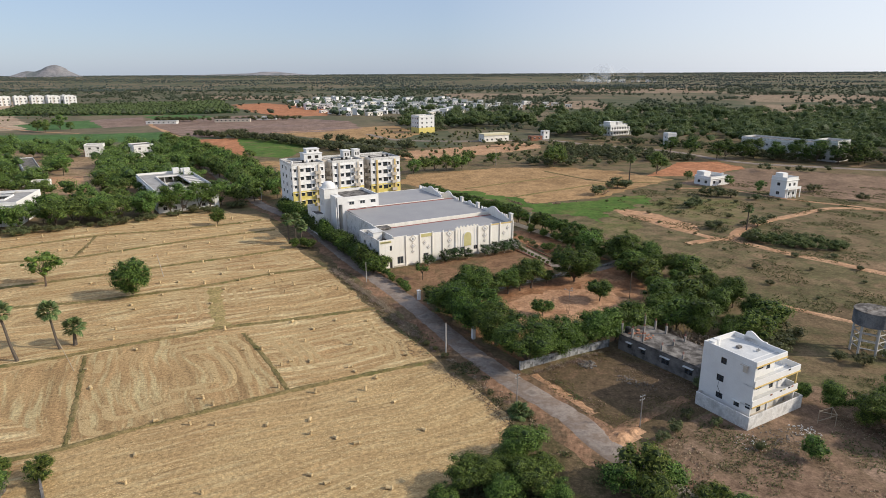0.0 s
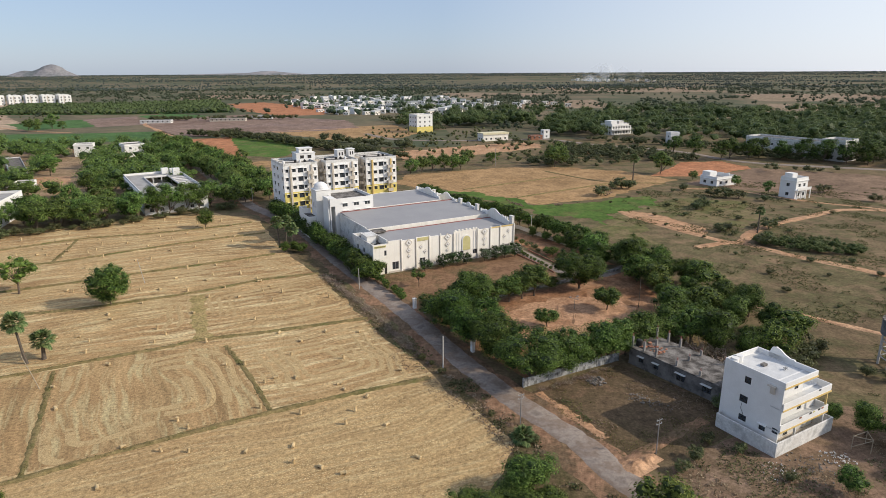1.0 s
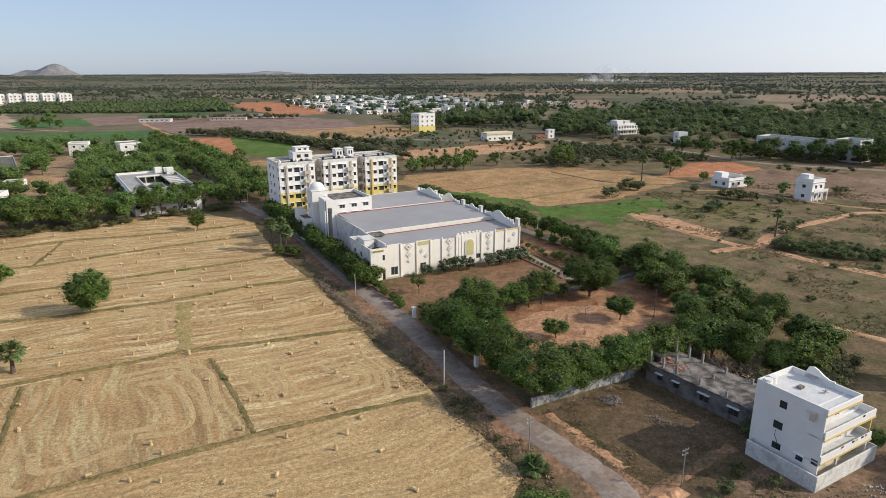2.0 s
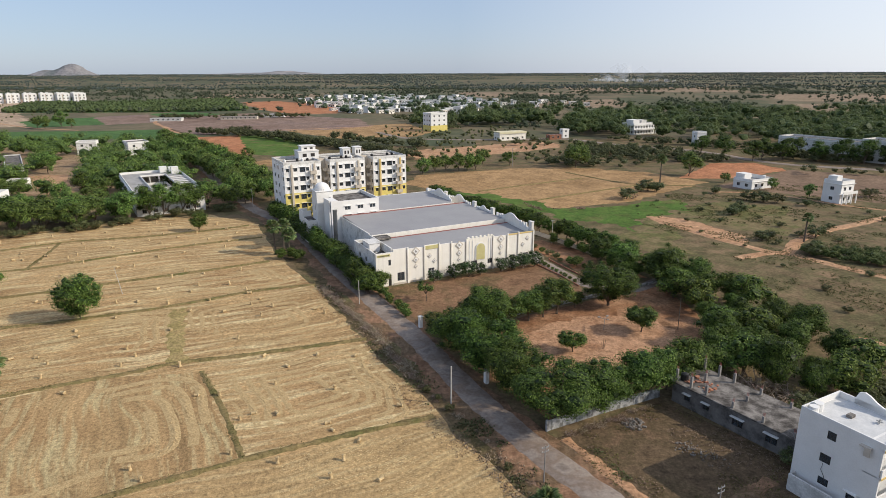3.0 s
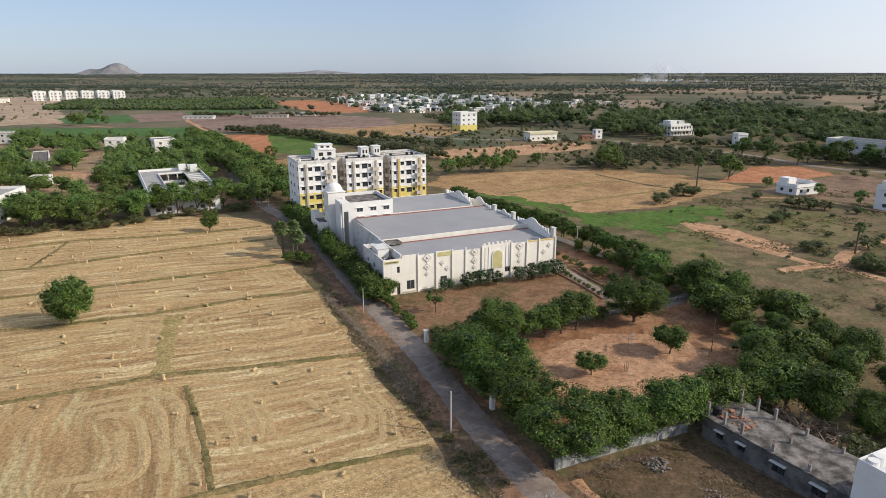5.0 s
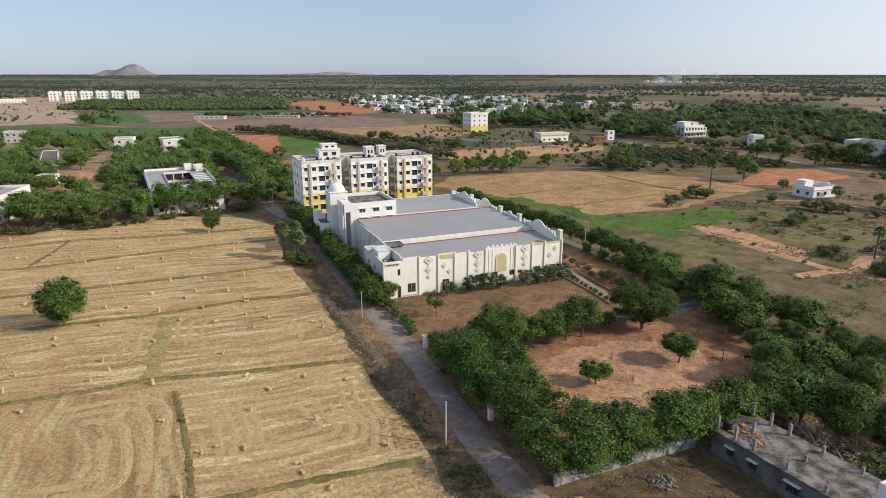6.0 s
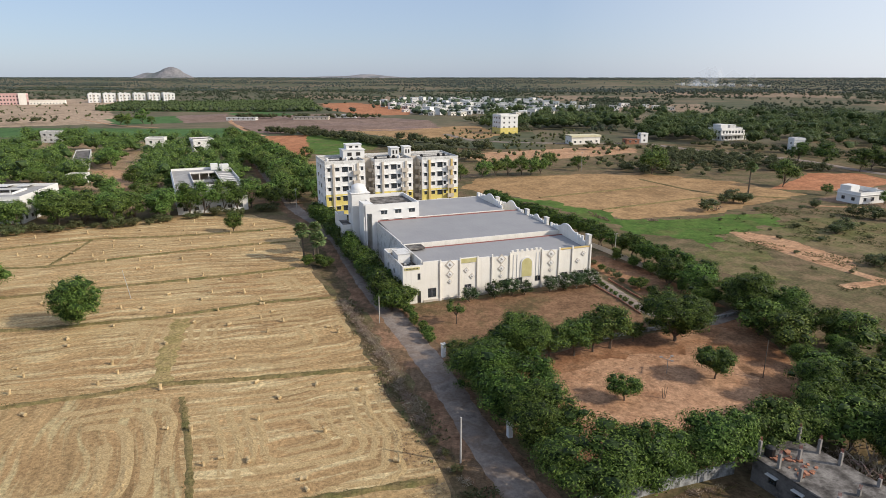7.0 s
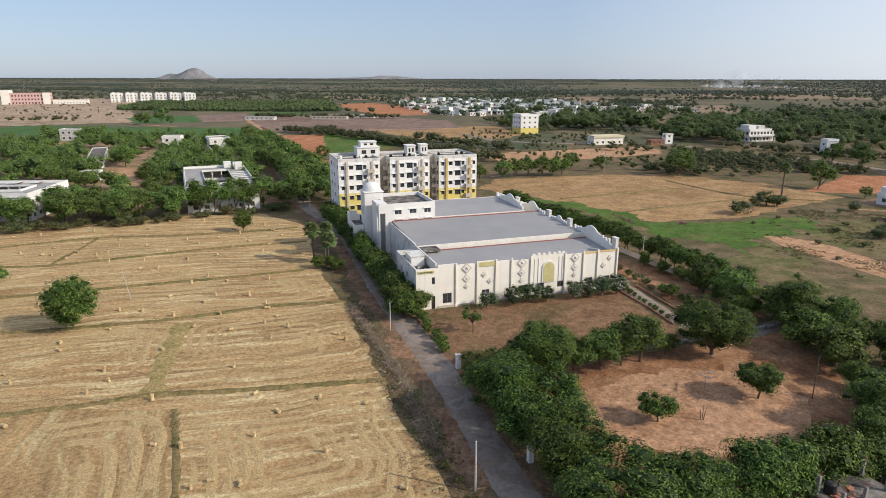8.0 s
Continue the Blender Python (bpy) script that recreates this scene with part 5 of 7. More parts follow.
# loose straw left in rows on the stubble
def straw_litter(name, poly, n, seed, angle, length, label):
    rng = np.random.default_rng(seed)
    pts = np.array(scatter(poly, 0.25, seed, n * 3, n))
    z = np.array([gz(x, y) for x, y in pts]) + 0.04
    keep = np.array([noise.noise((x * 0.09, y * 0.09, seed)) + 0.8 * noise.noise((x * math.cos(radians(angle)) * 0.03 + y * math.sin(radians(angle)) * 0.03, (y * math.cos(radians(angle)) - x * math.sin(radians(angle))) * 0.55, seed)) > -0.05 for x, y in pts])
    pts, z = pts[keep], z[keep]
    m = len(pts)
    a = np.radians(angle + rng.normal(size=m) * 16)
    d = np.stack((np.cos(a), np.sin(a), np.zeros(m)), axis=1)
    sd = np.stack((-np.sin(a), np.cos(a), np.zeros(m)), axis=1)
    ln, w = length * rng.uniform(0.3, 1.0, size=(m, 1)), rng.uniform(0.02, 0.06, size=(m, 1))
    c = np.column_stack((pts, z))
    up = np.array((0, 0, 0.012)) * rng.uniform(0.2, 1.4, size=(m, 1))
    q = np.stack((c - d * ln, c - sd * w + up, c + d * ln, c + sd * w), axis=1)
    return tagged(mesh_ob(name, quad_mesh(name, q, L_straw)), label, "straw", kind="stuff")


def windrows(name, corners, spacing, seed, rows, label, heap=0.075, base=0.008):
    """Straw heaped in low broken ridges that follow a plot's edges in loops."""
    A, B, C, D = (Vector((*c, 0)) for c in corners)
    wide, deep = ((B - A).length + (C - D).length) / 2, ((D - A).length + (C - B).length) / 2

    def at(a, b):
        return (A * (1 - a) + B * a) * (1 - b) + (D * (1 - a) + C * a) * b
    bm = bmesh.new()
    for k in range(rows):
        inset = (k + 0.6) * spacing
        u, v = inset / wide, inset / deep
        if u > 0.42 or v > 0.42:
            break
        w = 0.15 * (1 - 2 * v)
        loop = [at(u, v + w), at(u + 0.06, v), at(0.5, v), at(1 - u - 0.06, v), at(1 - u, v + w), at(1 - u, 0.5), at(1 - u, 1 - v - w), at(1 - u - 0.06, 1 - v),
                at(0.5, 1 - v), at(u + 0.06, 1 - v), at(u, 1 - v - w), at(u, 0.5), at(u, v + w)]
        line = [p + Vector((noise.noise((p.x * 0.12, p.y * 0.12, 4.0)), noise.noise((p.x * 0.12, p.y * 0.12, 9.0)), 0)) * 1.5 for p in curve_points([(q.x, q.y) for q in loop], 0.38)]
        last = None
        for i in range(len(line) - 1):
            p = line[i]
            d = (line[i + 1] - p).normalized()
            thick = 0.06 + 1.0 * noise.noise((p.x * 0.07, p.y * 0.07, seed + k * 0.37))
            row = None
            if thick > 0:
                row = []
                for j in range(-3, 4):
                    q = p + Vector((-d.y, d.x, 0)) * (j * spacing * 0.10)
                    up = math.exp(-(j / 2.0) ** 2) * min(1.0, thick * 1.6) * (0.70 + 0.9 * noise.noise((q.x * 0.9, q.y * 0.9, k)) + 1.3 * noise.noise((q.x * 4.1, q.y * 4.1, seed)))
                    row.append(bm.verts.new((q.x, q.y, gz(q.x, q.y) + base + heap * up)))
                if last:
                    for e, f, g, h in zip(last, last[1:], row[1:], row):
                        bm.faces.new((e, f, g, h))
            last = row
    return tagged(part(name, bm, M_windrow, None), label, "straw", kind="stuff")


W_LABEL = "pale raked straw lying in loops along the plot"
windrows("windrow_straw", [(-24.5, 91.5), (-3, 101.5), (-15.5, 125.5), (-38.5, 114)], 1.7, 701, 9, W_LABEL)
windrows("windrow_straw", [(-52.5, 76.5), (-26.2, 91), (-40.2, 113.3), (-64, 104.6)], 2.3, 702, 7, W_LABEL, 0.10, 0.035)
windrows("windrow_straw", [(-44, 118.3), (-16, 127.3), (-30, 151.5), (-53, 139)], 1.7, 703, 9, W_LABEL)
windrows("windrow_straw", [(-92, 98), (-46, 117.8), (-55, 140), (-95, 126)], 2.0, 704, 8, W_LABEL)
windrows("windrow_straw", [(-96, 128.5), (-31, 154), (-45.5, 168), (-104, 138.5)], 1.8, 705, 6, W_LABEL)
windrows("windrow_straw", [(-105, 140.5), (-46, 171), (-54, 191), (-116, 157)], 1.9, 706, 6, W_LABEL)
windrows("windrow_straw", [(-117, 159), (-55, 193.5), (-62, 205), (-125, 170)], 1.9, 707, 5, W_LABEL)
windrows("windrow_straw", [(-90, 80), (-66.5, 104), (-76, 101), (-110, 86)], 2.2, 708, 5, W_LABEL)
straw_litter("loose_straw", [(-53, 62), (-6, 63), (4, 71), (8, 82), (-1.5, 99), (-25, 89), (-42, 79.5)], 26000, 601, 27, 0.22, "short loose straw strewn over the stubble")
straw_litter("loose_straw", [(-100, 94), (-66, 106), (-45, 117), (-16, 127), (-29, 152), (-55, 141), (-97, 126), (-130, 112)], 15000, 604, 22, 0.3, "loose straw strewn over the stubble")
straw_litter("loose_straw", [(-120, 120), (-80, 132), (-30, 154), (-46, 175), (-60, 207), (-79, 220), (-98, 214), (-140, 184), (-150, 140)], 18000, 605, 26, 0.35, "loose straw strewn over the stubble")


# ---- building parts ----
def side(which, w, d):
    """From a wall's own axes (along, inwards, up) to the building's, for its four sides."""
    if which == "front":
        return Matrix.Identity(4)
    if which == "left":
        return pose(0, d, 0, 0, 0, -90)
    if which == "right":
        return pose(w, 0, 0, 0, 0, 90)
    return pose(w, d, 0, 0, 0, 180)


def panel(bm, m, x0, x1, z0, z1, thick, holes=()):
    """A wall with real openings; holes: (x, z, width, height)."""
    xs = sorted({x0, x1, *(h[0] for h in holes), *(h[0] + h[2] for h in holes)})
    zs = sorted({z0, z1, *(h[1] for h in holes), *(h[1] + h[3] for h in holes)})
    xs, zs = [x for x in xs if x0 <= x <= x1], [z for z in zs if z0 <= z <= z1]

    def solid(i, j):
        if not (0 <= i < len(xs) - 1 and 0 <= j < len(zs) - 1):
            return False
        cx, cz = (xs[i] + xs[i + 1]) / 2, (zs[j] + zs[j + 1]) / 2
        return not any(h[0] < cx < h[0] + h[2] and h[1] < cz < h[1] + h[3] for h in holes)

    def face(*pts):
        bm.faces.new([bm.verts.new(m @ Vector(p)) for p in pts])
    for i in range(len(xs) - 1):
        for j in range(len(zs) - 1):
            if not solid(i, j):
                continue
            a, b, c, d = xs[i], xs[i + 1], zs[j], zs[j + 1]
            face((a, 0, c), (b, 0, c), (b, 0, d), (a, 0, d))
            face((a, thick, c), (a, thick, d), (b, thick, d), (b, thick, c))
            if not solid(i - 1, j):
                face((a, 0, c), (a, 0, d), (a, thick, d), (a, thick, c))
            if not solid(i + 1, j):
                face((b, 0, c), (b, thick, c), (b, thick, d), (b, 0, d))
            if not solid(i, j - 1):
                face((a, 0, c), (a, thick, c), (b, thick, c), (b, 0, c))
            if not solid(i, j + 1):
                face((a, 0, d), (b, 0, d), (b, thick, d), (a, thick, d))
    bmesh.ops.remove_doubles(bm, verts=bm.verts[:], dist=0.0005)
    return bm


WINDOWS = {}


def window_parts(w, h, material):
    """The shared meshes of a window: casing with mullion and sill, and its pane."""
    key = (round(w, 2), round(h, 2), material.name)
    if key not in WINDOWS:
        e = 0.07
        holes = [(e, e, w / 2 - 1.5 * e, h - 2 * e), (w / 2 + 0.5 * e, e, w / 2 - 1.5 * e, h - 2 * e)] if w > 1.0 else [(e, e, w - 2 * e, h - 2 * e)]
        WINDOWS[key] = (finish("window", panel(bmesh.new(), Matrix.Translation((0, 0.06, 0)), 0, w, 0, h, 0.1, holes), material), finish("pane", boxes((e, 0.10, e, w - e, 0.12, h - e)), M_glass))
    return WINDOWS[key]


def window_at(parent, m, x, z, w, h, material=None, shade_out=0.0, name="window"):
    cas, pane = window_parts(w, h, material or M_white)
    ob = mesh_ob(name, cas, parent, "", m @ Matrix.Translation((x, 0, z)))
    mesh_ob("pane", pane, ob)
    if shade_out:
        part("sunshade", boxes((-0.15, -shade_out, h + 0.1, w + 0.15, 0, h + 0.18)), M_white, ob)
    return ob


def walled(parent, w, d, z0, z1, material, openings, thick=0.25, casing=None, shade_out=0.0, sides=("front", "left", "right", "back"), at=(0, 0), hollow=False):
    """Four walls with openings and their windows; openings: {side: [(x, z, w, h)]}."""
    off = Matrix.Translation((at[0], at[1], 0))
    for s in sides:
        long = w if s in ("front", "back") else d
        inset = 0.0 if s in ("front", "back") else thick
        m = off @ side(s, w, d)
        holes = openings.get(s, [])
        part("wall", panel(bmesh.new(), m, inset, long - inset, z0, z1, thick, holes), material, parent)
        for h in holes:
            if not hollow:
                window_at(parent, m, *h, casing, shade_out)


def flat_roof(parent, x0, y0, x1, y1, z, material, parapet=0.0, wall=None, thick=0.18, slab=0.2):
    part("roof", boxes((x0 + (thick if parapet else 0), y0 + (thick if parapet else 0), z - slab, x1 - (thick if parapet else 0), y1 - (thick if parapet else 0), z)), material, parent)
    if parapet:
        t = thick
        for r in ((x0, y0, x1, y0 + t), (x0, y1 - t, x1, y1), (x0, y0 + t, x0 + t, y1 - t), (x1 - t, y0 + t, x1, y1 - t)):
            part("parapet", boxes((r[0], r[1], z - slab, r[2], r[3], z + parapet), bevel=0.02), wall, parent)


def rows_of(x0, x1, n, w, h, zs):
    return [(x0 + (x1 - x0) * (k + 0.5) / n - w / 2, z, w, h) for z in zs for k in range(n)]


# ---- the hall ----
HALL = (-12.7, 152.7, 29.0)
hall = thing("function_hall", HALL[0], HALL[1], HALL[2], "long cream function hall with grey sheet roofs and ornate parapets", "hall", z=1.2)
FT = 7.7
edges = (0.0, 3.4, 7.45, 11.1, 14.2, 18.1, 25.25, 29.2, 32.3, 36.6)
low = [(0.9, 0.8, 1.7, 1.9), (15.7, 1.2, 1.5, 1.4), (19.4, 1.1, 1.6, 1.6), (23.8, 1.5, 1.3, 1.2), (30.0, 1.3, 1.4, 1.4), (33.8, 1.3, 1.4, 1.4), (8.4, 1.2, 1.5, 1.4)]
for k, (a, b) in enumerate(zip(edges, edges[1:])):
    top = {5: 8.05, 0: 8.0, 2: 7.95, 4: 7.5, 8: 7.75}.get(k, FT)
    holes = [h for h in low if a <= h[0] < b]
    part("wall_panel", panel(bmesh.new(), Matrix.Identity(4), a, b, 0, top, 0.35, holes), M_cream, hall)
    for h in holes:
        window_at(hall, Matrix.Identity(4), *h, M_grey)
for x in edges[1:]:
    part("pilaster", boxes((x - 0.16, -0.22, 0, x + 0.16, -0.004, 8.15), (x - 0.22, -0.28, 0, x + 0.22, -0.004, 0.5), bevel=0.02), M_cream, hall)
    part("downpipe", tube(bmesh.new(), [(x - 0.24, -0.1, 0.1), (x - 0.24, -0.1, 7.6)], [0.06, 0.06], 6), M_beige, hall)
part("plinth", boxes((0, -0.14, -0.6, 36.6, -0.004, 0.45)), M_beige, hall)
part("cornice", boxes((7.6, -0.12, 7.0, 10.95, -0.004, 7.85), bevel=0.03), M_olive, hall, "olive green painted band")
part("cornice", boxes((29.35, -0.1, 7.55, 36.5, 0.45, 7.78), bevel=0.03), M_trimyel, hall, "ochre painted coping")
for k, x in enumerate((18.4, 19.5, 20.5, 21.6, 22.7, 23.7, 24.6)):
    part("merlon", boxes((x, 0.0, 8.05, x + 0.55, 0.35, 8.4 + 0.12 * (k % 2)), bevel=0.03), M_cream, hall)


def arch_shape(x, z, w, h, y0, y1, n=14):
    """A slab with a round head."""
    bm = bmesh.new()
    r = w / 2
    pts = [(x - r, z), (x + r, z)] + [(x + r * math.cos(math.pi * k / n), z + h - r + r * math.sin(math.pi * k / n)) for k in range(n + 1)]
    f = bm.faces.new([bm.verts.new((a, y0, b)) for a, b in pts])
    e = bmesh.ops.extrude_face_region(bm, geom=[f])
    bmesh.ops.translate(bm, verts=[v for v in e["geom"] if isinstance(v, bmesh.types.BMVert)], vec=(0, y1 - y0, 0))
    bmesh.ops.recalc_face_normals(bm, faces=bm.faces[:])
    return bm


niche = part("arched_niche", arch_shape(21.8, 2.75, 2.7, 4.15, -0.03, -0.16), M_white, hall, "raised arched surround")
part("niche_panel", arch_shape(21.8, 2.85, 2.25, 3.8, -0.164, -0.20), M_olive, niche, "olive yellow arched panel")
for x in (18.9, 19.7, 24.0, 24.7):
    part("flute", boxes((x - 0.09, -0.1, 2.6, x + 0.09, -0.004, 7.6), bevel=0.03), M_white, hall)


def diamond(x, z, s, rot=45):
    m = Matrix.Translation((x, 0, z)) @ pose(0, 0, 0, 0, rot, 0)
    ob = part("ornament", boxes((-s, -0.12, -s, s, -0.004, s), m=m, bevel=0.02), M_beige, hall, "square relief ornament")
    part("inset", boxes((-s * 0.72, -0.16, -s * 0.72, s * 0.72, -0.124, s * 0.72), m=m), M_white, ob)
    part("motif", boxes((-s * 0.4, -0.2, -s * 0.15, s * 0.4, -0.164, s * 0.15), (-s * 0.1, -0.2, -s * 0.45, s * 0.1, -0.164, -s * 0.15), m=m), M_grey, ob)


for x in (5.35, 16.2, 27.3):
    diamond(x, 7.0, 0.72)
    diamond(x, 5.1, 0.56)
    diamond(x, 3.6, 0.36)
for x, z in ((8.75, 5.5), (9.9, 4.2), (33.6, 4.9), (34.9, 6.3)):
    diamond(x, z, 0.42, 52 if x < 20 else -52)
# left bay with its name band
part("wall_panel", panel(bmesh.new(), Matrix.Identity(4), -4.0, -0.5, 0, 7.5, 0.35, [(-1.15, 4.6, 0.6, 1.3), (-1.2, 0, 0.7, 2.4)]), M_cream, hall)
window_at(hall, Matrix.Identity(4), -1.15, 4.6, 0.6, 1.3, M_grey)
part("door", boxes((-1.2, 0.1, 0, -0.5, 0.16, 2.4)), M_dark, hall)
part("wall_panel", boxes((-0.5, 0.0, 0, 0.0, 0.35, 7.5)), M_cream, hall)
sign = part("name_band", boxes((-3.7, -0.1, 6.7, -0.7, -0.004, 7.2), bevel=0.02), M_olive, hall, "ochre name band with illegible lettering")
for k in range(9):
    part("letter_bar", boxes((-3.4 + 0.27 * k, -0.13, 6.85, -3.24 + 0.27 * k, -0.104, 7.05)), M_dark, sign)
# left side terrace
part("wall", panel(bmesh.new(), pose(-4.0, 13.5, 0, 0, 0, -90), 0, 13.15, 0, 7.5, 0.3, [(3, 4.4, 1.2, 1.2), (7, 4.4, 1.2, 1.2)]), M_grime, hall)
part("terrace_roof", boxes((-3.7, 0.36, 6.4, -0.36, 13.2, 6.6)), M_slab, hall, "dark weathered terrace slab")
part("wall", boxes((-3.7, 13.2, 0, -0.36, 13.5, 7.5)), M_grime, hall)
tank = part("stair_box", boxes((-3.4, 5.2, 6.604, -0.9, 9.0, 8.4), bevel=0.03), M_white, hall, "small white room on the terrace")
part("stair_roof", boxes((-3.55, 5.05, 8.404, -0.75, 9.15, 8.52)), M_grime, tank)
for k, (x, y, s) in enumerate(((-2.6, 3.6, 0.5), (-1.9, 4.2, 0.4), (-3.0, 2.5, 0.35), (-1.6, 2.8, 0.3))):
    part("debris", boxes((x, y, 6.604, x + s, y + s * 0.7, 6.604 + s * 0.6), bevel=0.04), M_grime, hall)
part("wall", panel(bmesh.new(), pose(-0.35, 33.0, 0, 0, 0, -90), 0, 19.5, 0, 8.5, 0.3, ()), M_grime, hall)
part("wall", boxes((-0.35, 0.36, 0, -0.05, 13.5, 8.3)), M_grime, hall)


def sloped(name, x0, y0, z0, x1, y1, z1, material, ribs=0.0):
    """A thin sheet roof that rises from y0 to y1, with ribs."""
    bm = bmesh.new()
    n = int((x1 - x0) / ribs) if ribs else 1
    xs = [x0 + (x1 - x0) * k / (2 * n) for k in range(2 * n + 1)]
    for lift in (0.0, -0.1):
        row = [[bm.verts.new((x, y, z + lift + (0.007 if ribs and k % 2 else 0.0))) for k, x in enumerate(xs)] for y, z in ((y0, z0), (y1, z1))]
        for k in range(len(xs) - 1):
            bm.faces.new((row[0][k], row[0][k + 1], row[1][k + 1], row[1][k]))
    return part(name, bm, material, hall)


sloped("roof_sheet", 0.0, 0.36, 6.95, 36.2, 10.7, 7.55, M_roof, 0.9)
part("roof_flashing", boxes((-0.04, 10.704, 7.4, 36.2, 10.95, 7.72)), M_flash, hall)
part("clerestory_wall", boxes((-0.04, 12.2, 0, 36.2, 12.5, 8.35)), M_cream, hall)
part("gutter", boxes((-0.04, 10.954, 6.6, 36.2, 12.196, 6.9)), M_slab, hall)
part("terrace_roof", boxes((0.2, 9.4, 7.75, 3.6, 12.9, 8.2), bevel=0.04), M_slab, hall, "small dark slab over the stair")
sloped("roof_sheet", 0.0, 12.504, 8.35, 36.2, 32.6, 8.75, M_roof, 0.9)
part("roof_flashing", boxes((-0.04, 32.604, 8.6, 36.2, 32.85, 8.95)), M_flash, hall)
part("wall", boxes((10.3, 33.4, 0, 33.0, 33.7, 9.0)), M_cream, hall)
sloped("roof_sheet", 10.3, 33.704, 9.0, 33.0, 50.5, 9.3, M_roof, 0.9)
part("wall", boxes((10.3, 50.504, 0, 33.0, 50.8, 9.4)), M_grime, hall)


def gable_profile(n, length, base, rise):
    """Scrolled parapet: swept shoulders up to a round crest."""
    out = []
    for k in range(n + 1):
        s = k / n
        u = abs(2 * s - 1)
        if u < 0.24:
            h = 1.0 - 0.25 * (u / 0.24) ** 2
        elif u < 0.62:
            h = 0.72 - 0.36 * ((u - 0.24) / 0.38) ** 0.7
        elif u < 0.70:
            h = 0.42
        else:
            h = 0.30 - 0.28 * ((u - 0.70) / 0.30) ** 0.6
        out.append((s * length, base + rise * max(0.0, h)))
    return out


def gable(x, y0, y1, base, rise, bottom):
    prof = gable_profile(36, y1 - y0, base, rise)
    bm = bmesh.new()
    f = bm.faces.new([bm.verts.new((x, y0, bottom)), bm.verts.new((x, y1, bottom))] + [bm.verts.new((x, y0 + a, z)) for a, z in reversed(prof)])
    e = bmesh.ops.extrude_face_region(bm, geom=[f])
    bmesh.ops.translate(bm, verts=[v for v in e["geom"] if isinstance(v, bmesh.types.BMVert)], vec=(0.3, 0, 0))
    bmesh.ops.recalc_face_normals(bm, faces=bm.faces[:])
    g = part("gable_parapet", bm, M_cream, hall, "scrolled white gable parapet")
    for u, hh in ((0.10, 0.75), (0.17, 0.62), (0.24, 0.95), (0.76, 0.95), (0.83, 0.62), (0.90, 0.75)):
        yy = y0 + u * (y1 - y0)
        part("merlon", boxes((x - 0.04, yy - 0.28, bottom + 0.004, x + 0.34, yy + 0.28, base + rise * 0.42 + hh * 0.55), bevel=0.03), M_white, g)
    cap = bmesh.new()
    tube(cap, [(x + 0.15, y0 + a, z + 0.05) for a, z in prof], [0.2] * len(prof), 6)
    part("coping", cap, M_white, g)


part("wall", boxes((36.25, 0.36, 0, 36.58, 46.5, 7.9)), M_cream, hall)
gable(36.26, 1.2, 17.5, 7.904, 2.3, 7.904)
gable(36.26, 18.8, 27.0, 7.904, 1.7, 7.904)
gable(36.26, 28.6, 44.0, 7.904, 2.5, 7.904)
for y in (0.1, 17.6, 27.2, 44.2):
    part("parapet_pillar", boxes((36.1, y, 0, 36.8, y + 1.3, 9.9), (36.02, y - 0.08, 9.904, 36.88, y + 1.38, 10.05), bevel=0.03), M_grime, hall)
part("wall", boxes((33.004, 34.0, 0, 33.3, 51.0, 8.6)), M_cream, hall)
gable(33.0, 35.0, 50.0, 9.304, 2.0, 8.604)
part("parapet_pillar", boxes((32.9, 50.1, 0, 33.6, 51.0, 10.4), bevel=0.03), M_white, hall)
part("wall", boxes((33.304, 46.504, 0, 36.58, 46.8, 7.9)), M_cream, hall)
# annex block with tower and dome
annex = [(0.75, 10.2, 1.6, 1.0), (4.2, 10.25, 1.6, 1.0), (7.6, 10.25, 1.6, 1.0), (1.0, 7.9, 1.6, 1.1), (4.4, 7.9, 1.6, 1.1), (7.8, 7.9, 1.6, 1.1)]
m_an = Matrix.Translation((0, 33.2, 0))
part("annex_wall", panel(bmesh.new(), m_an, -1.1, 10.2, 0, 12.7, 0.3, annex), M_white, hall)
for h in annex:
    window_at(hall, m_an, *h, M_grime, 0.35)
part("annex_wall", boxes((-1.1, 33.504, 0, -0.8, 46.5, 12.7)), M_white, hall)
part("annex_wall", boxes((9.9, 33.504, 0, 10.2, 46.5, 12.7)), M_white, hall)
part("annex_wall", boxes((-0.796, 46.2, 0, 9.896, 46.5, 12.7)), M_white, hall)
part("annex_roof", boxes((-0.796, 33.504, 11.7, 9.896, 46.196, 11.9)), M_slab, hall, "dark weathered roof slab")
part("stair_tower", boxes((-3.2, 34.0, 0, -2.9, 38.6, 12.9), (-2.896, 33.2, 10.6, -1.104, 33.5, 12.9), (-2.896, 33.2, 0, -2.6, 33.5, 10.596), (-1.4, 33.2, 0, -1.104, 33.5, 10.596), (-2.9, 34.0, 12.5, -1.104, 38.6, 12.7)), M_white, hall)
part("tower_wall", panel(bmesh.new(), Matrix.Translation((0, 40.0, 0)), -4.6, -0.2, 0, 14.2, 0.3, ()), M_white, hall)
part("tower_wall", panel(bmesh.new(), pose(-4.6, 44.6, 0, 0, 0, -90), 0, 4.3, 0, 14.2, 0.3, [(1.2, 9.0, 0.6, 1.6), (2.6, 9.0, 0.6, 1.6)]), M_white, hall)
part("tower_wall", boxes((-0.5, 40.304, 12.0, -0.2, 44.3, 14.2), (-4.3, 44.304, 0, -0.2, 44.6, 14.2)), M_white, hall)
part("tower_cornice", boxes((-4.8, 39.8, 14.204, 0.0, 44.8, 14.4), bevel=0.04), M_white, hall)


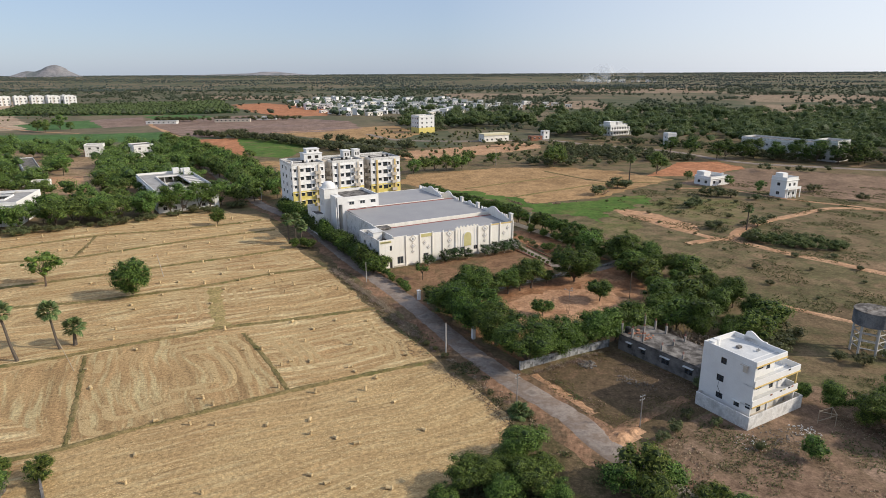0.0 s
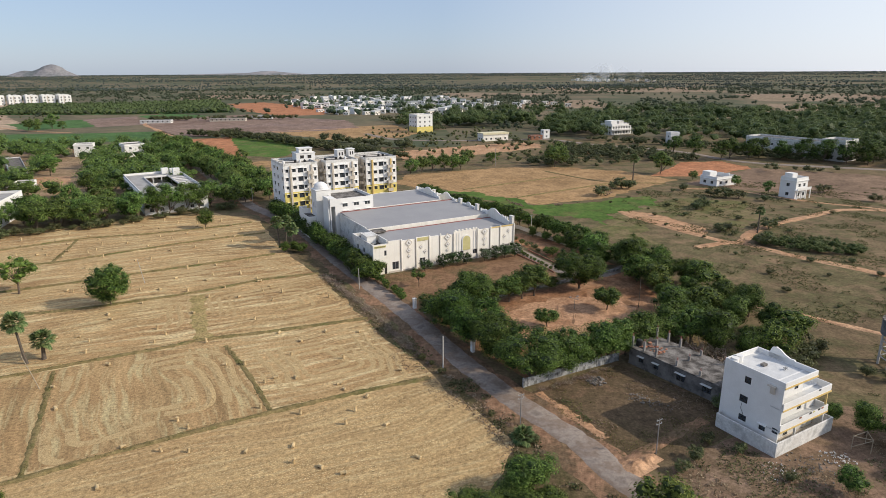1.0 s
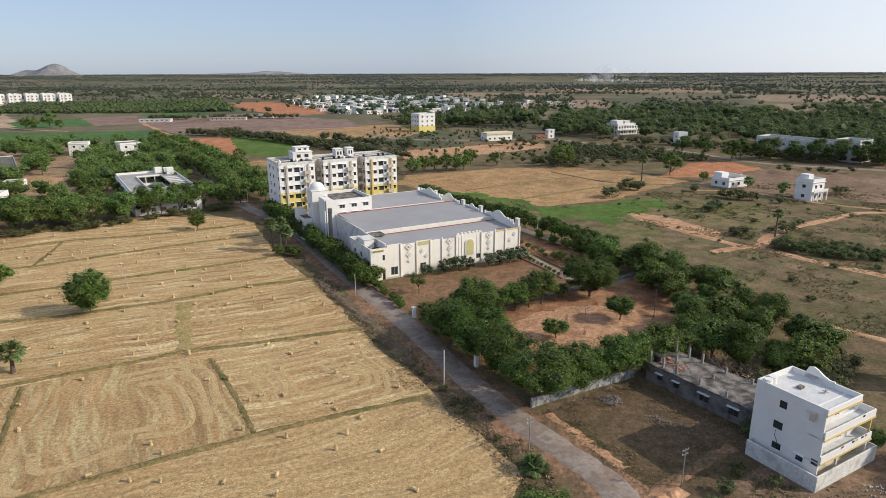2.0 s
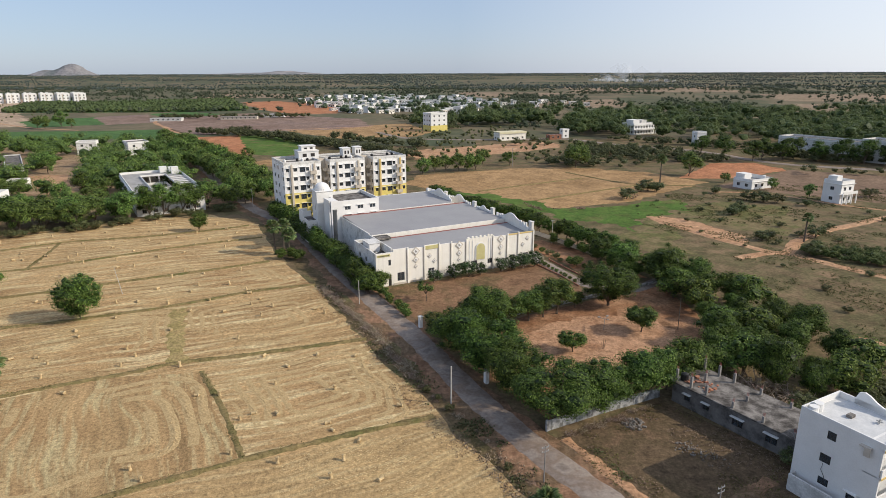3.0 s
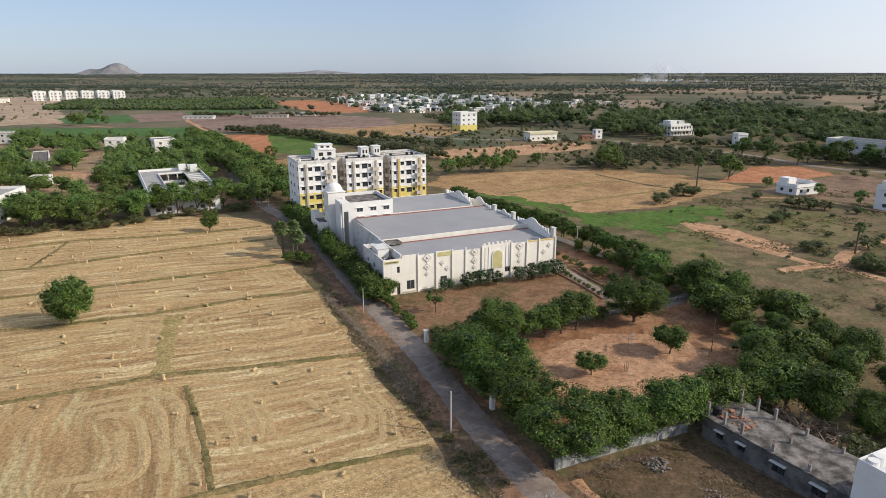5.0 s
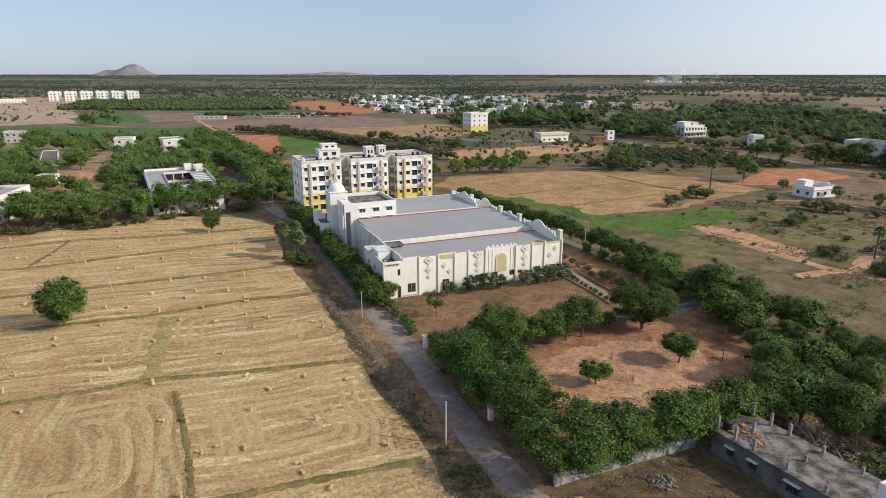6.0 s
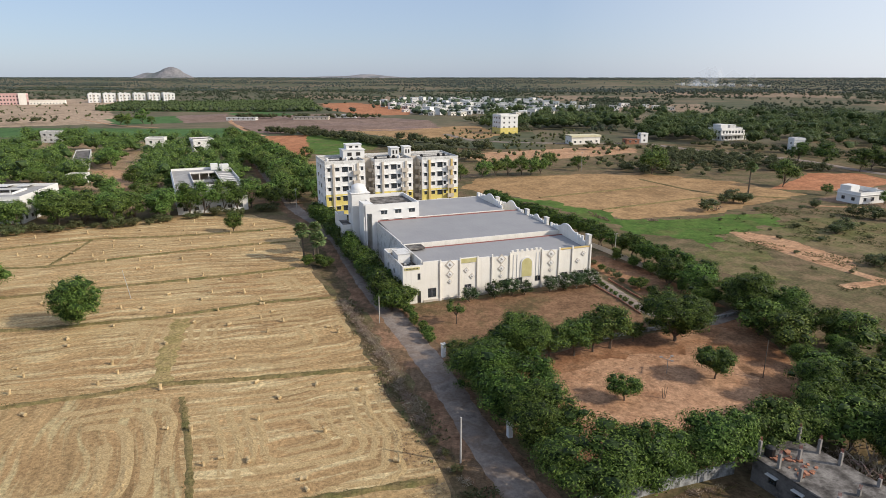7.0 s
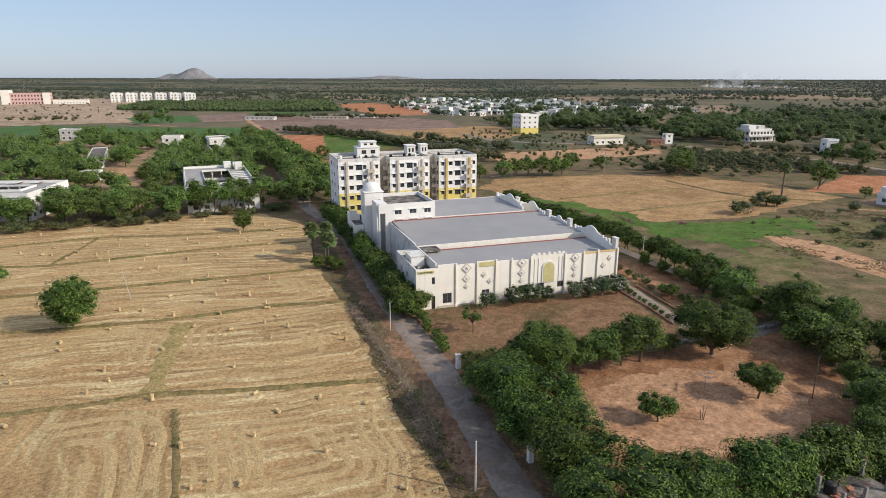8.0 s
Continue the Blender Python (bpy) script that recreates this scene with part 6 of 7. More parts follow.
def dome(cx, cy, z, r, h):
    bm = bmesh.new()
    rings = []
    for i in range(8):
        a = i / 8 * math.pi / 2
        rings.append([bm.verts.new((cx + r * math.cos(a) * math.cos(t), cy + r * math.cos(a) * math.sin(t), z + h * math.sin(a))) for t in (2 * math.pi * k / 20 for k in range(20))])
    tip = bm.verts.new((cx, cy, z + h))
    for p, q in zip(rings, rings[1:]):
        for k in range(20):
            bm.faces.new((p[k], p[(k + 1) % 20], q[(k + 1) % 20], q[k])).smooth = True
    for k in range(20):
        bm.faces.new((rings[-1][k], rings[-1][(k + 1) % 20], tip)).smooth = True
    return bm


dm = part("dome", dome(-2.4, 42.3, 14.9, 1.95, 1.5), M_white, hall, "low white plastered dome")
part("drum", tube(bmesh.new(), [(-2.4, 42.3, 14.404), (-2.4, 42.3, 14.9)], [2.1, 2.1], 20), M_white, dm)
part("porch", boxes((-7.0, 41.0, 0, -4.65, 50.0, 6.6), bevel=0.03), M_white, hall, "low white side porch")
part("porch_roof", boxes((-6.8, 41.2, 6.604, -4.8, 49.8, 6.7)), M_slab, hall)
part("porch_parapet", boxes((-7.0, 46.0, 6.604, -6.8, 50.0, 8.2), (-6.796, 49.8, 6.604, -4.7, 50.0, 8.2), (-6.796, 46.0, 6.704, -4.7, 46.2, 8.2)), M_white, hall)

# ---- the flats ----
APT = (-52.2, 213.2, 29.0)
flats = thing("apartment_building", APT[0], APT[1], APT[2], "six-storey white and yellow apartment block with balconies", "building", z=1.3)
WING, SLOT, DEEP, TOPZ, STOREY, BAND = 11.7, 2.9, 15.5, 17.1, 2.82, 8.3
for wing in range(3):
    x0 = wing * (WING + SLOT)
    off = Matrix.Translation((x0, 0, 0))
    front, left, right = [], [], []
    for s in range(6):
        z = 0.9 + s * STOREY
        front += [(0.7, z, 0.9, 1.0), (2.95, z, 1.2, 1.05), (4.9, z - 0.3, 1.7, 1.5), (6.95, z, 0.9, 1.05), (10.4, z, 0.8, 1.05)]
        left += [(3.0, z, 1.3, 1.2), (7.4, z, 1.3, 1.2), (13.6, z, 1.1, 1.2)]
        right += [(2.5, z, 1.3, 1.2), (7.4, z, 1.3, 1.2)]
    for zone, z0, z1, paint in (("lower", 0, BAND, M_yellow), ("upper", BAND, TOPZ, M_flatwhite)):
        pick = lambda hs: [h for h in hs if z0 <= h[1] < z1 - 0.5]
        fr = pick(front)
        part("wall", panel(bmesh.new(), off, 0, WING, z0, z1, 0.25, fr), paint, flats)
        lf = pick(left)
        ml = off @ side("left", WING, DEEP)
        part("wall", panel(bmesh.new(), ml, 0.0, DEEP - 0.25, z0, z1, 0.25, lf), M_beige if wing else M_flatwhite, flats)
        rt = pick(right)
        mr = off @ side("right", WING, DEEP)
        part("wall", panel(bmesh.new(), mr, 0.25, DEEP, z0, z1, 0.25, rt), M_flatwhite, flats)
        for h in fr:
            window_at(flats, off, *h, M_dark, 0.35)
        for h in lf:
            window_at(flats, ml, *h, M_dark, 0.3)
        for h in rt:
            window_at(flats, mr, *h, M_grime)
    part("wall", boxes((x0 + 0.25, DEEP - 0.25, 0, x0 + WING - 0.25, DEEP - 0.004, TOPZ)), M_white, flats)
    for s in range(1, 6):
        part("floor_slab", boxes((x0 + 0.25, 0.25, s * STOREY - 0.1, x0 + WING - 0.25, DEEP - 0.25, s * STOREY + 0.05)), M_grey, flats)
    flat_roof(flats, x0, 0, x0 + WING, DEEP, TOPZ + 0.2, M_slab, 0.6, M_grime)
    part("pilaster", boxes((x0 + 2.0, -0.5, 0, x0 + 2.6, -0.004, TOPZ), bevel=0.03), M_trimyel if wing == 2 else M_beige, flats)
    part("pilaster", boxes((x0 + WING - 2.5, -0.35, 0, x0 + WING - 1.9, -0.004, TOPZ), bevel=0.03), M_trimyel if wing == 2 else M_beige, flats)
    for s in range(6):
        z = s * STOREY
        bal = part("balcony", boxes((x0 + 8.0, -1.2, z - 0.12, x0 + 9.9, -0.004, z)), M_beige, flats, "grey balcony with solid rail")
        part("rail", boxes((x0 + 8.0, -1.2, z + 0.004, x0 + 9.9, -1.1, z + 0.95), (x0 + 8.0, -1.1, z + 0.004, x0 + 8.1, -0.004, z + 0.95), (x0 + 9.8, -1.1, z + 0.004, x0 + 9.9, -0.004, z + 0.95)), M_beige, bal)
        part("post", boxes((x0 + 8.02, -1.18, z + 0.954, x0 + 8.16, -1.04, z + STOREY - 0.124)), M_beige, bal)
        if wing:
            b2 = part("balcony", boxes((x0 - 1.3, 2.6, z - 0.12, x0 - 0.004, 4.9, z)), M_beige, flats, "grey balcony in the recess")
            part("rail", boxes((x0 - 1.3, 2.6, z + 0.004, x0 - 1.2, 4.9, z + 0.95), (x0 - 1.2, 2.6, z + 0.004, x0 - 0.004, 2.7, z + 0.95)), M_beige, b2)
    for y in (3.0, 8.0, 12.0):
        part("parapet", boxes((x0 + 0.2, y, TOPZ + 0.204, x0 + WING - 0.2, y + 0.15, TOPZ + 0.5)), M_grime, flats)
for wing in (1, 2):
    x0 = wing * (WING + SLOT) - SLOT
    part("link_wall", boxes((x0 + 0.004, 5.0, 0, x0 + SLOT - 0.004, 5.25, TOPZ + 0.8)), M_beige, flats)
    part("link_roof", boxes((x0 + 0.004, 5.254, TOPZ, x0 + SLOT - 0.004, DEEP, TOPZ + 0.2)), M_slab, flats)
for (x, y, w, d, h, z0) in ((7.0, 8.2, 6.6, 5.0, 2.6, 17.304), (8.2, 8.8, 4.6, 3.6, 1.3, 20.15), (22.0, 8.6, 2.6, 3.4, 2.7, 17.304), (26.2, 8.6, 2.2, 3.0, 2.9, 17.304)):
    hd = part("stair_head", boxes((x, y, z0, x + w, y + d, z0 + h)), M_white, flats, "white stair head on the roof")
    part("stair_roof", boxes((x - 0.2, y - 0.2, z0 + h + 0.004, x + w + 0.2, y + d + 0.2, z0 + h + 0.2)), M_white, hd)
    for k in range(2):
        part("stair_window", boxes((x + w * (0.2 + 0.4 * k), y - 0.05, z0 + h * 0.35, x + w * (0.4 + 0.4 * k), y - 0.004, z0 + h * 0.75)), M_dark, hd)
for k in range(14):
    x, y = 1.5 + (k * 7.3) % 38, 4.6 + (k * 3.1) % 3.0
    if not any(abs(x - (w * (WING + SLOT) - SLOT / 2)) < 2.3 for w in (1, 2)):
        part("water_tank", tube(bmesh.new(), [(x, y, 17.304), (x, y, 18.1), (x, y, 18.2), (x, y, 18.3)], [0.45, 0.45, 0.25, 0.2], 10), M_black if k % 3 else M_white, flats)

# ---- the three-storey house ----
house = thing("concrete_house", 43.5, 78.5, 30.0, "three-storey white house with stepped balconies and ochre trim", "house")
W0 = 1.2
lm = pose(W0, 9.7, 0, 0, 0, -90)
lw = [(9.7 - 6.5, 7.75, 0.95, 1.0), (9.7 - 6.9, 4.8, 1.2, 1.05), (9.7 - 6.7, 2.1, 1.15, 0.9), (9.7 - 3.65, 2.15, 0.9, 0.75), (9.7 - 1.85, 2.6, 0.8, 0.75)]
part("wall", panel(bmesh.new(), lm, 0, 8.7, 0, 9.4, 0.25, lw), M_white, house)
for h in lw:
    window_at(house, lm, *h, M_dark)
part("sunshade", boxes((0.75, 2.0, 9.0, 1.196, 3.1, 9.12), (0.75, 2.0, 8.1, 0.85, 2.6, 9.0)), M_beige, house)
part("sunshade", boxes((0.9, 2.6, 3.0, 1.196, 3.9, 3.1)), M_white, house)
fm = Matrix.Translation((W0, 2.6, 0))
fh = [(1.4, 7.0, 0.9, 2.0), (3.2, 7.4, 1.3, 1.1), (5.2, 7.0, 0.9, 2.0), (1.6, 3.5, 0.95, 2.1), (3.4, 4.1, 1.3, 1.2), (6.6, 3.5, 0.95, 2.1), (8.4, 4.1, 1.3, 1.2), (1.8, 0.9, 1.2, 1.2), (4.2, 0.2, 1.0, 2.1), (6.8, 0.9, 1.3, 1.2)]
part("wall", panel(bmesh.new(), fm, 0.25, 10.8, 0, 6.4, 0.25, [h for h in fh if h[1] < 6]), M_white, house)
part("wall", panel(bmesh.new(), fm, 0.25, 7.2, 6.4, 9.4, 0.25, [h for h in fh if h[1] > 6]), M_white, house)
for h in fh:
    window_at(house, fm, *h, M_dark)
part("wall", boxes((11.75, 2.854, 0, 12.0, 9.45, 6.4)), M_white, house)
part("wall", boxes((8.15, 2.854, 6.4, 8.4, 9.45, 9.4)), M_white, house)
part("wall", boxes((1.45, 9.454, 0, 12.0, 9.7, 6.4)), M_white, house)
part("wall", boxes((1.45, 9.454, 6.4, 8.4, 9.7, 9.4)), M_white, house)
part("wall", boxes((1.2, 0.9, 3.3, 1.45, 0.996, 6.2)), M_white, house)
for z, x1 in ((3.1, 12.1), (6.25, 12.1)):
    fl = part("balcony", boxes((1.2, 0.75, z - 0.15, x1, 2.596, z)), M_terrace, house, "deep balcony with white rail and ochre edge")
    part("rail", boxes((1.2, 0.75, z + 0.004, x1, 0.9, z + 0.95), (x1 - 0.15, 0.9, z + 0.004, x1, 2.59, z + 0.95), bevel=0.02), M_white, fl)
    part("edge_band", boxes((1.15, 0.68, z - 0.2, x1 + 0.05, 0.746, z + 0.02)), M_trimyel, fl, "ochre painted edge")
part("terrace_floor", boxes((8.404, 2.6, 6.1, 11.95, 9.4, 6.25)), M_terrace, house)
part("terrace_rail", boxes((11.95, 2.6, 6.1, 12.1, 9.7, 7.2), (8.404, 9.55, 6.404, 11.946, 9.7, 7.2), bevel=0.02), M_white, house)
part("floor_slab", boxes((1.45, 2.86, 3.0, 11.74, 9.44, 3.15)), M_grey, house)
part("floor_slab", boxes((1.45, 2.86, 6.2, 8.14, 9.44, 6.35)), M_grey, house)
part("roof", boxes((1.45, 1.2, 9.2, 8.2, 9.5, 9.39)), M_terrace, house, "pale flat roof terrace")
for r in ((1.2, 0.9, 1.4, 9.7), (1.404, 0.9, 8.4, 1.1), (8.2, 1.104, 8.4, 9.7), (1.404, 9.5, 8.196, 9.7)):
    part("roof_parapet", boxes((r[0], r[1], 9.404, r[2], r[3], 10.1), bevel=0.02), M_white, house)
part("edge_band", boxes((1.15, 0.83, 9.2, 8.45, 0.896, 9.42)), M_trimyel, house, "ochre painted edge")
part("roof_eave", boxes((1.2, 0.9, 9.2, 8.4, 1.196, 9.4)), M_white, house)
for x, y in ((1.9, 8.7), (3.1, 8.9)):
    part("roof_tank", tube(bmesh.new(), [(x, y, 9.394), (x, y, 10.35)], [0.5, 0.5], 14), M_white, house, "round white water tank")
part("roof_box", boxes((4.4, 6.0, 9.394, 5.2, 6.6, 9.75), bevel=0.03), M_slab, house)
part("roof_pipe", boxes((6.1, 4.0, 9.394, 6.2, 4.1, 9.9), (5.7, 4.0, 9.6, 6.6, 4.1, 9.68), (6.1, 3.7, 9.6, 6.2, 4.4, 9.68)), M_metal, house)
scroll = bmesh.new()
prof = [(0, 0.7), (0.3, 1.5), (0.9, 1.75), (1.5, 1.55), (2.2, 1.1), (3.0, 0.8), (3.6, 0.85), (3.8, 0.5)]
f = scroll.faces.new([scroll.verts.new((8.2, 7.8 - a, 9.4)) for a in (0, 3.8)][::-1] + [scroll.verts.new((8.2, 7.8 - a, 9.4 + b)) for a, b in prof])
e = bmesh.ops.extrude_face_region(scroll, geom=[f])
bmesh.ops.translate(scroll, verts=[v for v in e["geom"] if isinstance(v, bmesh.types.BMVert)], vec=(0.24, 0, 0))
bmesh.ops.recalc_face_normals(scroll, faces=scroll.faces[:])
part("roof_scroll", scroll, M_white, house, "curved ornamental parapet scroll")
part("porch_column", boxes((11.7, 0.95, 4.06, 11.9, 1.15, 6.05)), M_trimyel, house)
part("porch_column", boxes((5.2, 1.0, 0.2, 5.45, 1.25, 2.9)), M_white, house)
part("porch_column", boxes((11.6, 1.0, 0.2, 11.85, 1.25, 2.9)), M_white, house)
part("porch_floor", boxes((0.2, 0.45, 0, 12.7, 2.59, 0.18)), M_beige, house)
for k, (x, z) in enumerate(((5.3, 4.1), (7.6, 4.1), (8.4, 4.1), (9.6, 4.1), (10.4, 4.1), (9.0, 7.2))):
    part("hanging_cloth", boxes((x, 0.72, z - 0.25, x + 0.5, 0.745, z)), (M_brick, M_dark, M_olive, M_dark, M_brick, M_dark)[k], house, "cloth hung over the rail")
for r in ((0.0, 0.2, 0.2, 9.2), (0.204, 0.2, 12.9, 0.4), (12.7, 0.404, 12.9, 9.2), (0.204, 9.0, 1.1, 9.2)):
    part("yard_wall", boxes((r[0], r[1], -0.2, r[2], r[3], 2.1), bevel=0.02), M_grime, house, "mottled grey-white plastered yard wall")
part("pipe", tube(bmesh.new(), [(1.14, 6.4, 4.7), (1.14, 6.5, 3.9), (1.14, 6.1, 3.3), (1.14, 6.0, 2.9)], [0.03] * 4, 5), M_dark, house)

# leaning bamboo scaffold by the house
scaf = thing("bamboo_scaffold", 54.5, 80.6, 20, "light frame of bamboo poles beside the house", "scaffold")
for a, b in (((0, 0, 0), (0, 0, 2.2)), ((3.0, 0.3, 0), (3.0, 0.3, 2.0)), ((1.5, -1.6, 0), (1.5, -1.6, 2.1)), ((0, 0, 2.0), (3.0, 0.3, 1.9)), ((0, 0, 2.0), (1.5, -1.6, 2.0)), ((3.0, 0.3, 1.9), (1.5, -1.6, 2.0)), ((0, 0, 0.4), (1.5, -1.6, 1.9))):
    part("pole", tube(bmesh.new(), [a, b], [0.05, 0.05], 5), M_bamboo, scaf)

# ---- the unfinished slab building ----
unf = thing("unfinished_building", 42.3, 91.6, 34.0, "unfinished grey concrete building with column stubs on its slab", "building")
UW, UD, UH = 7.0, 17.8, 3.2
ul = [(2.0, 1.0, 1.0, 1.0), (5.0, 1.0, 1.0, 1.0), (9.4, 0.9, 1.6, 1.2), (14.0, 0.9, 1.6, 1.2)]
uf = [(1.2, 0.9, 1.2, 1.2), (4.2, 0.2, 1.0, 2.1)]
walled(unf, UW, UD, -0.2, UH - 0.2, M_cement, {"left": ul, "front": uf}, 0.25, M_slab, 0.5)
part("roof_slab", boxes((-0.3, -0.3, UH - 0.2, UW + 0.3, UD + 0.3, UH), bevel=0.03), M_slab, unf, "stained flat concrete slab")
for i, y in enumerate((0.4, 4.4, 8.6, 12.6, 15.0, 17.4)):
    for x in (0.2, 3.4, 6.6):
        hgt = (0.6, 0.8, 0.9, 1.5, 1.7, 1.9)[i] * (0.8 if x == 3.4 else 1.0)
        if x == 3.4 and i % 2:
            continue
        col = part("column_stub", boxes((x - 0.15, y - 0.15, UH + 0.004, x + 0.15, y + 0.15, UH + hgt)), M_grey, unf)
        part("rebar", boxes(*[(x + a, y + b, UH + hgt + 0.004, x + a + 0.03, y + b + 0.03, UH + hgt + 0.5) for a in (-0.1, 0.07) for b in (-0.1, 0.07)]), M_flash, col)
rb = random.Random(77)
for k in range(26):
    x, y, s = rb.uniform(1.0, 4.2), rb.uniform(12.8, 16.6), rb.uniform(0.15, 0.4)
    m = pose(x, y, UH + 0.004 + s * 0.2, rb.uniform(-5, 5), rb.uniform(-5, 5), rb.uniform(0, 90))
    part("brick", boxes((-s, -s * 0.6, -s * 0.2, s, s * 0.6, s * 0.3), m=m), M_brick, unf)
part("water_drum", tube(bmesh.new(), [(1.4, 17.0, UH + 0.004), (1.4, 17.0, UH + 1.0), (1.4, 17.0, UH + 1.15)], [0.55, 0.55, 0.3], 12), M_black, unf, "black plastic water drum")

# ---- compound walls and gate posts ----
def wall_run(name, pts, h, t, material, label):
    for (ax, ay), (bx, by) in zip(pts, pts[1:]):
        ln = math.hypot(bx - ax, by - ay)
        ob = thing(name, ax, ay, math.degrees(math.atan2(by - ay, bx - ax)), label, "wall", "compound walls")
        z1 = gz(bx, by) - gz(ax, ay)
        n = max(1, int(ln / 4.0))
        for k in range(n):
            x0, x1 = ln * k / n, ln * (k + 1) / n
            zz = z1 * (k + 0.5) / n
            part("wall_bay", boxes((x0 + 0.15, -t / 2, zz - 0.5, x1 - 0.15, t / 2, zz + h), bevel=0.02), material, ob)
            part("wall_post", boxes((x0 - 0.146, -t * 0.8, zz - 0.5, x0 + 0.146, t * 0.8, zz + h + 0.12), bevel=0.02), material, ob)


wall_run("compound_wall", [(13.2, 97.9), (22, 102.8), (31.0, 107.4)], 1.5, 0.22, M_mould, "mould-stained whitewashed compound wall")
wall_run("garden_wall", [(-3.5, 129.0), (8.4, 134.9), (25, 143.9), (40, 151.9), (45.5, 155.4)], 0.65, 0.25, M_mould, "low pale garden wall between lawn and courtyard")
wall_run("boundary_wall", [(15, 208.5), (23.8, 195.5), (31.6, 182.5), (36.4, 174.0)], 1.1, 0.2, M_beige, "low faded pinkish boundary wall behind the tree row")
wall_run("garden_kerb", [(19.4, 169.0), (24.4, 159.4), (27.4, 152.2)], 0.3, 0.2, M_brick, "low brick kerb beside the path")
wall_run("garden_kerb", [(23.6, 171.5), (28.0, 161.6), (31.2, 155.4)], 0.35, 0.2, M_brick, "low brick kerb beside the path")


wall_run("plot_wall", [(-52.1, 69.2), (-48.8, 64.6), (-45.5, 60.0)], 1.3, 0.25, M_cement, "low dark cement plot wall at the field's corner")


def gate_post(x, y, h):
    ob = thing("gate_post", x, y, 29, "square whitewashed gate post beside the lane", "post", "gate posts")
    part("shaft", boxes((-0.32, -0.32, -0.3, 0.32, 0.32, h), bevel=0.03), M_white, ob)
    part("cap", boxes((-0.42, -0.42, h + 0.004, 0.42, 0.42, h + 0.18), bevel=0.04), M_grime, ob)


gate_post(-5.6, 131.2, 2.1)
gate_post(5.7, 111.0, 2.2)


# ---- poles ----
def pole(x, y, h, label, arms=0, r=0.11, lean=0.0, material=None):
    ob = thing("utility_pole", x, y, 29, label, "pole")
    top = Vector((lean, 0, h))
    part("shaft", tube(bmesh.new(), [(0, 0, -0.3), top * 0.5, top], [r, r * 0.9, r * 0.75], 8), material or M_conc, ob)
    for k in range(arms):
        z = h - 0.25 - 0.55 * k
        arm = part("crossarm", boxes((-0.5 + lean, -0.035, z, 0.5 + lean, 0.035, z + 0.07)), M_metal, ob)
        for x1 in (-0.44, 0.44):
            part("insulator", tube(bmesh.new(), [(x1 + lean, 0, z + 0.07), (x1 + lean, 0, z + 0.24)], [0.04, 0.025], 6), M_grime, arm)
    return ob


pole(0.4, 104.7, 5.9, "pale concrete utility pole beside the lane", 0, 0.13)
pole(11.4, 87.0, 4.9, "thin grey utility pole with crossarms beside the lane", 2, 0.08, 0.0, M_grey)
pole(28.4, 79.8, 5.2, "thin grey utility pole with crossarms by the lot track", 2, 0.08, 0.0, M_grey)
pole(-18.6, 142.0, 5.0, "thin pale pole at the lane side", 0, 0.09)
pole(-69.4, 146.6, 6.0, "slim leaning pole in the stubble field", 0, 0.06, -0.9)
pole(-64.0, 98.0, 6.2, "slim leaning wooden pole in the stubble field", 0, 0.07, -1.6, M_bamboo)
pole(-69, 232, 6.5, "street lamp pole at the lane's bend", 1, 0.08)
pole(41.5, 131.2, 6.0, "slim dark pole in the courtyard", 0, 0.07, 0.0, M_palmbark)
pole(26.4, 187, 6.5, "utility pole by the boundary row", 1, 0.08)
pole(27, 326, 9.0, "utility pole on the dry field", 1, 0.12, 0.0, M_grey)
lamp = thing("yard_lamp", 27.9, 130.6, 29, "slim lamp post with three arms in the courtyard", "lamp")
part("shaft", tube(bmesh.new(), [(0, 0, -0.2), (0, 0, 2.3)], [0.06, 0.05], 6), M_grey, lamp)
for k in range(3):
    a = radians(120 * k + 20)
    arm = part("arm", tube(bmesh.new(), [(0, 0, 2.2), (math.cos(a) * 0.9, math.sin(a) * 0.9, 2.5)], [0.05, 0.05], 5), M_grey, lamp)
    part("lantern", boxes((math.cos(a) * 1.0 - 0.22, math.sin(a) * 1.0 - 0.16, 2.48, math.cos(a) * 1.0 + 0.22, math.sin(a) * 1.0 + 0.16, 2.6)), M_grey, arm)

sapling = thing("bare_sapling", 26.2, 123.2, 10, "leafless young sapling staked in red earth", "sapling")
for k, (dx, dy, h) in enumerate(((0, 0, 2.3), (0.32, 0.1, 1.9), (-0.2, 0.22, 1.6))):
    part("stem", tube(bmesh.new(), [(dx * 0.4, dy * 0.4, -0.2), (dx, dy, h * 0.6), (dx * 1.3, dy * 0.8, h)], [0.05, 0.04, 0.015], 5), M_bark, sapling)

# ---- elevated tank ----
wt = thing("water_tower", 76.9, 104.2, 25, "stained grey concrete water tank on braced legs", "water tower")
part("tank", tube(bmesh.new(), [(0, 0, 5.7), (0, 0, 5.75), (0, 0, 8.2), (0, 0, 8.3)], [2.9, 3.1, 3.1, 3.05], 28), M_tank, wt)
part("tank_top", tube(bmesh.new(), [(0, 0, 8.304), (0, 0, 8.42)], [3.2, 3.15], 28), M_slab, wt)
for k in range(6):
    a, b = radians(60 * k), radians(60 * k + 60)
    p, q = Vector((math.cos(a) * 2.6, math.sin(a) * 2.6, 0)), Vector((math.cos(b) * 2.6, math.sin(b) * 2.6, 0))
    part("leg", tube(bmesh.new(), [p + Vector((0, 0, -0.3)), p + Vector((0, 0, 5.7))], [0.2, 0.2], 6), M_conc, wt)
    for z in (1.5, 2.9, 4.3):
        part("brace", tube(bmesh.new(), [p + Vector((0, 0, z)), q + Vector((0, 0, z))], [0.11, 0.11], 5), M_conc, wt)
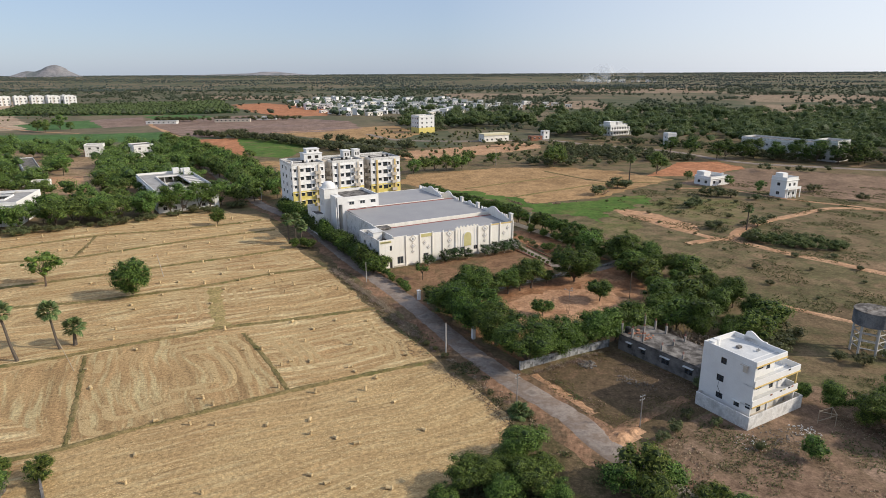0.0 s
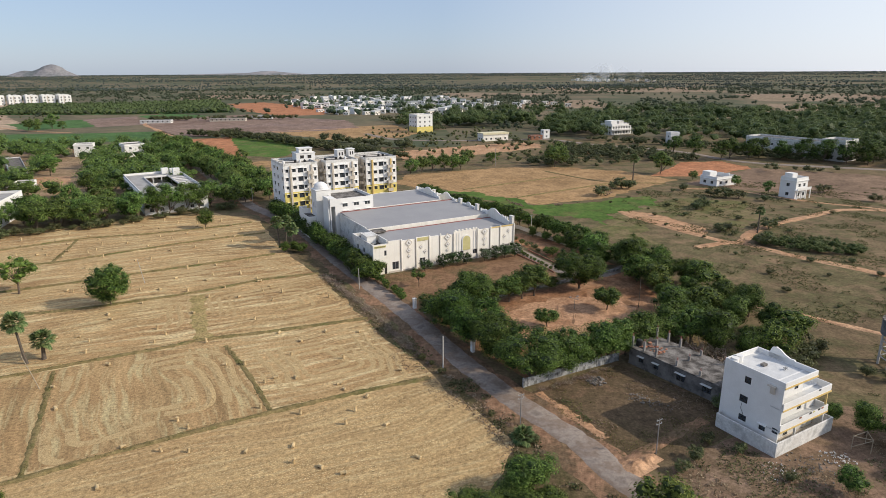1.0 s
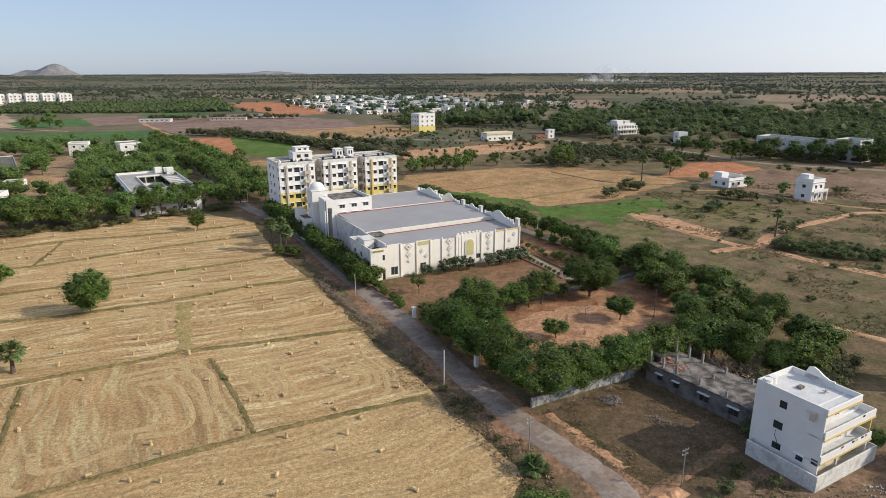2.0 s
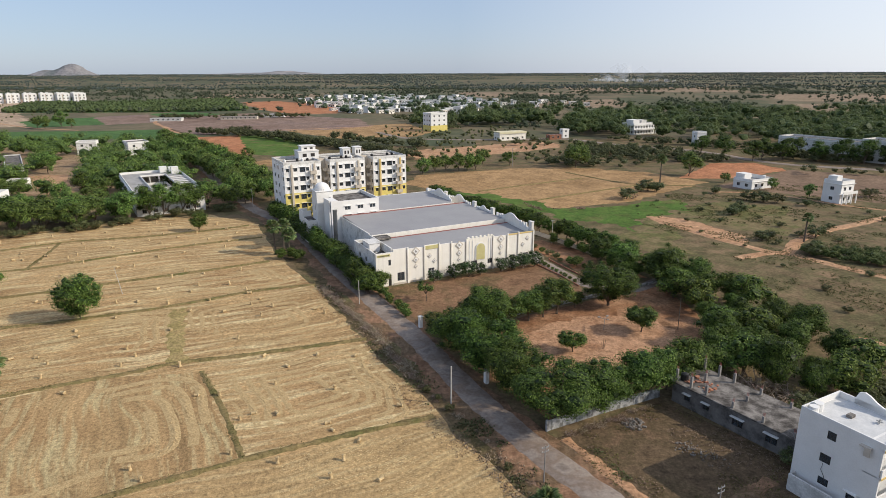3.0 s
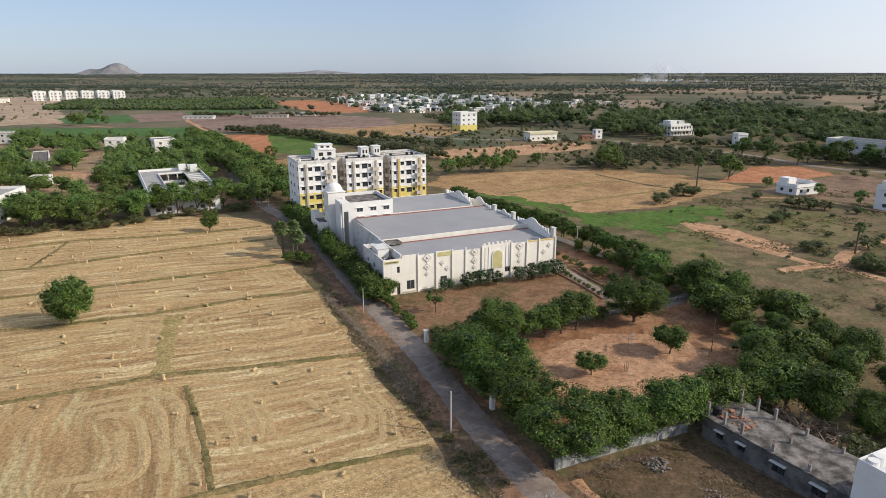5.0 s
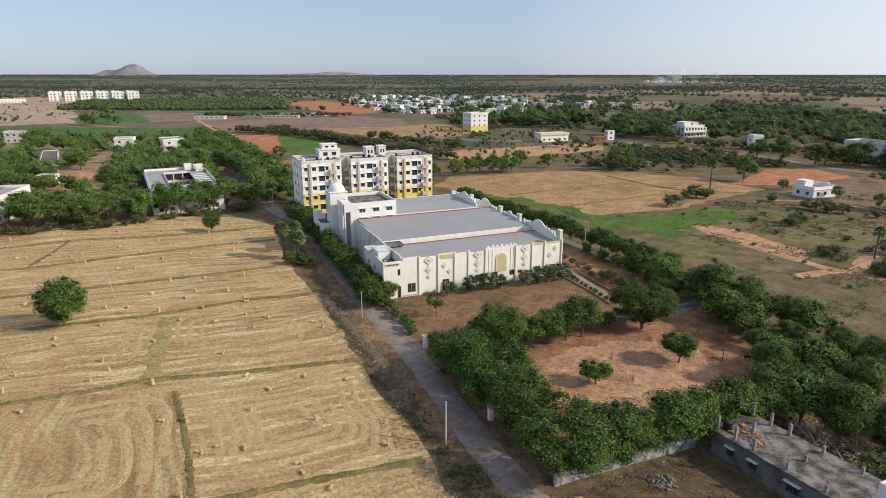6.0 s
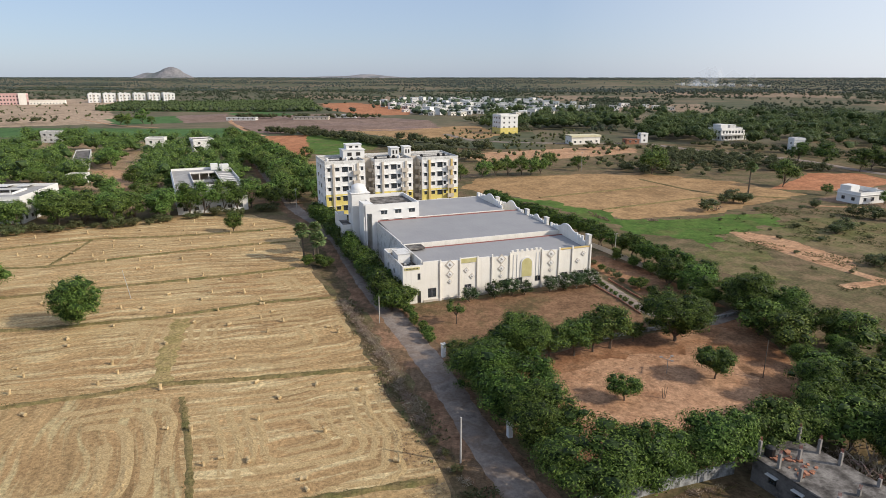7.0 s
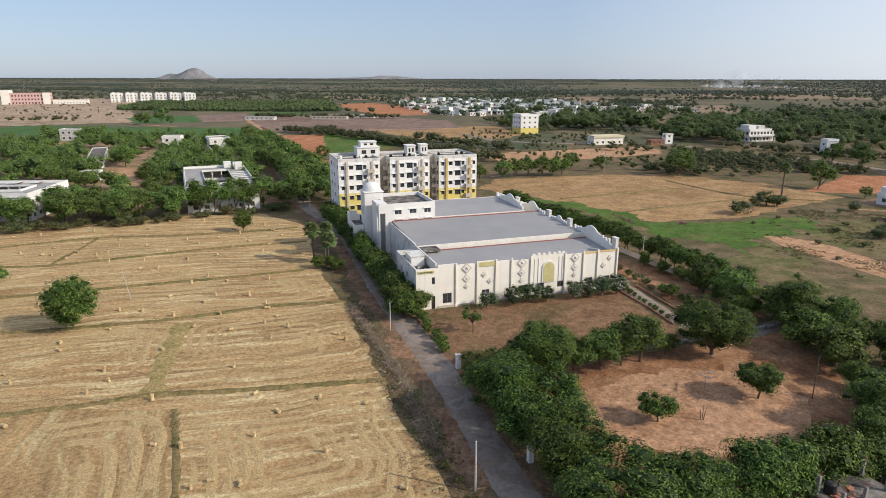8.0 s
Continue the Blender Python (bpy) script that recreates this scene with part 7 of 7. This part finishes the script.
part("tank_rim", boxes((-2.2, -0.1, 8.424, 2.2, 0.1, 8.6)), M_slab, wt)

# ---- straw bundles ----
def bundle_mesh(seed):
    """A tied sheaf of straw: pinched in the middle, ragged at both ends."""
    rng = random.Random(seed)
    bm = bmesh.new()
    prof = ((-0.62, 0.20), (-0.55, 0.33), (-0.3, 0.30), (0, 0.26), (0.3, 0.30), (0.55, 0.34), (0.64, 0.22))
    rings = []
    for x, r in prof:
        rings.append([bm.verts.new((x + rng.uniform(-0.05, 0.05), math.cos(t) * r * rng.uniform(0.85, 1.15), 0.26 + math.sin(t) * r * rng.uniform(0.8, 1.1))) for t in (2 * math.pi * k / 9 for k in range(9))])
    for p, q in zip(rings, rings[1:]):
        for k in range(9):
            bm.faces.new((p[k], p[(k + 1) % 9], q[(k + 1) % 9], q[k]))
    bm.faces.new(rings[0][::-1])
    bm.faces.new(rings[-1])
    for _ in range(40):
        x = rng.choice((-0.6, 0.6)) * rng.uniform(0.7, 1.1)
        y, z = rng.uniform(-0.3, 0.3), rng.uniform(0.05, 0.5)
        dx, dy, dz = math.copysign(rng.uniform(0.1, 0.25), x), rng.uniform(-0.1, 0.1), rng.uniform(-0.08, 0.08)
        bm.faces.new([bm.verts.new(v) for v in ((x, y - 0.015, z), (x, y + 0.015, z), (x + dx, y + dy + 0.01, z + dz), (x + dx, y + dy - 0.01, z + dz))])
    return finish("straw_bale", bm, M_bale)


BALES = [bundle_mesh(400 + k) for k in range(4)]


def bale(x, y, s):
    ob = mesh_ob("straw_bale", BALES[R.randrange(4)])
    s *= 0.85
    up = R.random() < 0.35
    tip = (R.uniform(-8, 8), 82 + R.uniform(-10, 6), 0.5 * s) if up else (R.uniform(-8, 8), R.uniform(-8, 8), 0.05)
    ob.matrix_basis = pose(x, y, gz(x, y) + tip[2], 0, 0, R.uniform(0, 360)) @ pose(0, 0, 0, tip[0], tip[1], 0) @ Matrix.Diagonal((s * 0.9, s, s, 1))
    tagged(ob, "tied bundle of pale straw standing on end on stubble" if up else "tied bundle of pale straw lying on stubble", "straw bale", "straw bundles in the field")


for x, y in ((-41.6, 73.1), (-39.8, 67.1), (-29.7, 65.3), (-17.1, 68.7), (-14.6, 67.1), (-11.2, 66.2), (-6.7, 66), (-42.7, 81.7), (-37.3, 80.6), (-33.3, 80.7), (-25.8, 80.5), (-19.8, 81.8), (-18.7, 78.1), (-15.2, 77.1),
             (-12.1, 75.8), (-2.9, 79.1), (-38, 88.1), (-35.9, 86.2), (-26.9, 91.7), (-20.6, 90.3), (-12.7, 91), (-13.7, 87.1), (-7.6, 87), (-11.4, 94.9), (-15.3, 97.3), (-16.3, 99), (-28.7, 99.6), (-27.2, 101.3), (-23.9, 101.3)):
    bale(x, y, R.uniform(0.75, 0.98))
for x, y in ((-6.9, 103.8), (-17.2, 108.3), (-26.5, 109.9), (-26.3, 115.7), (-31.2, 119.4), (-22.3, 120), (-15.9, 119.7), (-33.7, 106.1), (-37.2, 106.1), (-62.2, 98.4), (-57.7, 91.6), (-57.4, 106.3), (-43.9, 115.7), (-53.3, 115.4),
             (-52.8, 118.8), (-55.4, 121.6), (-65.8, 115.9), (-69, 117.9), (-51.5, 129.2), (-37.7, 126.1), (-64.6, 134.3), (-67.1, 126.2), (-68.8, 128.5), (-73.1, 117.4), (-63.8, 111.3), (-36.6, 136), (-24.6, 137.1), (-26.8, 139.2), (-44.6, 137.6)):
    bale(x, y, R.uniform(0.75, 0.98))
for x, y in ((-51.3, 137.7), (-64, 142.3), (-57.2, 141.1), (-49.6, 143), (-40.4, 141), (-39.3, 144.2), (-35.9, 140.4), (-44.1, 149.3), (-42.7, 147.2), (-68.3, 141.8), (-84.8, 141.7), (-83.1, 141.2), (-55.5, 147.9), (-63.3, 149.5),
             (-55.2, 151.6), (-49, 152.5), (-63.5, 157.1), (-57.3, 159.5), (-49.4, 162.4), (-62.4, 161.5), (-73.7, 171.8), (-79.5, 163.7), (-76, 164.8), (-89.4, 157.4), (-106.4, 169.3), (-96.2, 171.3), (-89.8, 167.4)):
    bale(x, y, R.uniform(0.75, 1.0))
for x, y in scatter([(-58, 180), (-75, 172), (-95, 160), (-118, 168), (-130, 182), (-100, 208), (-78, 215), (-62, 204)], 5.5, 41, 500, 46):
    bale(x, y, R.uniform(0.75, 1.0))

# heaps of stones and rubble
def rubble(x, y, n, spread, size, material, label, seed):
    rng = random.Random(seed)
    ob = thing("rubble_heap", x, y, 0, label, "rubble")
    bm = bmesh.new()
    for _ in range(n):
        a, r = rng.uniform(0, 6.28), spread * rng.random() ** 0.7
        s = size * rng.uniform(0.5, 1.3)
        m = pose(math.cos(a) * r, math.sin(a) * r, max(0.05, (spread - r) * 0.25 * rng.random() + s * 0.3), rng.uniform(0, 90), rng.uniform(0, 90), rng.uniform(0, 90))
        bmesh.ops.create_icosphere(bm, subdivisions=1, radius=s, matrix=m @ Matrix.Diagonal((1, rng.uniform(0.6, 1), rng.uniform(0.5, 0.9), 1)))
    part("rubble", bm, material, ob)["kind"] = "stuff"


rubble(25.2, 99.8, 90, 1.6, 0.2, M_stone, "heap of loose grey stones on the lot", 1)
rubble(30.5, 94.0, 60, 1.8, 0.14, M_stone, "low grey heap of stones and debris on the lot", 2)
rubble(33.0, 92.0, 40, 2.0, 0.11, M_stone, "scattered grey litter on the lot", 3)
rubble(47.0, 76.5, 120, 3.6, 0.12, M_stone, "broken stones spread beside the house wall", 4)
rubble(42.5, 75.5, 60, 2.4, 0.10, M_grime, "white litter and stones by the house corner", 5)
rubble(51.5, 78.5, 70, 2.2, 0.13, M_grime, "pale building rubble below the house", 6)

# added block, its dark top standing in for shaded ground at the field corner
shed = thing("field_shed", -60.5, 52.0, 8, "low dark-topped block in place of shaded ground at the field corner", "shed")
part("wall", boxes((0, 0, -0.2, 8.2, 13.0, 1.5), bevel=0.03), M_slab, shed)
part("roof", boxes((-0.2, -0.2, 1.504, 8.0, 13.2, 1.62)), M_black, shed, "dark sheet in place of the ground's shade")
part("coping", boxes((8.0, 0, 1.504, 8.3, 13.2, 1.8), bevel=0.03), M_grime, shed)


# ---- heap of orange earth where the track meets the lane ----
def earth_mound(x, y, w, h, seed):
    bm = bmesh.new()
    n = 18
    vs = [[bm.verts.new((u * w, v * w * 0.7, h * max(0.0, math.exp(-3.2 * (u * u + v * v)) * (1 + 0.5 * noise.noise((u * 3, v * 3, seed)) + 0.25 * noise.noise((u * 8, v * 8, seed))) - 0.06) - 0.04))
           for v in (j / n * 2 - 1 for j in range(n + 1))] for u in (i / n * 2 - 1 for i in range(n + 1))]
    for i in range(n):
        for j in range(n):
            bm.faces.new((vs[i][j], vs[i + 1][j], vs[i + 1][j + 1], vs[i][j + 1])).smooth = True
    ob = part("earth_mound", bm, M_dirt, None, "", pose(x, y, gz(x, y) + 0.12, 0, 0, 35))
    return tagged(ob, "low heap of loose orange earth beside the lane", "mound")


earth_mound(24.8, 77.0, 2.6, 0.6, 3.0)
earth_mound(26.8, 78.4, 1.8, 0.4, 5.0)


# ---- school buildings on the left ----
def block(name, x, y, rot, w, d, storeys, sh, paint, label, category, per=3.2, parapet=0.8, win=(1.3, 1.2), roof=None, casing=None, court=None, shade_out=0.3, sides=("front", "left", "right", "back")):
    ob = thing(name, x, y, rot, label, category)
    zt = storeys * sh
    op = {}
    for s in sides:
        long = w if s in ("front", "back") else d
        n = max(1, int((long - 1.0) / per))
        if s in ("front", "left", "right"):
            op[s] = rows_of(0.6, long - 0.6, n, win[0], win[1], [0.95 + k * sh for k in range(storeys)])
    walled(ob, w, d, -0.3, zt, paint, op, 0.25, casing or M_grey, shade_out)
    if court:
        a, b, c, e = court
        for r in ((0.25, 0.25, w - 0.25, b), (0.25, e, w - 0.25, d - 0.25), (0.25, b + 0.004, a, e - 0.004), (c, b + 0.004, w - 0.25, e - 0.004)):
            part("roof", boxes((r[0], r[1], zt - 0.2, r[2], r[3], zt)), roof or M_slab, ob)
        for k in range(storeys):
            z = k * sh
            for r in ((a, b, c, b + 0.2), (a, e - 0.2, c, e), (a, b + 0.2, a + 0.2, e - 0.2), (c - 0.2, b + 0.2, c, e - 0.2)):
                part("gallery_rail", boxes((r[0], r[1], z, r[2], r[3], z + 1.0)), paint, ob)
            for i in range(int((c - a) / 3.2) + 1):
                for yy in (b, e - 0.25):
                    part("gallery_column", boxes((a + i * 3.2, yy, z + 1.004, a + i * 3.2 + 0.3, yy + 0.25, z + sh - 0.21)), paint, ob)
        for r in ((a, b, c, b + 0.15), (a, e - 0.15, c, e), (a, b + 0.154, a + 0.15, e - 0.154), (c - 0.15, b + 0.154, c, e - 0.154)):
            part("parapet", boxes((r[0], r[1], zt + 0.004, r[2], r[3], zt + 0.6)), paint, ob)
    else:
        part("roof", boxes((0.25, 0.25, zt - 0.2, w - 0.25, d - 0.25, zt - 0.004)), roof or M_slab, ob)
    if parapet:
        t = 0.2
        for r in ((0, 0, w, t), (0, d - t, w, d), (0, t, t, d - t), (w - t, t, w, d - t)):
            part("parapet", boxes((r[0], r[1], zt + 0.004, r[2], r[3], zt + parapet), bevel=0.02), paint, ob)
    part("eave", boxes((-0.35, -0.35, zt - 0.35, w + 0.35, -0.004, zt - 0.2), (-0.35, 0.0, zt - 0.35, -0.004, d, zt - 0.2)), paint, ob)
    return ob


sch = block("school_building", -101.4, 216.8, 33, 21.0, 50.0, 2, 3.4, M_white, "two-storey white school block round an open court", "school", court=(6.0, 9.0, 15.0, 40.0), roof=M_deck)
for k, (x, y) in enumerate(((17.2, 46.5), (14.0, 47.0), (17.5, 42.0))):
    part("roof_room", boxes((x, y, 6.804, x + 2.6, y + 2.2, 8.8 + 0.3 * k), bevel=0.03), M_white, sch)
for k in range(7):
    part("roof_strip", boxes((15.6, 9.5 + 4.2 * k, 6.804, 20.6, 9.7 + 4.2 * k, 7.0)), M_white, sch)
sch2 = block("school_building", -174.0, 189.5, 16, 36.0, 24.0, 2, 3.6, M_white, "two-storey white school wing with stained roof", "school", court=(12.0, 8.0, 30.0, 17.0), roof=M_deck)
part("roof_room", boxes((4, 18, 7.204, 8, 22, 9.8), bevel=0.03), M_white, sch2)
part("ramp_roof", boxes((20, 19, 7.804, 23, 24, 8.0), (26, 19, 7.804, 29, 24, 8.0)), M_grime, sch2)
for x, y, rot, w, d, n, lab in ((-213, 371, 20, 10, 8, 2, "white two-storey block among trees"), (-182, 368, 40, 11, 12, 2, "white grey-roofed block among trees"), (-199, 294, 36, 7, 56, 1, "long low grey-roofed shed among trees"),
                               (-190, 268, 33, 9, 6, 1, "low white building among trees"), (-176, 262, 20, 7, 6, 1, "low white building under trees"), (-306, 402, 15, 12, 8, 2, "bare concrete shell on columns")):
    block("campus_block", x, y, rot, w, d, n, 3.4, M_white if "white" in lab else M_grime, lab, "building", 3.6, 0.5)
patch("school_yard", [(-190, 296), (-176, 302), (-150, 262), (-124, 234), (-136, 236), (-166, 266)], M_dirt, 0.06, "sandy school yard", "yard", 1.0)
patch("school_yard", [(-86, 236), (-80, 240), (-100, 282), (-112, 290), (-106, 276)], M_shoulder, 0.06, "earth yard beside the school block", "yard", 0.8)

# ---- houses on the right ----
h1 = block("small_house", 114.2, 265.5, 28, 12.0, 8.5, 1, 3.3, M_white, "single-storey white house with terraced roof", "house", 3.4, 0.7, roof=M_deck)
part("roof_room", boxes((1.0, 4.5, 3.304, 5.0, 8.5, 5.6), bevel=0.03), M_white, h1)
part("roof_wall", boxes((8.5, 1.0, 3.304, 8.7, 7.0, 4.8), (9.0, 3.0, 3.304, 11.5, 3.2, 4.6)), M_white, h1)
h2 = block("town_house", 132.6, 239.5, 28, 7.0, 6.5, 2, 3.5, M_white, "two-storey white house with a roof room and balcony", "house", 3.0, 0.9, roof=M_deck)
part("roof_room", boxes((1.0, 2.6, 7.004, 4.0, 5.8, 9.2), bevel=0.03), M_white, h2)
part("balcony", boxes((-1.2, -1.6, 3.4, 7.0, -0.004, 3.55), (-1.2, -1.6, 3.554, 7.0, -1.45, 4.4)), M_white, h2)
for x in (-1.0, 1.6, 4.2, 6.8):
    part("porch_column", boxes((x - 0.15, -1.55, -0.2, x + 0.15, -1.25, 3.396)), M_white, h2)
ruin = thing("unfinished_foundation", 166, 205, 20, "low unfinished walls and bent pipes of a foundation", "ruin")
for k in range(6):
    part("wall_stub", boxes((k * 2.4, (k % 2) * 3.0, -0.2, k * 2.4 + 1.8, (k % 2) * 3.0 + 0.3, 0.8 + 0.5 * (k % 3)), bevel=0.03), M_grey, ruin)
    part("pipe", tube(bmesh.new(), [(k * 2.4 + 0.5, 1.5, 0), (k * 2.4 + 0.4, 1.5, 2.2), (k * 2.4 + 1.0, 1.5, 2.6)], [0.22, 0.22, 0.2], 7), M_grime, ruin)

# ---- beyond the fields ----
yb = block("white_block", -20, 506, 34, 14.5, 12.0, 4, 3.3, M_white, "four-storey white building with a yellow base", "building", 3.4, 0.8)
part("base_band", boxes((-0.12, -0.12, -0.2, 14.6, -0.004, 4.4), (-0.12, 0.0, -0.2, -0.004, 12, 4.4)), M_yellow, yb, "yellow painted ground storey")
ys_ob = block("roadside_building", 28, 441, 26, 20.0, 8.0, 1, 4.4, M_cream, "long low cream building with a yellow parapet", "building", 3.2, 0.5)
part("fascia", boxes((-0.4, -0.5, 4.4, 20.4, -0.36, 5.6), (-0.4, -0.36, 5.2, 20.4, 8.4, 5.56)), M_paleyel, ys_ob, "faded yellow fascia and roof edge")
block("roadside_shed", 62, 448, 24, 9, 5, 1, 3.0, M_brick, "small red-brown shed by the far road", "shed", 3.2, 0.2)
block("roadside_shed", 72, 458, 24, 5, 4, 2, 3.0, M_white, "small white kiosk by the far road", "shed", 3.2, 0.2)
block("college_building", 180, 382, -58, 43, 14, 2, 4.3, M_grime, "long grey college building behind trees", "building", 3.4, 0.9)
block("college_building", 203, 345, -58, 12, 13, 3, 3.5, M_grime, "grey end wing of the college building", "building", 3.4, 0.9)
vl = block("villa", 126, 480, 30, 20, 12, 2, 3.6, M_white, "white villa with stepped terraces among trees", "building", 2.6, 0.9, (1.6, 1.6))
part("roof_room", boxes((2.0, 3.0, 7.204, 8.0, 10.0, 10.2), bevel=0.03), M_white, vl)
part("roof_room", boxes((12.0, 5.0, 7.204, 17.0, 11.0, 9.6), bevel=0.03), M_grime, vl)
part("balcony", boxes((0, -2.2, 3.4, 20, -0.004, 3.6), (0, -2.2, 3.604, 20, -2.0, 4.5)), M_white, vl, "long white front balcony")
for k in range(6):
    part("porch_column", boxes((0.2 + 3.8 * k, -2.1, -0.2, 0.5 + 3.8 * k, -1.8, 3.396)), M_white, vl)
block("villa", 146, 412, 10, 6, 6, 2, 4.0, M_white, "narrow white building among trees", "building", 3.2, 0.6)
block("farm_shed", -287, 610, 8, 28, 9, 1, 2.8, M_grime, "long low farm shed with a pale green-grey roof", "shed", 4.0, 0.0, roof=M_deck)
block("farm_shed", -228, 630, 8, 34, 9, 1, 2.8, M_beige, "long low brown-roofed farm shed among trees", "shed", 4.0, 0.0, roof=M_slab)
block("farm_shed", -196, 660, 8, 21, 9, 1, 3.2, M_white, "white farm shed beside ploughed land", "shed", 4.0, 0.0, roof=M_deck)


def housing_block():
    ob = block("housing_block", -686, 945, 42, 17, 11, 3, 4.2, M_white, "three-storey white housing block on bare land", "building", 4.4, 0.8, (1.8, 2.0), shade_out=0.0)
    part("stair_head", boxes((2, 3, 12.604, 5, 7, 14.6)), M_white, ob)
    part("stair_head", boxes((9, 3, 12.604, 12, 7, 14.2)), M_white, ob)
    part("recess", boxes((6.4, -0.4, 0, 7.6, -0.004, 12.6)), M_beige, ob, "beige vertical stair strip")
    return ob


hb = housing_block()
hb["group"] = "row of housing blocks"
for k in range(1, 6):
    x, y = -686 + 20.0 * k, 945 + 8.6 * k
    copy_thing(hb, pose(x, y, gz(x, y), 0, 0, 42))
for k in range(6):
    x, y = -705 + 20.0 * k, 972 + 8.6 * k
    copy_thing(hb, pose(x, y, gz(x, y), 0, 0, 42))
pk = block("college_building", -772, 846, 30, 50, 16, 3, 5.0, M_pink, "long pinkish three-storey college building on bare land", "building", 4.0, 1.0, (2.0, 2.2), shade_out=0.0)
part("stair_tower", boxes((-11, -2, -0.3, -0.4, 18, 20)), M_cream, pk, "cream stair tower")
part("stair_tower", boxes((41, -2, -0.3, 50.6, -0.4, 16.5)), M_cream, pk, "cream stair tower")
block("college_building", -726, 872, 30, 46, 12, 1, 5.0, M_cream, "low cream college wing on bare land", "building", 4.0, 0.8)

# the village
rv = random.Random(9)


def village_house(k):
    w, d, h = ((7, 6, 3.4), (9, 6, 3.6), (7, 7, 6.4), (8, 6, 3.8))[k]
    ob = thing("village_house", 0, 0, 0, "small white flat-roofed village house", "house", "village houses")
    part("wall", boxes((0, 0, -0.3, w, d, h)), (M_white, M_grime, M_white, M_cream)[k], ob)
    part("roof", boxes((-0.4, -0.4, h + 0.004, w + 0.4, d + 0.4, h + 0.3)), (M_terrace, M_white, M_terrace, M_grime)[k], ob)
    part("door", boxes((w * 0.45, -0.08, 0, w * 0.45 + 1.2, -0.004, 2.2)), M_dark, ob)
    for x in (0.12, 0.72):
        part("window", boxes((w * x, -0.08, h * 0.4, w * x + 1.6, -0.004, h * 0.4 + 1.5)), M_dark, ob)
    return ob


vill = planter([village_house(k) for k in range(4)])
for x, y in scatter(VILLAGE, 10.5, 51, 9000, 250):
    vill(x, y, rv.uniform(0.7, 1.2), rv.uniform(-30, 60))
for x, y in scatter([(40, 760), (90, 780), (170, 840), (150, 940), (40, 1000)], 26, 52, 500, 26):
    vill(x, y, rv.uniform(0.8, 1.1), rv.uniform(-20, 40))
for x, y in scatter([(560, 2300), (760, 2300), (700, 2600), (480, 2600)], 30, 53, 600, 30):
    vill(x, y, rv.uniform(1.0, 1.5), rv.uniform(-20, 40))

def village_trees(rr):
    x, y = rr.uniform(-255, 45), rr.uniform(690, 1170)
    return (x, y) if inside(VILLAGE, x, y) else (None, None)


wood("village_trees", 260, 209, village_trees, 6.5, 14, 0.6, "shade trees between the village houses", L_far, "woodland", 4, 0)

# the hill and the far ridge
def hill(name, cx, cy, w, h, seed, label, material):
    bm = bmesh.new()
    n = 34
    vs = [[None] * (n + 1) for _ in range(n + 1)]
    for i in range(n + 1):
        for j in range(n + 1):
            u, v = i / n * 2 - 1, j / n * 2 - 1
            r = math.hypot(u, v)
            k = math.exp(-((u - 0.12) ** 2 + v * v) * 7.5) + 0.42 * math.exp(-((u + 0.5) ** 2 * 14 + v * v * 6))
            k = (k - 0.02) * (1 + 0.22 * noise.noise((u * 5 + seed, v * 5, seed)) + 0.12 * noise.noise((u * 13, v * 13, seed)))
            vs[i][j] = bm.verts.new((cx + u * w, cy + v * w * 0.6, gz(cx + u * w, cy) - 3 + h * k))
    for i in range(n):
        for j in range(n):
            bm.faces.new((vs[i][j], vs[i + 1][j], vs[i + 1][j + 1], vs[i][j + 1])).smooth = True
    return tagged(part(name, bm, material, None), label, "hill", kind="structure")


# grey rock, paled and cooled in its colour to carry distance haze
M_hill = mat("hazed_hill_rock", ((0.15, 0.165, 0.16), (0.23, 0.225, 0.23), (0.31, 0.29, 0.285)), 0.012, 0.08, 0.3, 0.95, 0.0)
hill("rocky_hill", -2480, 4060, 300, 76, 2.0, "bare rocky hill rising from far woods", M_hill)
hill("low_ridge", -1300, 4500, 700, 26, 6.0, "long low wooded ridge on the horizon", M_hill)

# thin smoke of a far field fire
def smoke():
    rng = np.random.default_rng(77)
    n = 26
    s = rng.random(n) ** 1.3
    cx = 545 + s * 40 + np.where(rng.random(n) < 0.5, 0, 26) * (1 - s)
    x = cx + rng.normal(size=n) * (14 + 55 * s)
    y = 2400 + rng.normal(size=n) * 30
    z = 5 + s * 45 + rng.normal(size=n) * 6
    p = np.stack((x, y, np.maximum(z, 4.0)), axis=1)
    m, t, b = shader("smoke")
    tr = t.nodes.new("ShaderNodeBsdfTranslucent")
    tr.inputs[0].default_value = (0.6, 0.6, 0.6, 1)
    df = t.nodes.new("ShaderNodeBsdfDiffuse")
    df.inputs[0].default_value = (0.6, 0.6, 0.6, 1)
    both = t.nodes.new("ShaderNodeAddShader")
    t.links.new(df.outputs[0], both.inputs[0])
    t.links.new(tr.outputs[0], both.inputs[1])
    thin = node(t, "ShaderNodeMixShader", Fac=0.10)
    t.links.new(t.nodes.new("ShaderNodeBsdfTransparent").outputs[0], thin.inputs[1])
    t.links.new(both.outputs[0], thin.inputs[2])
    t.links.new(thin.outputs[0], t.nodes["Material Output"].inputs[0])
    q = leaf_quads(rng, p, rng.normal(size=(n, 3)) * np.array((0.3, 2.0, 0.3)), 21.0, 0.95)
    tagged(mesh_ob("smoke", quad_mesh("smoke", q, m)), "thin white smoke drifting from a far field fire", "smoke", kind="stuff")


smoke()
